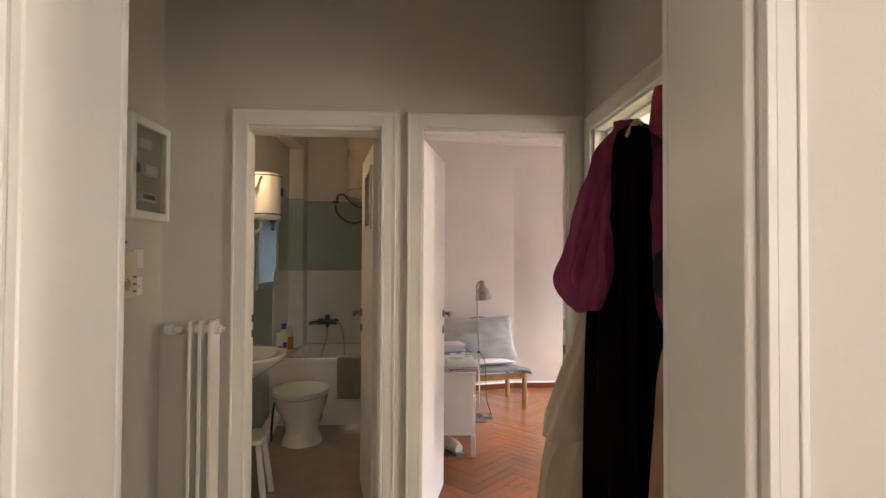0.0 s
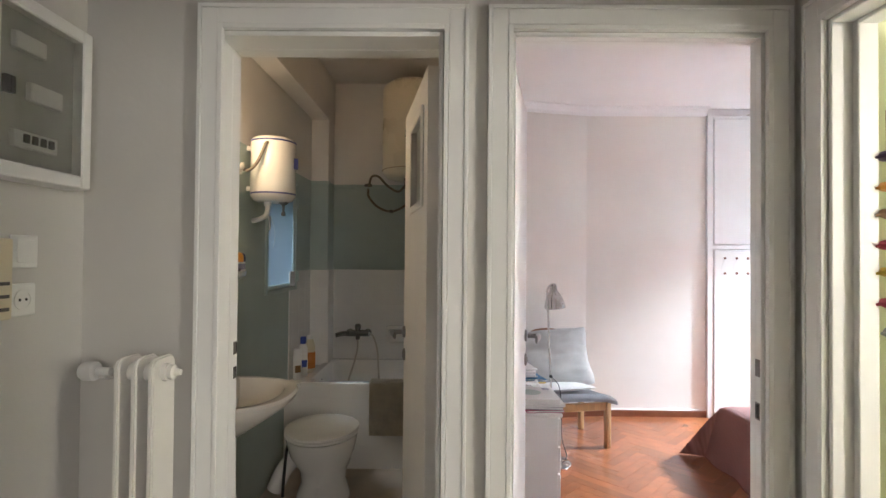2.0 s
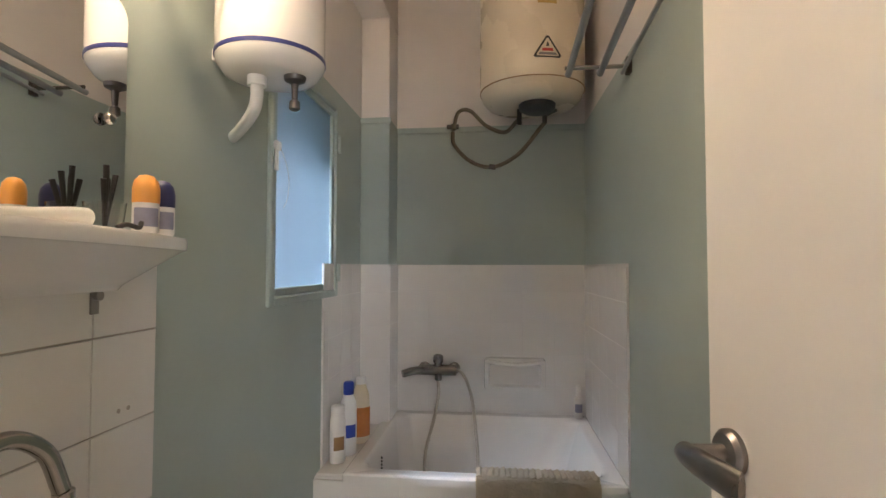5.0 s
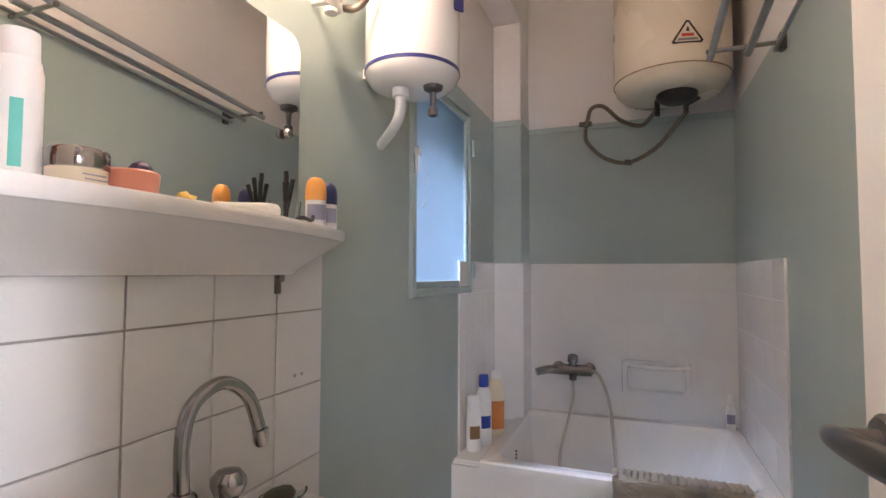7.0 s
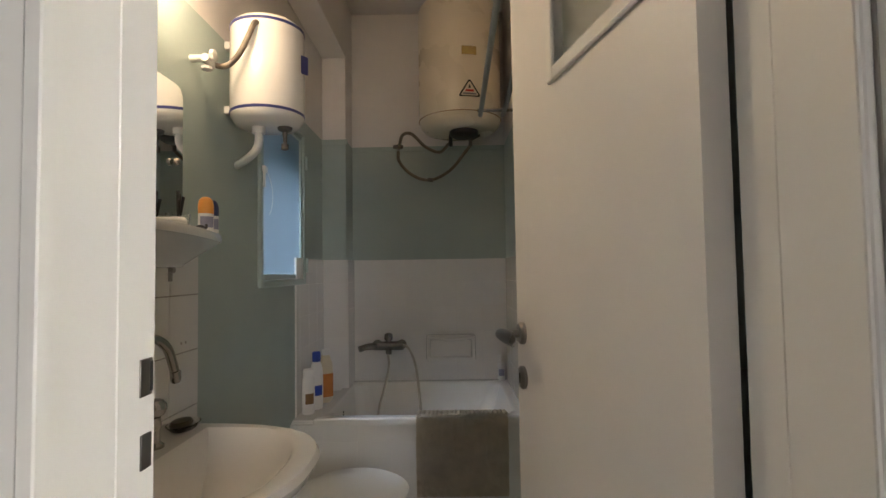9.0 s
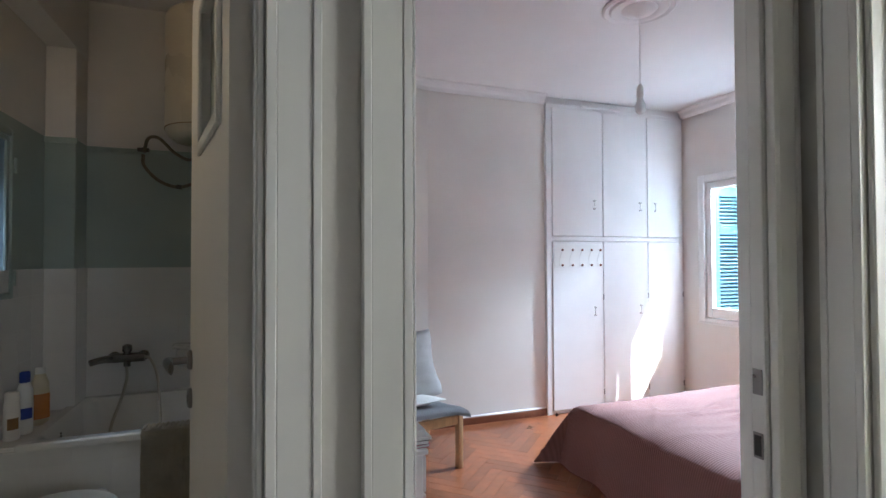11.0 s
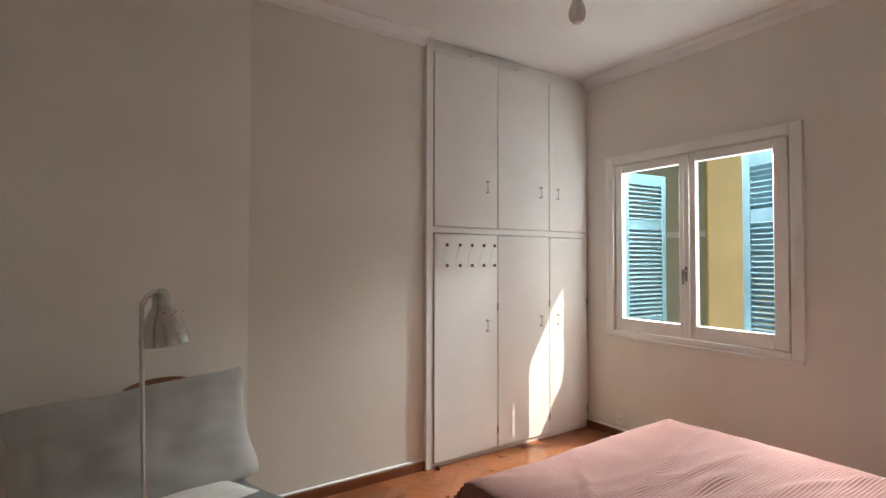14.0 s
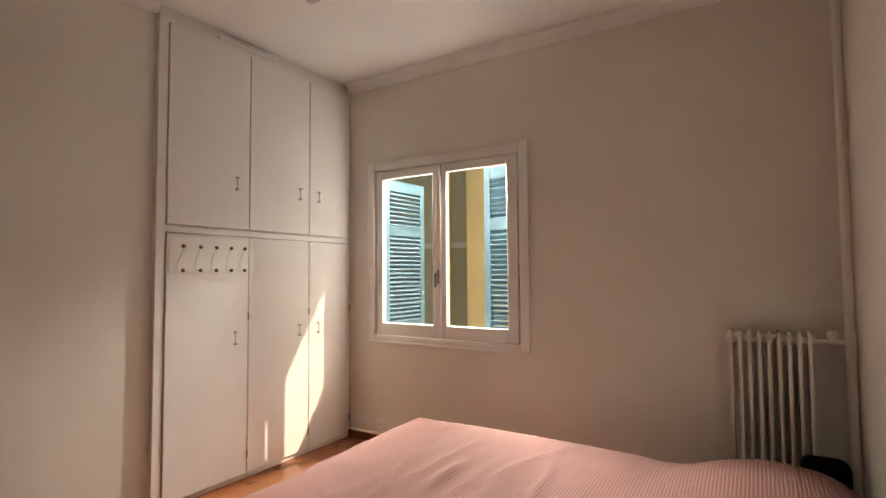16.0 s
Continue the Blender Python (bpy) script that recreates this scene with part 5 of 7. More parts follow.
for x in (-0.335, 0.30):
    boxes("leg", BEECH, chair, [(x, x + 0.035, -0.19, -0.14, 0, 0.362)], bevel=0.006, segments=2)
    boxes("leg", BEECH, chair, [(x, x + 0.035, 0.24, 0.29, 0, 0.36)], bevel=0.006, segments=2)
    boxes("side_rail", BEECH, chair, [(x + 0.004, x + 0.031, -0.14, 0.24, 0.29, 0.34)], bevel=0.005)
boxes("front_rail", BEECH, chair, [(-0.30, 0.30, -0.18, -0.153, 0.285, 0.345)], bevel=0.005)
bm = bmesh.new()
outline = [(-0.15, 0)] + [(0.15 * math.cos(radians(180 - k * 15)), 0.06 * math.sin(radians(180 - k * 15)) ** 0.8 if 0 < k < 12 else 0) for k in range(1, 12)] + [(0.15, 0)]
prism(bm, outline, pose(0.05, 0.405, 0.765, 80, 0, 0), 0.02)
part("head_rest", bm, BROWN_WOOD, chair, "rounded brown wooden back edge")


def cushion(name, label, m, w, h, t, mat, seed, parent_cat="cushion"):
    holder = thing(name, label, parent_cat, m)
    bm = bmesh.new()
    n = 28
    sheets = []
    for side in (1, -1):
        sheet = []
        for i in range(n + 1):
            row = []
            for j in range(n + 1):
                u, v = 2 * i / n - 1, 2 * j / n - 1
                bulge = max((1 - abs(u) ** 2.6) * (1 - abs(v) ** 2.6), 0) ** 0.5
                corner = (abs(u) * abs(v)) ** 6
                pinch = 1 - 0.05 * (1 - abs(u) ** 2) * abs(v) ** 3 - 0.0
                pinch2 = 1 - 0.05 * (1 - abs(v) ** 2) * abs(u) ** 3
                wr = t * 0.09 * noise.noise(Vector((u * 3 + seed, v * 3, side))) + t * 0.05 * abs(noise.noise(Vector((u * 1.4 + v + seed, v * 7, side + 5)))) + 0.005 * noise.noise(Vector((u * 2 + seed, v * 9, side * 2)))
                edge = 0.014 * noise.noise(Vector((u * 2.3 + seed, v * 2.3, 4.0)))
                row.append(bm.verts.new(((u * w / 2) * pinch2 * (1 - 0.025 * corner) + edge, side * (t / 2 * bulge + wr * bulge), v * h / 2 * pinch * (1 - 0.03 * corner) + edge)))
            sheet.append(row)
        sheets.append(sheet)
    for sheet in sheets:
        for i in range(n):
            for j in range(n):
                bm.faces.new((sheet[i][j], sheet[i + 1][j], sheet[i + 1][j + 1], sheet[i][j + 1]))
    bmesh.ops.remove_doubles(bm, verts=bm.verts, dist=0.0015)
    part("cover", bm, mat, holder, smooth=True)
    return holder


cushion("large_cushion", "large grey linen cushion leaning on the easy chair", pose(0.685, 6.13, 0.61, -20, -3, 9), 0.85, 0.475, 0.19, GREY_FABRIC, 3)
cushion("white_cushion", "thin white cushion lying on the chair seat", pose(0.76, 5.95, 0.425, 84, 0, 14), 0.56, 0.30, 0.05, WHITE_FABRIC, 9)

# floor lamp
lampx, lampy = 0.665, 5.53
flamp = thing("floor_lamp", "brushed aluminium floor lamp with a bell shade beside the chair", "floor lamp")
bm = bmesh.new()
lathe(bm, [(0.115, 0), (0.118, 0.012), (0.105, 0.022), (0.03, 0.028), (0.012, 0.04)], pose(lampx, lampy, 0), 36)
part("base", bm, ALUMINIUM, flamp, smooth=True)
bm = bmesh.new()
tube(bm, [(lampx, lampy, 0.03), (0.657, 5.62, 0.6), (0.648, 5.70, 1.13), (0.655, 5.72, 1.20), (0.685, 5.75, 1.228), (0.712, 5.775, 1.205)], 0.0075, seg=12)
part("pole", bm, ALUMINIUM, flamp, smooth=True)
bm = bmesh.new()
lathe(bm, [(0.076, 0.0), (0.079, 0.002), (0.078, 0.008), (0.074, 0.03), (0.062, 0.07), (0.043, 0.105), (0.030, 0.125), (0.027, 0.135), (0.026, 0.165), (0.018, 0.180), (0.004, 0.184), (0.004, 0.180), (0.022, 0.16), (0.027, 0.125), (0.04, 0.10), (0.058, 0.068), (0.071, 0.03), (0.074, 0.002)], pose(0.722, 5.785, 1.056, 4, -6, 0), 36)
shade = part("shade", bm, ALUMINIUM, flamp, "brushed aluminium bell shade", smooth=True)
bm = bmesh.new()
for a in (200, 250, 290, 340):
    r = 0.0455
    rod(bm, (0.730 + r * math.cos(radians(a)), 5.780 + r * math.sin(radians(a)), 1.160), (0.730 + (r + 0.002) * math.cos(radians(a)), 5.780 + (r + 0.002) * math.sin(radians(a)), 1.161), 0.003, seg=8)
part("vent_hole", bm, BLACK_PLASTIC, shade)
bm = bmesh.new()
bmesh.ops.create_uvsphere(bm, u_segments=12, v_segments=8, radius=0.013, matrix=pose(0.658, 5.61, 0.585))
part("switch_knob", bm, BLACK_PLASTIC, flamp, "black cord knob", smooth=True)
bm = bmesh.new()
tube(bm, [(0.662, 5.605, 0.585), (lampx + 0.035, lampy + 0.0, 0.53), (lampx + 0.045, lampy - 0.02, 0.38), (lampx + 0.055, lampy + 0.0, 0.18), (lampx + 0.10, lampy + 0.06, 0.02), (lampx + 0.02, lampy + 0.16, 0.006)], 0.003, seg=6)
part("cord", bm, BLACK_PLASTIC, flamp, smooth=True)

# ---- bathroom ----
# frosted casement in the west wall
window = tagged(new("window_bathroom"), "small green framed window with frosted glass, pull cord hanging", "window", kind="structure")
boxes("window_frame", BATH_GREEN, window, [(BX0, BX0 + 0.016, 5.018, 5.046, 1.186, 1.958), (BX0, BX0 + 0.016, 5.604, 5.632, 1.186, 1.958), (BX0, BX0 + 0.016, 5.046, 5.604, 1.186, 1.214), (BX0, BX0 + 0.016, 5.046, 5.604, 1.930, 1.958)], bevel=0.004)
boxes("sash", BATH_GREEN, window, [(BX0 - 0.022, BX0 + 0.006, 5.047, 5.072, 1.216, 1.929), (BX0 - 0.022, BX0 + 0.006, 5.580, 5.603, 1.216, 1.929), (BX0 - 0.022, BX0 + 0.006, 5.072, 5.580, 1.216, 1.24), (BX0 - 0.022, BX0 + 0.006, 5.072, 5.580, 1.905, 1.929)], bevel=0.003)
pane = boxes("pane", FROSTED, window, [(BX0 - 0.010, BX0 - 0.005, 5.072, 5.580, 1.24, 1.905)], "frosted glass pane")
pane.visible_shadow = False
for z in (1.28, 1.80):
    bm = bmesh.new()
    rod(bm, (BX0 + 0.02, 5.628, z - 0.035), (BX0 + 0.02, 5.628, z + 0.035), 0.007)
    part("hinge", bm, BATH_GREEN, window, smooth=True)
bm = bmesh.new()
box(bm, BX0 + 0.016, BX0 + 0.030, 5.022, 5.052, 1.640, 1.665, 0.003)
rod(bm, (BX0 + 0.024, 5.03, 1.58), (BX0 + 0.024, 5.03, 1.655), 0.006)
part("latch", bm, WHITE_PLASTIC, window, "white window latch", smooth=True)
bm = bmesh.new()
tube(bm, [(BX0 + 0.03, 5.04, 1.65), (BX0 + 0.035, 5.075, 1.60), (BX0 + 0.036, 5.09, 1.55), (BX0 + 0.034, 5.08, 1.50), (BX0 + 0.03, 5.065, 1.475)], 0.0014, seg=6)
part("pull_cord", bm, WHITE_PLASTIC, window, smooth=True)
# walls added outside to keep most skylight off the frosted pane
structure("shaft_dimming_wall", CONCRETE, [(-2.35, -2.25, 4.3, 6.9, -9, 8.5), (-2.25, -1.40, 4.3, 4.4, -9, 8.5), (-2.25, -1.40, 6.8, 6.9, -9, 8.5), (-1.405, -1.40, 4.4, 6.8, 3.0, 8.5)], "rough pale shaft walls added outside to dim the frosted window", "wall")

# tiles
TP, GAP = 0.157, 0.0008


def tile_mesh(w, h, gap, thick=0.006):
    bm = bmesh.new()
    box(bm, gap / 2, w - gap / 2, 0, thick, gap / 2, h - gap / 2)
    top = [v for v in bm.verts if v.co.y > thick / 2]
    for v in top:
        v.co.x += 0.0007 if v.co.x < w / 2 else -0.0007
        v.co.z += 0.0007 if v.co.z < h / 2 else -0.0007
    return finish("tile", bm, TILE_WHITE)


TILE_CACHE = {}


def tile_field(name, label, m, width, height, grout, gap, x_start=0.0, z_start=0.0, pitch=TP, tilt=0.0015):
    """A tiled patch; local x along the wall, z up, y out. x_start and z_start shift the joints."""
    holder = tagged(new(name), label, "wall tiles", kind="structure")
    holder.matrix_world = m
    boxes("grout", grout, holder, [(0, width, -0.001, 0.0045 if grout is GROUT else 0.0072, 0, height)])
    x = x_start - pitch if x_start > 0 else 0.0
    while x < width - 0.004:
        x0, x1 = max(x, 0), min(x + pitch, width)
        z = z_start - pitch if z_start > 0 else 0.0
        while z < height - 0.004:
            z0, z1 = max(z, 0), min(z + pitch, height)
            if x1 - x0 > 0.012 and z1 - z0 > 0.012:
                key = (round(x1 - x0, 3), round(z1 - z0, 3), gap)
                if key not in TILE_CACHE:
                    TILE_CACHE[key] = tile_mesh(x1 - x0, z1 - z0, gap)
                o = new("tile", TILE_CACHE[key])
                o.parent, o.location = holder, (x0, 0.002, z0)
                o.rotation_euler = (random.uniform(-tilt, tilt), 0, random.uniform(-tilt, tilt))
            z += pitch
        x += pitch
    return holder


# the wall faces +x at the basin: local x runs towards -y
tile_field("tiles_basin", "square white glazed tiles with grey joints behind the basin", pose(BX0, 4.548, 0.0, 0, 0, -90), 0.94, 1.338, GROUT, 0.0022, x_start=0.153, z_start=0.0865, tilt=0.004)
TUB_Z, TUB_Y = 0.575, 5.42
tile_field("tiles_tub_back", "square white glazed tiles over the bathtub", pose(BX1, BY1, TUB_Z - 0.02, 0, 0, 180), BX1 - CX1, TILE_TOP - TUB_Z + 0.02, GROUT_PALE, GAP)
tile_field("tiles_tub_east", "square white glazed tiles beside the bathtub", pose(BX1, 5.405, TUB_Z - 0.02, 0, 0, 90), 0.808, TILE_TOP - TUB_Z + 0.02, GROUT_PALE, GAP)
tile_field("tiles_tub_west", "square white glazed tiles beside the bathtub", pose(BX0, CY0, TUB_Z - 0.02, 0, 0, -90), CY0 - 5.49, TILE_TOP - TUB_Z + 0.02, GROUT_PALE, GAP)
tile_field("tiles_column", "white glazed tiles on the pipe column", pose(CX1 + 0.003, CY0, TUB_Z - 0.02, 0, 0, 180), CX1 + 0.003 - BX0 - 0.007, TILE_TOP - TUB_Z + 0.02, GROUT_PALE, GAP)
tile_field("tiles_column_side", "white glazed tiles on the side of the pipe column", pose(CX1, CY0, TUB_Z - 0.02, 0, 0, 90) @ pose(0, 0, 0, 0, 0, 180) @ pose(-(BY1 - CY0) + 0.007, 0, 0), BY1 - CY0 - 0.007, TILE_TOP - TUB_Z + 0.02, GROUT_PALE, GAP)
tile_field("tiles_tub_front", "square white glazed tiles on the bathtub front", pose(BX1, TUB_Y, 0.0, 0, 0, 180), 1.093, TUB_Z - 0.03, GROUT_PALE, 0.0018)
structure("trim_tub_plinth", CONCRETE, [(BX0 + 0.001, BX1 - 0.001, TUB_Y, 5.46, 0, TUB_Z - 0.03), (BX0 + 0.002, -1.075, 5.46, CY0 - 0.005, 0, TUB_Z - 0.03)], "masonry front of the built-in bathtub", "plinth")
tile_field("tiles_tub_ledge", "white tiles on the ledge beside the bathtub", pose(BX0 + 0.112, TUB_Y + 0.006, TUB_Z - 0.029, 90, 0, 180), 0.11, 0.02, GROUT_PALE, GAP)
structure("trim_tub_ledge", CERAMIC, [(BX0 + 0.006, -1.072, TUB_Y + 0.01, CY0 - 0.003, TUB_Z - 0.03, TUB_Z - 0.012)], "white tiled ledge at the end of the bathtub", "ledge", bevel=0.002)

tub = thing("bathtub", "short white enamelled bathtub built in behind tiles", "bathtub")
bm = bmesh.new()


def rounded(x0, x1, y0, y1, r, z, n=8):
    pts = []
    for cx, cy, a0 in ((x1 - r, y1 - r, 0), (x0 + r, y1 - r, 90), (x0 + r, y0 + r, 180), (x1 - r, y0 + r, 270)):
        for k in range(n):
            a = radians(a0 + 90 * k / (n - 1))
            pts.append((cx + r * math.cos(a), cy + r * math.sin(a), z))
    return pts


def skin(bm, loops, cap=True):
    rings = [[bm.verts.new(p) for p in loop] for loop in loops]
    n = len(rings[0])
    for a, b in zip(rings, rings[1:]):
        for k in range(n):
            bm.faces.new((a[k], a[(k + 1) % n], b[(k + 1) % n], b[k]))
    if cap:
        bm.faces.new(rings[-1])
    return rings


tx0, tx1, ty0, ty1 = -1.072, BX1 - 0.008, TUB_Y - 0.018, BY1 - 0.008
skin(bm, [rounded(tx0, tx1, ty0, ty1, 0.012, TUB_Z - 0.028), rounded(tx0, tx1, ty0, ty1, 0.012, TUB_Z - 0.004), rounded(tx0 + 0.006, tx1 - 0.006, ty0 + 0.006, ty1 - 0.006, 0.012, TUB_Z + 0.002),
          rounded(tx0 + 0.05, tx1 - 0.045, ty0 + 0.055, ty1 - 0.05, 0.07, TUB_Z + 0.001), rounded(tx0 + 0.062, tx1 - 0.06, ty0 + 0.068, ty1 - 0.062, 0.08, TUB_Z - 0.012),
          rounded(tx0 + 0.085, tx1 - 0.12, ty0 + 0.095, ty1 - 0.085, 0.11, TUB_Z - 0.20), rounded(tx0 + 0.12, tx1 - 0.20, ty0 + 0.14, ty1 - 0.13, 0.12, TUB_Z - 0.33), rounded(tx0 + 0.17, tx1 - 0.25, ty0 + 0.2, ty1 - 0.19, 0.10, TUB_Z - 0.35)])
part("basin", bm, CERAMIC, tub, smooth=True)
bm = bmesh.new()
for k in range(4):
    rod(bm, (tx0 + 0.074, ty0 + 0.30, TUB_Z - 0.05 - 0.014 * k), (tx0 + 0.080, ty0 + 0.30, TUB_Z - 0.05 - 0.014 * k), 0.0045, seg=8)
part("overflow", bm, BLACK_PLASTIC, tub, "row of dark overflow holes")

mat_ob = thing("bath_mat", "beige tufted bath mat hung over the bathtub edge", "bath mat")
bm = bmesh.new()
path = [(5.50, TUB_Z + 0.006), (5.44, TUB_Z + 0.016), (5.398, TUB_Z + 0.014), (5.384, TUB_Z - 0.01), (5.388, 0.45), (5.386, 0.32), (5.390, 0.23)]
line = smooth_path([Vector((0, y, z)) for y, z in path], 9)
rows = []
for i, q in enumerate(line):
    rows.append([bm.verts.new((-0.60 + 0.415 * k / 60 + 0.006 * noise.noise(Vector((k * 0.2, i * 0.12, 2))), q.y - 0.006 * noise.noise(Vector((k * 0.4, i * 0.5, 5))) - 0.003 * ((k + i) % 2), q.z + 0.003 * ((k * 7 + i * 3) % 3) * (1 if i < 18 else 0))) for k in range(61)])
for a, b in zip(rows, rows[1:]):
    for k in range(60):
        bm.faces.new((a[k], a[k + 1], b[k + 1], b[k]))
bmesh.ops.solidify(bm, geom=bm.faces[:], thickness=-0.010)
part("tufted_cloth", bm, TOWEL, mat_ob, smooth=True)

OLD_CHROME = material("aged_chrome", (0.26, 0.25, 0.24), 0.22, 1.0, spot=0.25, spot_size=18)
mixer = thing("bath_mixer", "chrome bath mixer with a hanging steel shower hose", "tap")
MX, MZ = -0.815, 0.795
bm = bmesh.new()
rod(bm, (MX - 0.09, 6.155, MZ), (MX + 0.09, 6.155, MZ), 0.027)
for x in (-0.075, 0.075):
    rod(bm, (MX + x, 6.155, MZ), (MX + x, 6.215, MZ), 0.017)
    lathe(bm, [(0.030, 0), (0.030, 0.006), (0.02, 0.014)], pose(MX + x, 6.212, MZ, 90), 18)
rod(bm, (MX, 6.155, MZ - 0.05), (MX, 6.155, MZ + 0.035), 0.018)
lathe(bm, [(0.022, 0.0), (0.026, 0.01), (0.024, 0.035), (0.012, 0.042)], pose(MX, 6.155, MZ + 0.035), 18)
part("body", bm, OLD_CHROME, mixer, smooth=True)
bm = bmesh.new()
tube(bm, [(MX - 0.08, 6.14, MZ), (MX - 0.12, 6.10, MZ + 0.002), (MX - 0.165, 6.075, MZ - 0.008)], lambda t: 0.022 - 0.004 * t, seg=14)
part("spout", bm, OLD_CHROME, mixer, smooth=True)
for pts in ([(MX, 6.145, MZ - 0.05), (MX + 0.004, 6.13, MZ - 0.12), (MX - 0.012, 6.08, MZ - 0.22), (MX - 0.04, 5.98, MZ - 0.36), (MX - 0.02, 5.88, MZ - 0.52)],
            [(MX + 0.085, 6.15, MZ + 0.005), (MX + 0.125, 6.13, MZ - 0.015), (MX + 0.165, 6.09, MZ - 0.10), (MX + 0.19, 6.02, MZ - 0.24), (MX + 0.20, 5.93, MZ - 0.40), (MX + 0.14, 5.86, MZ - 0.53)]):
    bm = bmesh.new()
    tube(bm, pts, 0.0075, seg=10, steps=10)
    part("shower_hose", bm, material("steel_hose", (0.50, 0.46, 0.40), 0.35, 0.85, grain=0.6, grain_size=220), mixer, "ribbed steel shower hose", smooth=True)

dish = thing("soap_niche", "white ceramic soap niche set into the tiles", "soap dish")
sx0, sx1, sz0, sz1 = -0.59, -0.285, 0.685, 0.855
bm = bmesh.new()
skin(bm, [[(x, BY1 - 0.004, z) for x, z, _ in rounded(sx0, sx1, sz0, sz1, 0.02, 0)], [(x, BY1 - 0.034, z) for x, z, _ in rounded(sx0 + 0.004, sx1 - 0.004, sz0 + 0.004, sz1 - 0.004, 0.02, 0)],
          [(x, BY1 - 0.036, z) for x, z, _ in rounded(sx0 + 0.022, sx1 - 0.022, sz0 + 0.025, sz1 - 0.03, 0.015, 0)], [(x, BY1 - 0.009, z) for x, z, _ in rounded(sx0 + 0.030, sx1 - 0.030, sz0 + 0.035, sz1 - 0.038, 0.012, 0)]])
part("rim", bm, CERAMIC, dish, smooth=True)
bm = bmesh.new()
tube(bm, [(sx0 + 0.01, BY1 - 0.038, sz1 - 0.018), ((sx0 + sx1) / 2, BY1 - 0.056, sz1 - 0.030), (sx1 - 0.01, BY1 - 0.038, sz1 - 0.018)], 0.010, seg=12)
part("grip_bar", bm, CERAMIC, dish, smooth=True)


def bottle(name, label, x, y, z, profile, mat, cap=None, cap_mat=None, band=None, band_mat=None, squash=0.6, turn=0):
    holder = thing(name, label, "bottle", pose(x, y, z, 0, 0, turn))
    bm = bmesh.new()
    lathe(bm, profile, Matrix.Diagonal((1, squash, 1, 1)), 22)
    part("body", bm, mat, holder, smooth=True)
    if cap:
        bm = bmesh.new()
        lathe(bm, cap, Matrix.Diagonal((1, max(squash, 0.8), 1, 1)), 18)
        part("cap", bm, cap_mat, holder, smooth=True)
    if band:
        r, z0, z1, w = band
        bm = bmesh.new()
        n = 10
        low = [bm.verts.new(((r + 0.0006) * math.sin(radians(a)), -(r + 0.0006) * squash * math.cos(radians(a)), z0)) for a in [-w + 2 * w * k / n for k in range(n + 1)]]
        high = [bm.verts.new((v.co.x, v.co.y, z1)) for v in low]
        for k in range(n):
            bm.faces.new((low[k], low[k + 1], high[k + 1], high[k]))
        part("label_print", bm, band_mat, holder)
    return holder


LZ = TUB_Z - 0.012
bottle("shampoo_bottle", "white shampoo bottle with a brown oval label", -1.128, 5.535, LZ, [(0.024, 0), (0.030, 0.006), (0.031, 0.10), (0.029, 0.165), (0.026, 0.18)], WHITE_PLASTIC, [(0.026, 0.18), (0.027, 0.184), (0.026, 0.212), (0.02, 0.216)], WHITE_PLASTIC, (0.0312, 0.05, 0.10, 40), SHAMPOO_BROWN, turn=35)
bottle("shampoo_bottle", "white shampoo bottle with a blue cap and label", -1.112, 5.62, LZ, [(0.026, 0), (0.033, 0.006), (0.034, 0.12), (0.032, 0.20), (0.020, 0.235)], WHITE_PLASTIC, [(0.018, 0.235), (0.021, 0.238), (0.021, 0.28), (0.016, 0.286)], BLUE_CAP, (0.0343, 0.07, 0.12, 45), BLUE_CAP, turn=35)
bottle("shower_gel_bottle", "amber shower gel bottle with a pale cap", -1.10, 5.76, LZ, [(0.030, 0), (0.038, 0.006), (0.039, 0.14), (0.036, 0.20), (0.020, 0.245)], CREAM_PLASTIC, [(0.020, 0.245), (0.022, 0.248), (0.020, 0.275)], WHITE_PLASTIC, (0.0395, 0.03, 0.15, 70), AMBER_LIQUID, turn=30)
bottle("small_bottle", "small white bottle with grey print on the bathtub rim", -0.135, 6.165, TUB_Z + 0.002, [(0.016, 0), (0.019, 0.004), (0.019, 0.09), (0.015, 0.10)], WHITE_PLASTIC, [(0.011, 0.10), (0.012, 0.104), (0.010, 0.15), (0.007, 0.153)], WHITE_PLASTIC, (0.0192, 0.03, 0.07, 60), GREY_PRINT, squash=1.0)

# water heaters
heater = thing("small_water_heater", "small white enamelled water heater with navy bands on the wall", "water heater", pose(0, 0, -0.010))
HX, HY, HR = BX0 + 0.157, 4.70, 0.116
bm = bmesh.new()
lathe(bm, [(0.02, 1.722), (0.080, 1.724), (0.098, 1.730), (HR - 0.002, 1.752), (HR, 1.760), (HR, 2.042), (HR - 0.004, 2.052), (0.10, 2.062), (0.02, 2.066)], pose(HX, HY, 0), 48)
part("tank", bm, WHITE_ENAMEL, heater, smooth=True)
for z in (1.760, 2.036):
    bm = bmesh.new()
    lathe(bm, [(HR - 0.002, z), (HR + 0.0015, z + 0.0005), (HR + 0.0015, z + 0.009), (HR - 0.002, z + 0.0095)], pose(HX, HY, 0), 48)
    part("band", bm, NAVY, heater, "navy enamel band", smooth=True)
bm = bmesh.new()
box(bm, HX + 0.045, HX + 0.085, HY - HR * 0.86 - 0.002, HY - HR * 0.86 + 0.004, 1.90, 1.96, 0.002, m=pose(HX, HY, 0) @ pose(0, 0, 0, 0, 0, 52) @ pose(-HX, -HY, 0))
part("badge", bm, NAVY, heater, "dark blue badge")
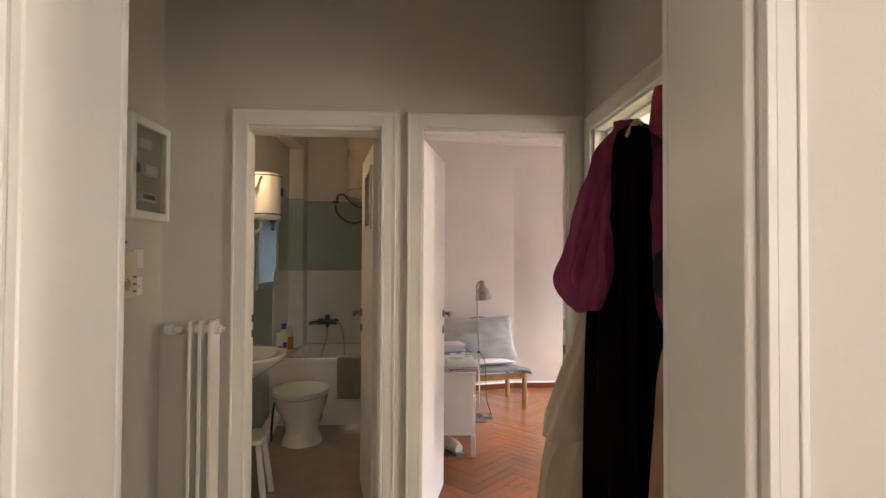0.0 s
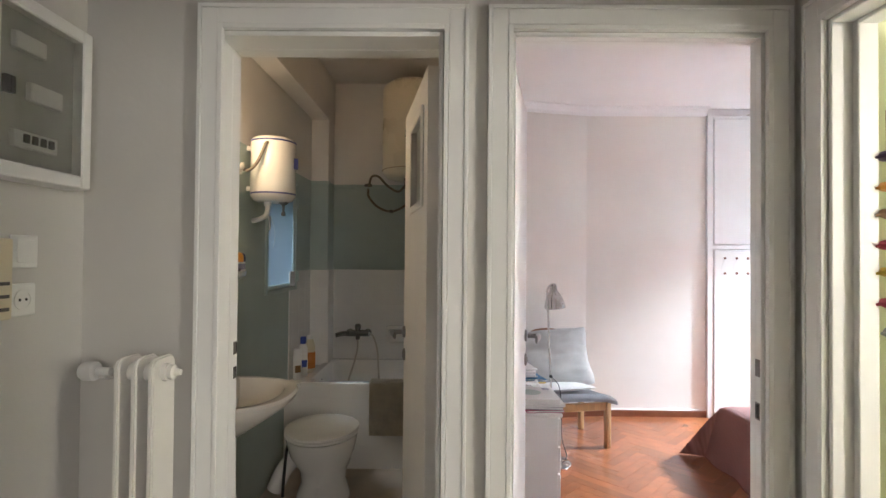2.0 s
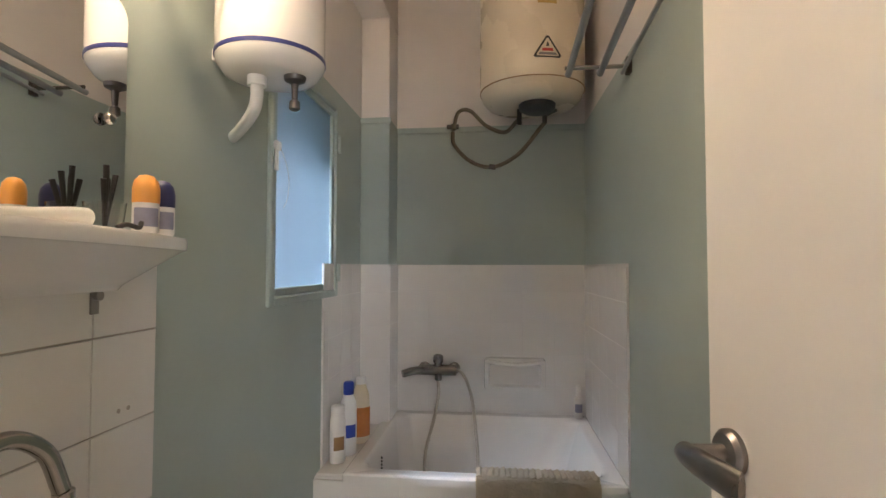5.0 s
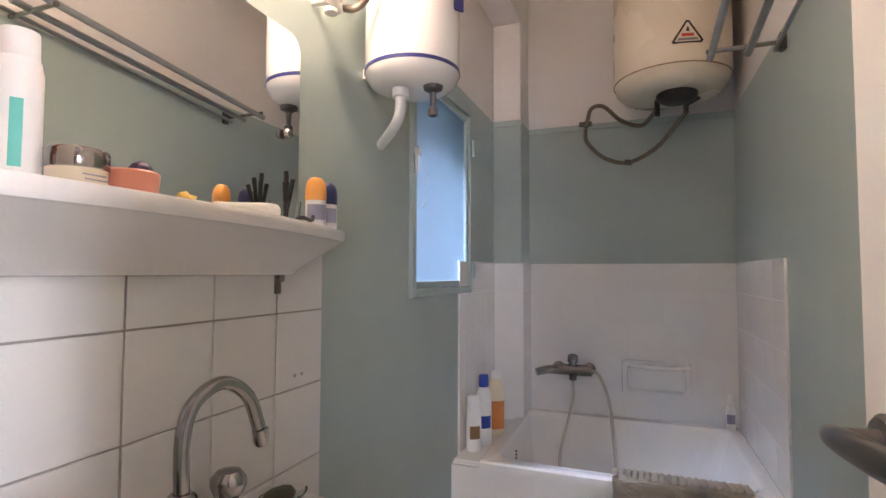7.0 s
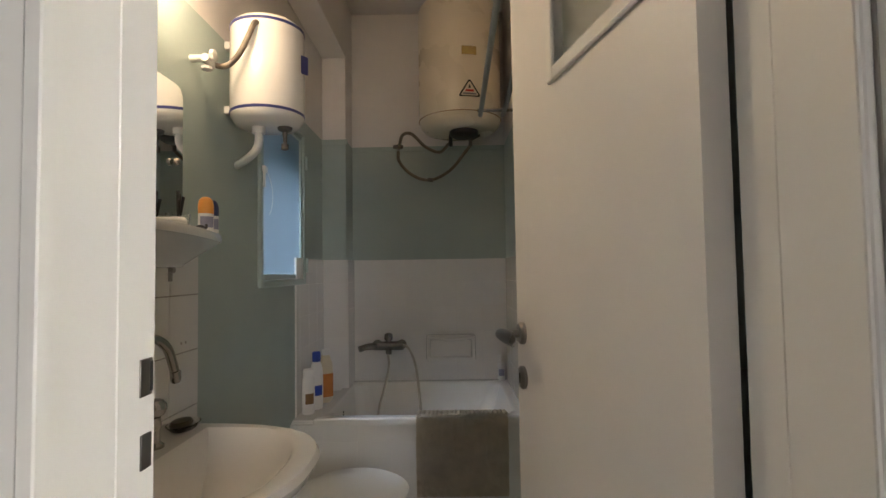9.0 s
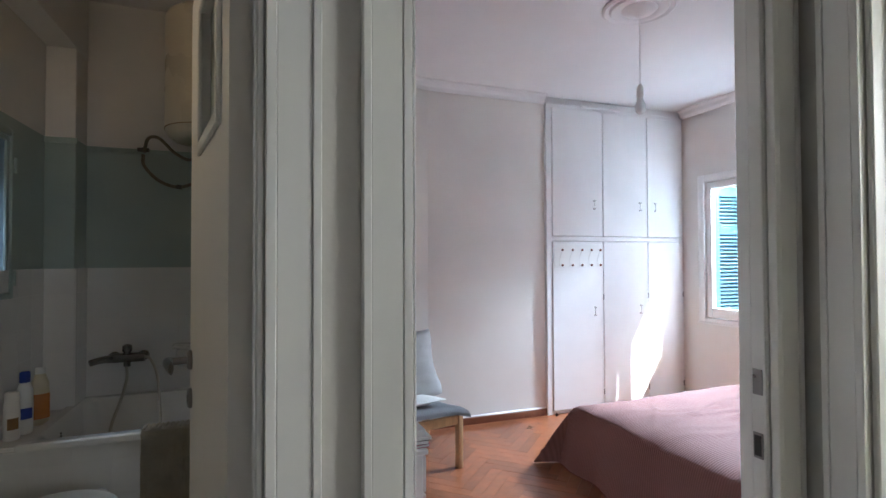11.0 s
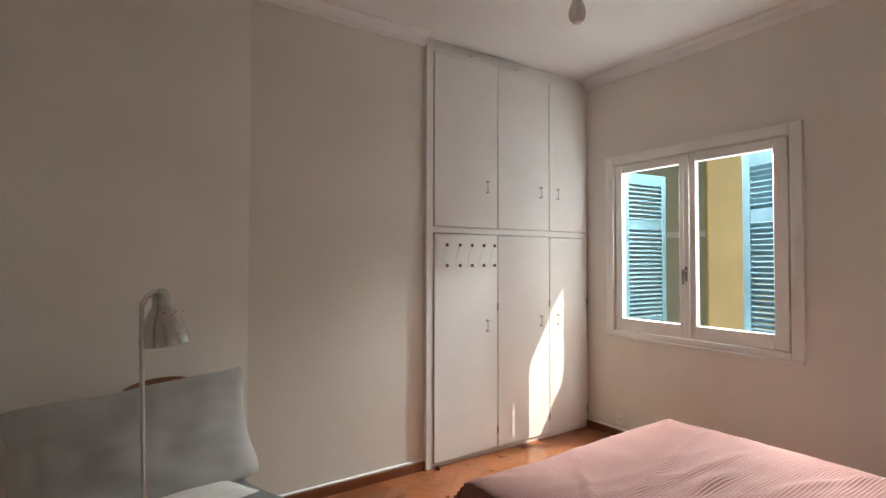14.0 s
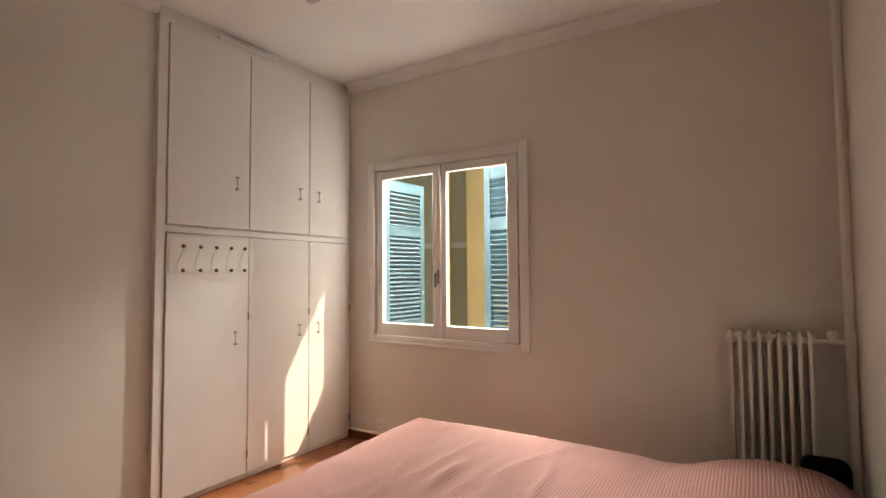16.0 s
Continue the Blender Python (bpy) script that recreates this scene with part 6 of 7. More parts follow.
for z in (1.80, 2.02):
    boxes("bracket", WHITE_ENAMEL, heater, [(BX0, HX - HR + 0.03, HY + 0.03, HY + 0.06, z - 0.012, z + 0.012)])
bm = bmesh.new()
rod(bm, (-1.043, 4.675, 1.702), (-1.043, 4.675, 1.725), 0.020)
part("drain_collar", bm, WHITE_PLASTIC, heater, smooth=True)
bm = bmesh.new()
tube(bm, [(-1.043, 4.675, 1.708), (-1.044, 4.677, 1.675), (-1.062, 4.695, 1.650), (-1.12, 4.76, 1.637), (BX0 + 0.002, 4.825, 1.632)], 0.0135, seg=14)
part("drain_pipe", bm, WHITE_PLASTIC, heater, "white plastic overflow bend", smooth=True)
bm = bmesh.new()
lathe(bm, [(0.024, 1.722), (0.022, 1.713), (0.008, 1.706), (0.006, 1.672), (0.011, 1.668), (0.012, 1.652), (0.006, 1.648)], pose(-0.962, 4.685, 0), 16)
part("drain_screw", bm, DARK_STEEL, heater, smooth=True)
bm = bmesh.new()
tube(bm, [(BX0 + 0.050, 4.535, 1.872), (BX0 + 0.085, 4.55, 1.872), (BX0 + 0.118, 4.556, 1.905), (BX0 + 0.145, 4.564, 1.965), (BX0 + 0.160, 4.576, 2.015), (BX0 + 0.165, 4.592, 2.022)], 0.0085, seg=10)
part("supply_hose", bm, BRAIDED, heater, "braided supply hose", smooth=True)
valve = thing("wall_valve", "white painted stop valve on the bathroom wall", "valve", pose(0, 0.065, -0.055))
bm = bmesh.new()
rod(bm, (BX0, 4.445, 1.925), (BX0 + 0.06, 4.445, 1.925), 0.011)
rod(bm, (BX0 + 0.05, 4.425, 1.92), (BX0 + 0.05, 4.475, 1.915), 0.012)
lathe(bm, [(0.006, 0), (0.018, 0.004), (0.018, 0.014), (0.008, 0.018)], pose(BX0 + 0.06, 4.44, 1.93, 0, 90, 0), 8)
lathe(bm, [(0.006, 0), (0.016, 0.004), (0.016, 0.012), (0.008, 0.016)], pose(BX0 + 0.05, 4.44, 1.885, 0, 0, 0), 8)
part("body", bm, WHITE_ENAMEL, valve, smooth=True)

big = thing("large_water_heater", "large cream enamelled water heater with a worn rim above the bathtub", "water heater", pose(0, 0, -0.02))
GX, GY, GR = -0.365, 5.955, 0.235
bm = bmesh.new()
lathe(bm, [(0.02, 2.055), (0.15, 2.052), (0.20, 2.060), (GR - 0.012, 2.085), (GR - 0.004, 2.112), (GR, 2.118), (GR, 2.74), (GR - 0.01, 2.765), (0.18, 2.80), (0.02, 2.81)], pose(GX, GY, 0), 56)
part("tank", bm, CREAM_ENAMEL, big, smooth=True)
bm = bmesh.new()
lathe(bm, [(GR - 0.004, 2.113), (GR + 0.0012, 2.114), (GR + 0.0012, 2.117), (GR - 0.004, 2.118)], pose(GX, GY, 0), 56)
part("seam", bm, material("rust_seam", (0.30, 0.19, 0.09), 0.7, spot=0.4, spot_size=20), big, "rusty seam line")
bm = bmesh.new()
lathe(bm, [(0.075, 2.056), (0.082, 2.050), (0.080, 2.030), (0.055, 2.015), (0.02, 2.012)], pose(GX + 0.02, GY - 0.04, 0), 28)
part("element_cover", bm, BLACK_PLASTIC, big, "dark heating element cover", smooth=True)
SIGN = pose(GX, GY, 2.225, 0, 0, 12)


def badge_shape(name, outline, out, mat, parent, label=""):
    """A flat plate on the tank's front, standing out mm further for each layer."""
    bm = bmesh.new()
    prism(bm, outline, SIGN @ pose(0, 0.008 - GR - out, 0, 90), 0.008)
    return part(name, bm, mat, parent, label)


badge = badge_shape("badge", [(-0.052, -0.038), (0.052, -0.038), (0.058, -0.03), (0.006, 0.052), (-0.006, 0.052), (-0.058, -0.03)], 0.0005 + 0.0, BLACK_PLASTIC, big, "triangular maker's badge")
badge_shape("badge_field", [(-0.045, -0.032), (0.045, -0.032), (0.047, -0.028), (0.003, 0.043), (-0.003, 0.043), (-0.047, -0.028)], 0.0013, CREAM_ENAMEL, badge)
badge_shape("badge_print", [(-0.024, -0.012), (0.024, -0.012), (0.022, 0.0), (-0.022, 0.0)], 0.0019, RED_PRINT, badge)
badge_shape("badge_print", [(-0.040, -0.028), (0.040, -0.028), (0.034, -0.018), (-0.034, -0.018)], 0.0019, GREY_COVER, badge)
badge_shape("badge_print", [(-0.007, 0.008), (0.007, 0.008), (0.002, 0.026), (-0.002, 0.026)], 0.0019, BLACK_PLASTIC, badge)
badge_shape("rating_plate", [(-0.04, 0.19), (0.04, 0.19), (0.04, 0.235), (-0.04, 0.235)], 0.0005, BRASS, big, "brown rating plate")
for hx in (-0.055, 0.06):
    bm = bmesh.new()
    rod(bm, (GX + hx, GY + 0.03, 1.985), (GX + hx, GY + 0.03, 2.06), 0.011)
    part("nozzle", bm, BLACK_PLASTIC if hx < 0 else DARK_STEEL, big, smooth=True)
bm = bmesh.new()
rod(bm, (GX + 0.06, GY + 0.03, 2.02), (GX + 0.115, GY + 0.02, 2.045), 0.007)
part("safety_lever", bm, DARK_STEEL, big)
TX, TZ = -0.745, 2.015
tee = thing("wall_tee", "brass pipe fitting on the wall edge line", "valve")
bm = bmesh.new()
rod(bm, (TX, 6.215, TZ), (TX, 6.165, TZ), 0.013)
rod(bm, (TX - 0.03, 6.175, TZ), (TX + 0.03, 6.175, TZ), 0.012)
part("body", bm, DARK_STEEL, tee, smooth=True)
for pts in ([(TX + 0.005, 6.17, TZ + 0.01), (TX + 0.03, 6.15, TZ + 0.085), (TX + 0.09, 6.13, TZ + 0.085), (TX + 0.17, 6.12, TZ + 0.005), (TX + 0.26, 6.06, TZ - 0.045), (TX + 0.315, 6.0, TZ - 0.01), (GX - 0.055, GY + 0.03, 1.99)],
            [(TX + 0.0, 6.17, TZ - 0.01), (TX + 0.01, 6.15, TZ - 0.08), (TX + 0.09, 6.14, TZ - 0.165), (TX + 0.20, 6.12, TZ - 0.20), (TX + 0.32, 6.06, TZ - 0.155), (TX + 0.41, 6.0, TZ - 0.06), (GX + 0.06, GY + 0.03, 1.99)]):
    bm = bmesh.new()
    tube(bm, pts, 0.0095, seg=12, steps=9)
    part("braided_hose", bm, BRAIDED, big, "dark braided steel hose", smooth=True)
bm = bmesh.new()
rod(bm, (TX + 0.185, 6.122, TZ - 0.197), (TX + 0.215, 6.117, TZ - 0.202), 0.013)
part("hose_joint", bm, DARK_STEEL, big)

# drying rack on the east wall
rack = thing("drying_rack", "folding metal towel rack on the bathroom wall", "drying rack")
bm = bmesh.new()
rod(bm, (BX1, 5.343, 1.967), (BX1 - 0.215, 5.343, 1.967), 0.007)
part("arm", bm, CHROME, rack, smooth=True)
boxes("bracket", DARK_STEEL, rack, [(BX1 - 0.018, BX1, 5.328, 5.358, 1.94, 1.995)], bevel=0.003)
for x in (BX1 - 0.20, BX1 - 0.095, BX1 - 0.022):
    bm = bmesh.new()
    rod(bm, (x, 5.37, 1.955), (x, 4.45, 2.04), 0.011 if x < BX1 - 0.05 else 0.007)
    part("rail", bm, material("grey_metal_rail", (0.34, 0.36, 0.37), 0.4, 0.5), rack, smooth=True)
bm = bmesh.new()
rod(bm, (BX1, 4.50, 2.03), (BX1 - 0.215, 4.50, 2.03), 0.007)
part("arm", bm, CHROME, rack, smooth=True)

# mirror, shelf and what stands on it
mirror = thing("wall_mirror", "frameless wall mirror with rounded corners over the shelf", "mirror")
bm = bmesh.new()
prism(bm, [(x, z) for x, z, _ in rounded(-4.455, -3.82, 1.36, 1.76, 0.035, 0)], pose(BX0 + 0.0085, 0, 0, 90, 0, -90), 0.005)
part("glass", bm, MIRROR, mirror)
for y in (4.408, 3.87):
    bm = bmesh.new()
    lathe(bm, [(0.010, 0), (0.011, 0.004), (0.008, 0.010), (0.003, 0.012)], pose(BX0 + 0.0135, y, 1.545, 0, 90, 0), 16)
    part("bolt", bm, CHROME, mirror, "round chrome mirror bolt", smooth=True)

shelf = thing("ceramic_shelf", "white ceramic bathroom shelf under the mirror", "shelf")
bm = bmesh.new()
corners = [(0.007, 4.525), (0.07, 4.522), (0.098, 4.50), (0.125, 4.42), (0.155, 4.30), (0.180, 4.16), (0.188, 4.02), (0.184, 3.88), (0.160, 3.77), (0.10, 3.722), (0.007, 3.715)]
plan = [(BX0 + q.x, q.y) for q in smooth_path([Vector((x, y, 0)) for x, y in corners], 5)]


def shelf_loop(inset, z):
    return [(BX0 + 0.007 + (x - BX0 - 0.007) * (1 - inset), 4.12 + (y - 4.12) * (1 - inset * 0.32), z) for x, y in plan]


skin(bm, [shelf_loop(0.10, 1.3445), shelf_loop(0.03, 1.351), shelf_loop(0.012, 1.351), shelf_loop(0.0, 1.348), shelf_loop(0.0, 1.334), shelf_loop(0.012, 1.330), shelf_loop(0.06, 1.328), shelf_loop(0.70, 1.270), shelf_loop(0.74, 1.262), shelf_loop(0.95, 1.260)])
bm.faces.new([v for v in bm.verts][:len(plan)])
part("body", bm, CERAMIC, shelf, smooth=True)
bm = bmesh.new()
rod(bm, (BX0 + 0.005, 4.395, 1.255), (BX0 + 0.02, 4.395, 1.255), 0.008)
box(bm, BX0 + 0.006, BX0 + 0.012, 4.387, 4.403, 1.225, 1.285, 0.001)
part("bracket", bm, NICKEL, shelf, "old metal bracket", smooth=True)

SZ = 1.3515


def roll_on(label, y, x, cap_mat, body):
    return bottle("deodorant", label, x, y, SZ, [(0.016, 0), (0.0185, 0.003), (0.0185, 0.042), (0.018, 0.046)], body, [(0.0185, 0.046), (0.019, 0.048), (0.019, 0.068), (0.0165, 0.080), (0.010, 0.088), (0.003, 0.090)], cap_mat, (0.0187, 0.010, 0.038, 55), GREY_PRINT, squash=0.9, turn=40)


roll_on("roll-on deodorant with an orange cap on the shelf", 4.360, BX0 + 0.120, ORANGE_PLASTIC, WHITE_PLASTIC)
roll_on("roll-on deodorant with a navy cap on the shelf", 4.415, BX0 + 0.108, NAVY_PLASTIC, WHITE_PLASTIC)
cup = thing("brush_cup", "clear plastic cup holding dark make-up brushes", "cup")
bm = bmesh.new()
lathe(bm, [(0.024, 0), (0.030, 0.05), (0.0285, 0.05), (0.0225, 0.003)], pose(BX0 + 0.040, 4.375, SZ), 20)
part("cup", bm, CUP_PLASTIC, cup, smooth=True)
for k, (dx, dy, h) in enumerate(((0.02, -0.03, 0.085), (0.012, -0.012, 0.10), (-0.004, 0.006, 0.11), (0.012, 0.02, 0.095), (-0.012, 0.022, 0.09))):
    bm = bmesh.new()
    rod(bm, (BX0 + 0.040, 4.375, SZ + 0.006), (BX0 + 0.040 + dx * 0.6, 4.375 + dy * 0.6, SZ + h), 0.0025, 0.0045, seg=8)
    part("brush", bm, BLACK_PLASTIC, cup, smooth=True)
tubes = thing("cream_tube", "white squeezed cream tube lying on the shelf", "tube")
bm = bmesh.new()
tube(bm, [(BX0 + 0.125, 4.12, SZ + 0.008), (BX0 + 0.125, 4.17, SZ + 0.010), (BX0 + 0.12, 4.225, SZ + 0.014), (BX0 + 0.115, 4.25, SZ + 0.013)], lambda t: 0.005 + 0.009 * t, seg=14)
part("body", bm, WHITE_PLASTIC, tubes, smooth=True)
clip = thing("hair_clip", "black hair clip lying on the shelf", "hair clip")
bm = bmesh.new()
tube(bm, [(BX0 + 0.13, 4.29, SZ + 0.004), (BX0 + 0.133, 4.305, SZ + 0.009), (BX0 + 0.138, 4.322, SZ + 0.006), (BX0 + 0.136, 4.33, SZ + 0.014)], 0.0035, seg=8)
part("body", bm, BLACK_PLASTIC, clip, smooth=True)
pot = thing("peach_pot", "peach plastic pot with a dark purple lid part on the shelf", "pot")
bm = bmesh.new()
lathe(bm, [(0.026, 0), (0.028, 0.003), (0.030, 0.030), (0.028, 0.032), (0.026, 0.008)], pose(BX0 + 0.115, 4.003, SZ), 28)
part("tub", bm, PEACH_PLASTIC, pot, smooth=True)
bm = bmesh.new()
lathe(bm, [(0.016, 0.010), (0.018, 0.03), (0.010, 0.043), (0.003, 0.047)], pose(BX0 + 0.110, 4.012, SZ, 0, 14, 0), 6)
part("sponge", bm, PURPLE_PLASTIC, pot, "dark purple sponge")
sponge = thing("yellow_sponge", "small yellow sponge lying on the shelf", "sponge")
bm = bmesh.new()
bmesh.ops.create_icosphere(bm, subdivisions=3, radius=0.012, matrix=pose(BX0 + 0.128, 4.066, SZ + 0.006))
for v in bm.verts:
    v.co += Vector((1, 1, 0.3)) * 0.005 * noise.noise(v.co * 120)
part("body", bm, YELLOW_COVER, sponge)
jar = thing("cream_jar", "white cream jar with a silver screw lid", "jar")
bm = bmesh.new()
lathe(bm, [(0.026, 0), (0.0285, 0.003), (0.0285, 0.024), (0.026, 0.026)], pose(BX0 + 0.105, 3.948, SZ), 32)
part("body", bm, CREAM_PLASTIC, jar, smooth=True)
bm = bmesh.new()
lathe(bm, [(0.029, 0.024), (0.030, 0.026), (0.030, 0.043), (0.028, 0.046), (0.01, 0.0465)], pose(BX0 + 0.105, 3.948, SZ), 32)
part("lid", bm, CHROME, jar, "silver screw lid", smooth=True)
boxes("print_bar", GREY_PRINT, jar, [(BX0 + 0.1333, BX0 + 0.1343, 3.935, 3.960, SZ + 0.016, SZ + 0.0175), (BX0 + 0.1333, BX0 + 0.1343, 3.938, 3.962, SZ + 0.011, SZ + 0.0125)])
bottle("lotion_bottle", "tall white lotion bottle with a teal stripe", BX0 + 0.070, 3.908, SZ, [(0.019, 0), (0.022, 0.004), (0.022, 0.12), (0.019, 0.135)], WHITE_PLASTIC, [(0.017, 0.135), (0.018, 0.138), (0.017, 0.165)], WHITE_PLASTIC, (0.0222, 0.02, 0.09, 14), TEAL_PRINT, squash=0.9, turn=60)
bottle("sun_oil_bottle", "amber sun oil bottle with an orange cap", BX0 + 0.065, 3.862, SZ, [(0.021, 0), (0.023, 0.004), (0.023, 0.105), (0.017, 0.115)], AMBER_GLASS, [(0.017, 0.115), (0.019, 0.118), (0.018, 0.155), (0.012, 0.16)], ORANGE_PLASTIC, (0.0233, 0.01, 0.05, 40), WHITE_PLASTIC, squash=0.8, turn=60)
bottle("sun_oil_bottle", "amber sun oil bottle with an orange cap", BX0 + 0.06, 3.815, SZ, [(0.021, 0), (0.023, 0.004), (0.023, 0.095), (0.017, 0.105)], AMBER_GLASS, [(0.017, 0.105), (0.019, 0.108), (0.018, 0.140), (0.012, 0.145)], ORANGE_PLASTIC, squash=0.8, turn=60)

# the light over the mirror
light = thing("bathroom_wall_light", "lit warm globe lamp on the wall above the mirror", "wall lamp")
bm = bmesh.new()
lathe(bm, [(0.035, 0), (0.035, 0.015), (0.022, 0.02), (0.022, 0.03)], pose(BX0 - 0.004, 4.31, 2.055, 0, 90, 0), 20)
part("holder", bm, WHITE_PLASTIC, light, smooth=True)
bm = bmesh.new()
lathe(bm, [(0.018, 0.028), (0.024, 0.036), (0.030, 0.055), (0.026, 0.076), (0.012, 0.086), (0.002, 0.088)], pose(BX0 - 0.004, 4.31, 2.055, 0, 90, 0), 20)
part("bulb", bm, BULB_GLOW, light, "glowing warm bulb", smooth=True)

# basin with tap
basin = thing("wash_basin", "white ceramic wash basin on the tiled wall", "wash basin", pose(0, 0, 0.04))
cx, cy = BX0 + 0.008, 4.10


def basin_loop(fx, fy, z, back=0.0, cx0=cx):
    fx, fy = fx * 1.085, fy * 0.89
    pts = []
    for k in range(40):
        a = -math.pi / 2 + math.pi * k / 39
        pts.append((cx0 + back + (fx - back) * max(math.cos(a), 0) ** 0.62, cy + fy * (1 if math.sin(a) > 0 else -1) * abs(math.sin(a)) ** 0.8, z))
    return pts


bm = bmesh.new()
skin(bm, [basin_loop(0.10, 0.10, 0.60), basin_loop(0.24, 0.18, 0.66), basin_loop(0.36, 0.27, 0.745), basin_loop(0.412, 0.312, 0.79), basin_loop(0.420, 0.320, 0.81), basin_loop(0.413, 0.313, 0.822),
          basin_loop(0.375, 0.275, 0.822, 0.125), basin_loop(0.362, 0.262, 0.812, 0.135), basin_loop(0.33, 0.22, 0.745, 0.15), basin_loop(0.26, 0.13, 0.69, 0.17), basin_loop(0.22, 0.04, 0.682, 0.19)])
part("bowl", bm, CERAMIC, basin, smooth=True)
bm = bmesh.new()
rod(bm, (cx + 0.20, cy, 0.40), (cx + 0.20, cy, 0.66), 0.018)
tube(bm, [(cx + 0.20, cy, 0.42), (cx + 0.20, cy, 0.36), (cx + 0.12, cy, 0.34), (cx + 0.02, cy, 0.36)], 0.018)
part("trap", bm, WHITE_PLASTIC, basin, smooth=True)
bm = bmesh.new()
rod(bm, (cx + 0.10, cy - 0.01, 0.822), (cx + 0.10, cy - 0.01, 0.832), 0.008)
part("plug_hook", bm, BRASS, basin)
tap = thing("basin_tap", "old chrome two-handle basin tap with a swan neck", "tap", pose(0, -0.022, 0.04))
ax = BX0 + 0.085
bm = bmesh.new()
tube(bm, [(ax, 4.135, 0.925), (ax, 4.135, 1.0), (ax + 0.004, 4.150, 1.045), (ax + 0.012, 4.192, 1.064), (ax + 0.022, 4.232, 1.038), (ax + 0.028, 4.252, 0.985)], 0.0105, seg=16, steps=10)
lathe(bm, [(0.0085, -0.026), (0.0115, -0.020), (0.0125, 0.0), (0.010, 0.002)], pose(ax + 0.029, 4.2535, 0.982, 8, 0, 0), 16)
part("swan_neck", bm, CHROME, tap, smooth=True)
bm = bmesh.new()
lathe(bm, [(0.017, 0.895), (0.020, 0.90), (0.020, 0.92), (0.015, 0.926)], pose(ax, 4.135, 0), 8)
tube(bm, [(ax, 4.135, 0.91), (ax, 4.135, 0.885), (ax, 4.165, 0.868), (ax, 4.215, 0.862)], 0.0115, seg=12)
tube(bm, [(ax, 4.135, 0.90), (ax, 4.118, 0.88), (ax, 4.06, 0.862)], 0.0115, seg=12)
for y in (4.22, 4.055):
    lathe(bm, [(0.022, 0.822), (0.022, 0.828), (0.014, 0.834), (0.0135, 0.862), (0.016, 0.868), (0.015, 0.888)], pose(ax, y, 0), 18)
part("body", bm, CHROME, tap, smooth=True)
for y in (4.22, 4.055):
    bm = bmesh.new()
    lathe(bm, [(0.012, 0.888), (0.022, 0.893), (0.027, 0.905), (0.026, 0.916), (0.018, 0.926), (0.004, 0.929)], pose(ax, y, 0), 10)
    part("handle", bm, CHROME, tap, "faceted chrome handle", smooth=True)
soapdish = thing("soap_dish", "glass soap dish with a piece of dark soap on the basin", "soap dish", pose(0, 0, 0.04))
bm = bmesh.new()
lathe(bm, [(0.02, 0), (0.035, 0.003), (0.047, 0.016), (0.044, 0.016), (0.033, 0.007), (0.002, 0.006)], pose(BX0 + 0.085, 4.325, 0.823) @ Matrix.Diagonal((0.75, 1.15, 1, 1)), 26)
part("dish", bm, CUP_PLASTIC, soapdish, smooth=True)
bm = bmesh.new()
lathe(bm, [(0.008, 0.008), (0.028, 0.010), (0.032, 0.018), (0.026, 0.026), (0.006, 0.029)], pose(BX0 + 0.085, 4.315, 0.823) @ Matrix.Diagonal((0.75, 1.15, 1, 1)), 20)
part("soap", bm, SOAP, soapdish, smooth=True)
holes = thing("drill_holes", "two old plugged drill holes in the tiles", "drill hole")
for y in (4.455, 4.478):
    bm = bmesh.new()
    rod(bm, (BX0 + 0.0075, y, 1.055), (BX0 + 0.0090, y, 1.055), 0.004, seg=10)
    part("hole", bm, GROUT, holes)

# toilet and step stool
toilet = thing("toilet", "white ceramic toilet with a closed lid", "toilet")
ox, oy = -0.815, 5.00


def oval(rx, ry, z, dy=0.0, n=40):
    return [(ox + rx * math.cos(2 * math.pi * k / n), oy + dy + ry * math.sin(2 * math.pi * k / n) * (1.0 if math.sin(2 * math.pi * k / n) < 0 else 0.85), z) for k in range(n)]


bm = bmesh.new()
skin(bm, [oval(0.158, 0.17, 0.0, 0.04), oval(0.152, 0.165, 0.03, 0.04), oval(0.128, 0.15, 0.10, 0.05), oval(0.140, 0.17, 0.18, 0.04), oval(0.185, 0.225, 0.28, 0.01), oval(0.203, 0.245, 0.365), oval(0.206, 0.25, 0.385), oval(0.18, 0.215, 0.39)])
part("bowl", bm, CERAMIC, toilet, smooth=True)
bm = bmesh.new()
skin(bm, [oval(0.197, 0.24, 0.392), oval(0.211, 0.255, 0.394), oval(0.213, 0.257, 0.402), oval(0.207, 0.25, 0.408), oval(0.165, 0.205, 0.409)])
part("seat_ring", bm, WHITE_PLASTIC, toilet, smooth=True)
bm = bmesh.new()
skin(bm, [oval(0.203, 0.245, 0.412), oval(0.213, 0.257, 0.414), oval(0.213, 0.257, 0.424), oval(0.197, 0.242, 0.432), oval(0.10, 0.14, 0.436), oval(0.02, 0.03, 0.437)])
part("lid", bm, WHITE_PLASTIC, toilet, "closed white lid", smooth=True)
bm = bmesh.new()
box(bm, ox - 0.10, ox + 0.10, oy + 0.17, 5.40, 0.05, 0.36, 0.03, segments=3)
part("outlet_block", bm, CERAMIC, toilet, smooth=True)
bm = bmesh.new()
tube(bm, [(ox - 0.09, oy + 0.10, 0.20), (ox - 0.17, oy + 0.08, 0.21), (ox - 0.24, oy + 0.06, 0.14), (ox - 0.30, oy + 0.06, 0.02)], 0.05, seg=16)
part("waste_pipe", bm, CERAMIC, toilet, smooth=True)
bm = bmesh.new()
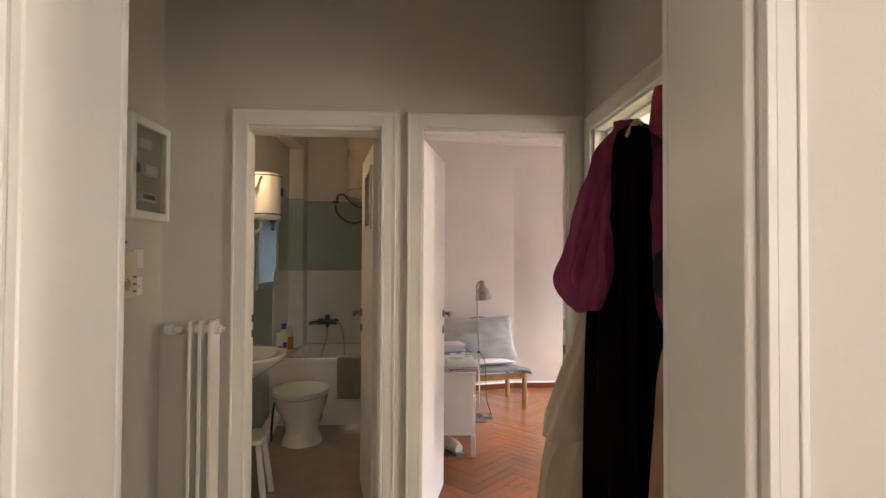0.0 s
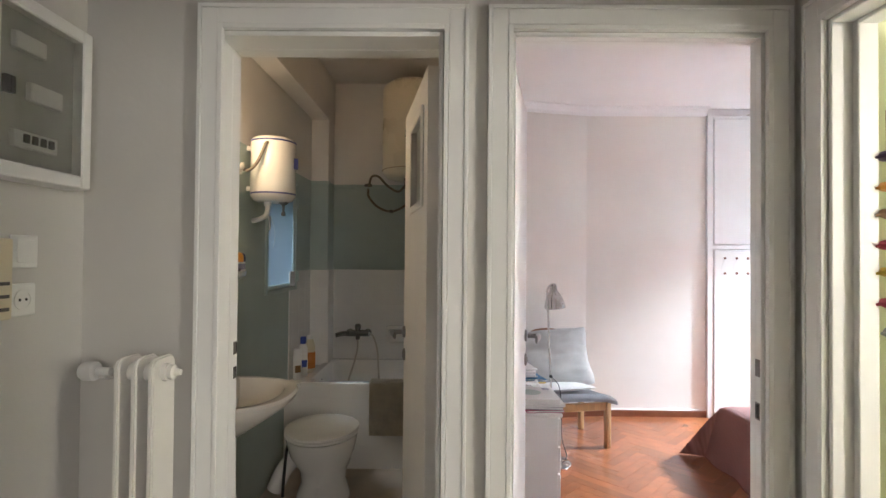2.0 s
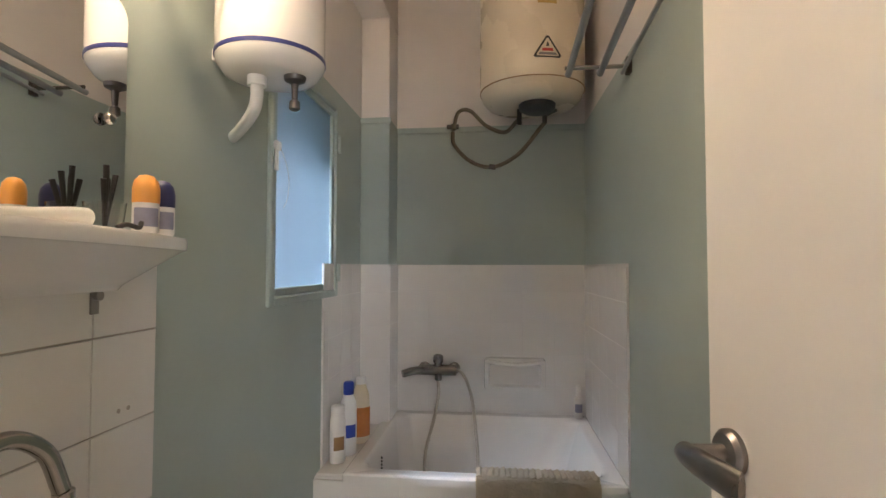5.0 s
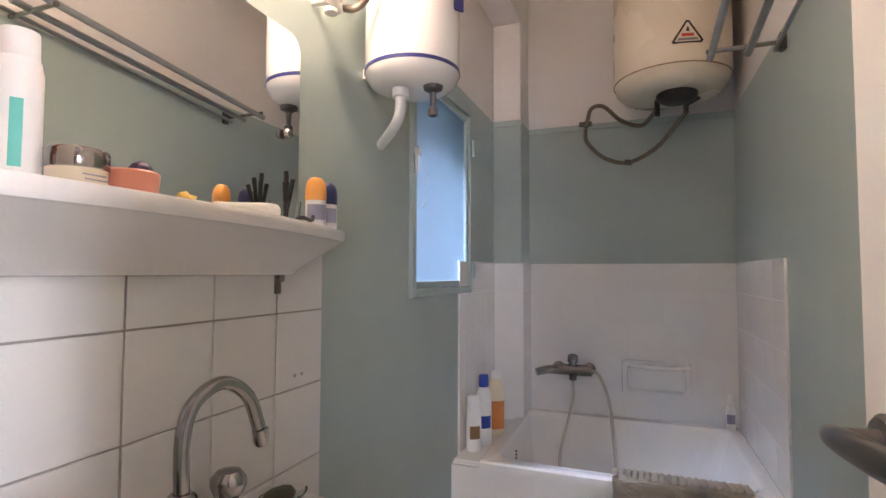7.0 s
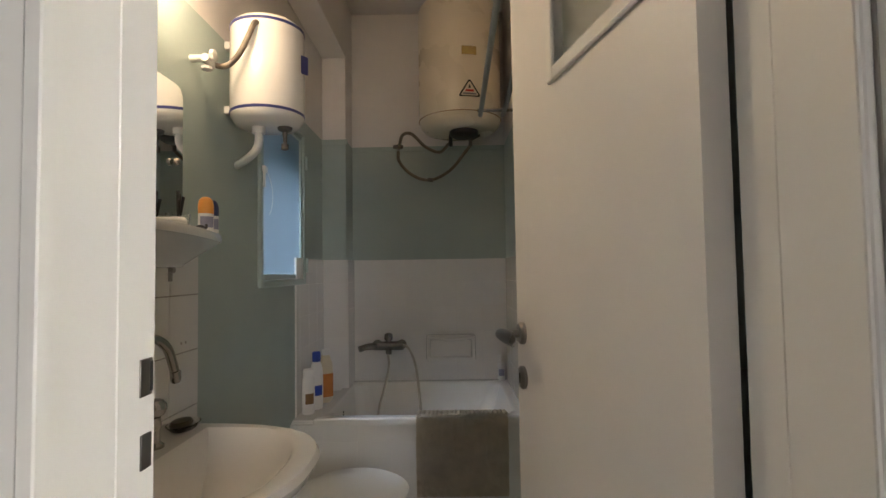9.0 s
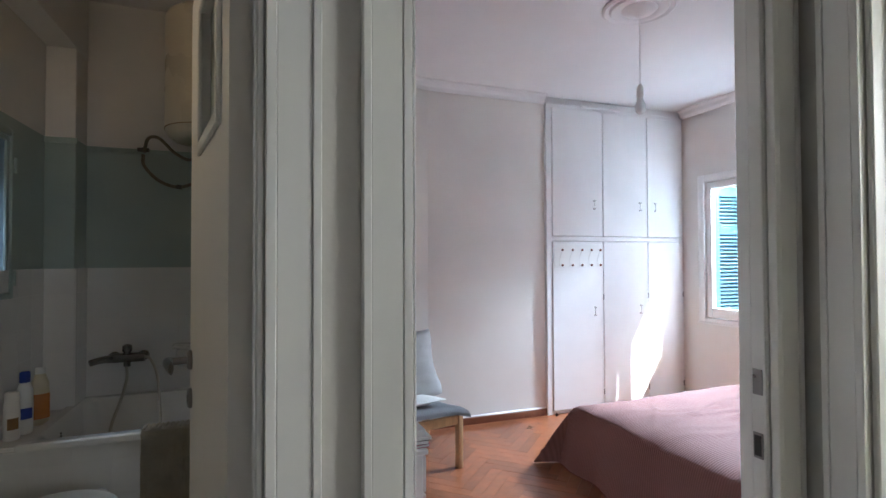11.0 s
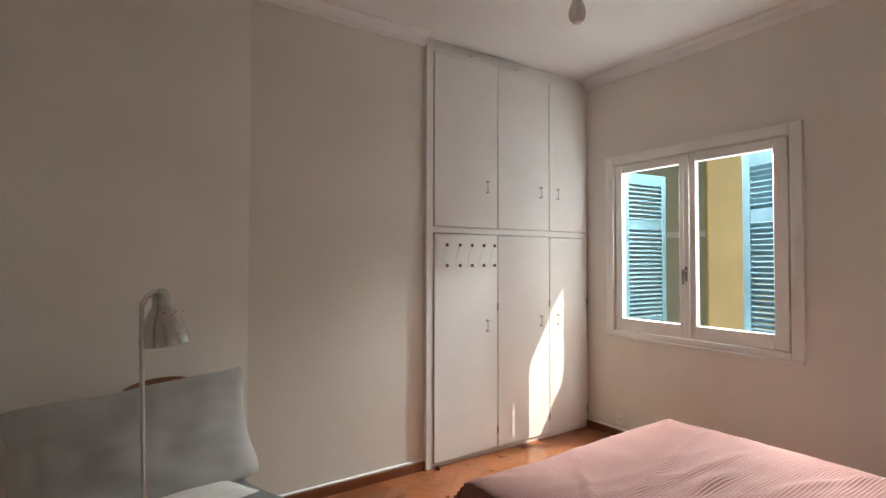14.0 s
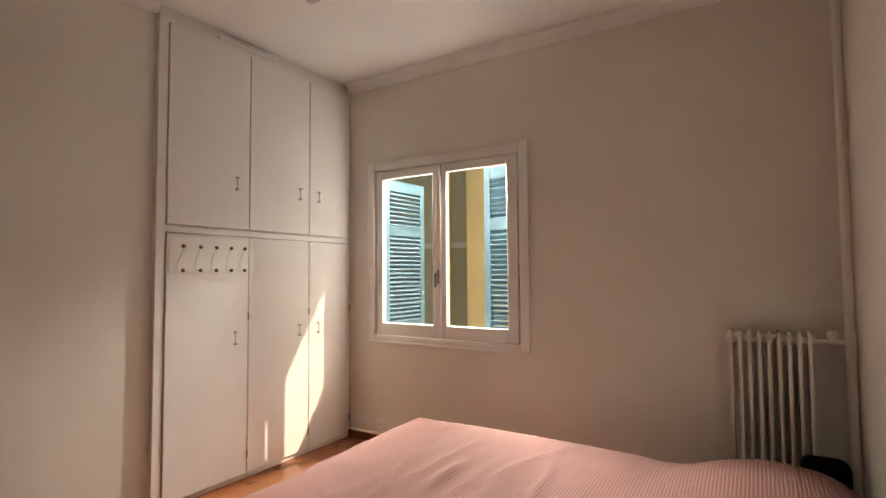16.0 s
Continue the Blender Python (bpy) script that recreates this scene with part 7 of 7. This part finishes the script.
tube(bm, [(ox - 0.15, oy + 0.05, 0.36), (ox - 0.21, oy + 0.02, 0.30), (ox - 0.22, oy - 0.02, 0.12), (ox - 0.20, oy - 0.10, 0.05)], 0.009, seg=8)
part("water_hose", bm, BLACK_PLASTIC, toilet, "dark flexible water hose", smooth=True)
stool = thing("plastic_stool", "small white plastic stool under the basin", "stool", pose(-0.93, 4.02, 0, 0, 0, 8))
bm = bmesh.new()
box(bm, -0.12, 0.12, -0.12, 0.12, 0.37, 0.40, 0.014, segments=3)
part("seat", bm, WHITE_PLASTIC, stool, smooth=True)
for sx in (-1, 1):
    for sy in (-1, 1):
        bm = bmesh.new()
        tube(bm, [(0.095 * sx, 0.095 * sy, 0.375), (0.115 * sx, 0.115 * sy, 0.2), (0.14 * sx, 0.14 * sy, 0.0)], 0.018, seg=8)
        part("leg", bm, WHITE_PLASTIC, stool, smooth=True)
bag = thing("mint_wash_bag", "mint plastic holder stuffed with white netting by the basin", "wash bag", pose(-1.02, 3.835, 0.863, 0, 0, 48))
bm = bmesh.new()
skin(bm, [[(x, y, z) for x, z, _ in rounded(-0.135 + k, 0.115 - k, 0.0, 0.170 - k * 0.6, max(0.055 - k * 0.3, 0.02), 0)] for y, k in ((0.055, 0.030), (0.050, 0.010), (0.030, 0.0), (0.0, 0.002), (-0.012, 0.006), (-0.014, 0.010), (-0.004, 0.020), (0.012, 0.034))])
part("holder", bm, MINT_PLASTIC, bag, smooth=True)
for k, zz in enumerate((0.060, 0.092, 0.124)):
    bm = bmesh.new()
    tube(bm, [(-0.10, 0.004, zz), (-0.02, -0.006, zz + 0.004), (0.05, -0.006, zz), (0.082, 0.002, zz - 0.018)], 0.010, seg=12)
    part("rib", bm, MINT_PLASTIC, bag, smooth=True)
bm = bmesh.new()
lathe(bm, [(0.006, 0), (0.012, 0.0), (0.012, 0.004), (0.006, 0.004), (0.006, 0)], pose(0.078, -0.012, 0.052, 90), 20)
part("eyelet", bm, BLACK_PLASTIC, bag, "black ring eyelet", smooth=True)
bm = bmesh.new()
for k in range(90):
    a, r = random.uniform(-0.9, 2.4), random.uniform(0.04, 0.09)
    sx, sz = 0.0 + random.uniform(-0.03, 0.03), 0.06 + random.uniform(-0.03, 0.05)
    ex, ez = sx + r * math.cos(a), max(sz + 0.75 * r * math.sin(a), 0.012)
    mid = (0.5 * (sx + ex) + random.uniform(-0.012, 0.012), -0.035 - random.uniform(0, 0.02), 0.5 * (sz + ez) + 0.012)
    tube(bm, [(sx, -0.018, sz), mid, (ex, -0.022 - random.uniform(0, 0.012), ez)], lambda t: 0.0042 - 0.0028 * t, seg=5, steps=5)
part("netting", bm, WHITE_FABRIC, bag, "frayed white netting", smooth=True)

# ---- parquet: herringbone oak blocks ----
PL, PW, PT = 0.42, 0.07, 0.012
bm = bmesh.new()
box(bm, 0.0003, PL - 0.0003, 0.0003, PW - 0.0003, -PT, 0)
for v in bm.verts:
    if v.co.z > -PT / 2:
        v.co.x += 0.0004 if v.co.x < PL / 2 else -0.0004
        v.co.y += 0.0004 if v.co.y < PW / 2 else -0.0004
block = finish("plank", bm, PARQUET)
rest = bmesh.new()
placed, rest_count = 0, 0
X0, X1, YA, YB = 0.032, EAST, 3.45, 6.69


def inside(x, y):
    return X0 - 0.10 < x < X1 + 0.10 and YA - 0.12 < y < YB + 0.06


# two families of blocks at +45 and -45 degrees, in zigzag rows
for i in range(-70, 110):
    for j in range(-12, 30):
        for flip in (0, 1):
            if flip == 0:
                px, py, turn = i * PW + j * 2 * PL, i * PW, 0
            else:
                px, py, turn = i * PW + PL + PW + j * 2 * PL - PW, i * PW - PL + PW, 90
            # the pattern lies along x; turn it to run away from the door
            lx, ly = px + (PL / 2 if turn == 0 else PW / 2), py + (PW / 2 if turn == 0 else PL / 2)
            m = pose(1.9, 5.1, 0, 0, 0, 45)
            c = m @ Vector((lx - 4.0, ly - 2.0, 0))
            if not inside(c.x, c.y):
                continue
            local = m @ pose(px - 4.0 + (PW if turn else 0), py - 2.0, 0.0, 0, 0, turn)
            near = c.x < 2.05 and c.y > 4.1
            if near and placed < 300:
                o = new("plank", block)
                o.parent = floor_bed
                o.matrix_world = local @ pose(0, 0, random.uniform(-0.0004, 0.0004))
                placed += 1
            else:
                start = len(rest.verts)
                rest.from_mesh(block)
                rest.verts.ensure_lookup_table()
                bmesh.ops.transform(rest, matrix=local, verts=rest.verts[start:])
                rest_count += 1
if rest_count:
    tagged(part("planks_far", rest, PARQUET, floor_bed), kind="stuff")
else:
    rest.free()
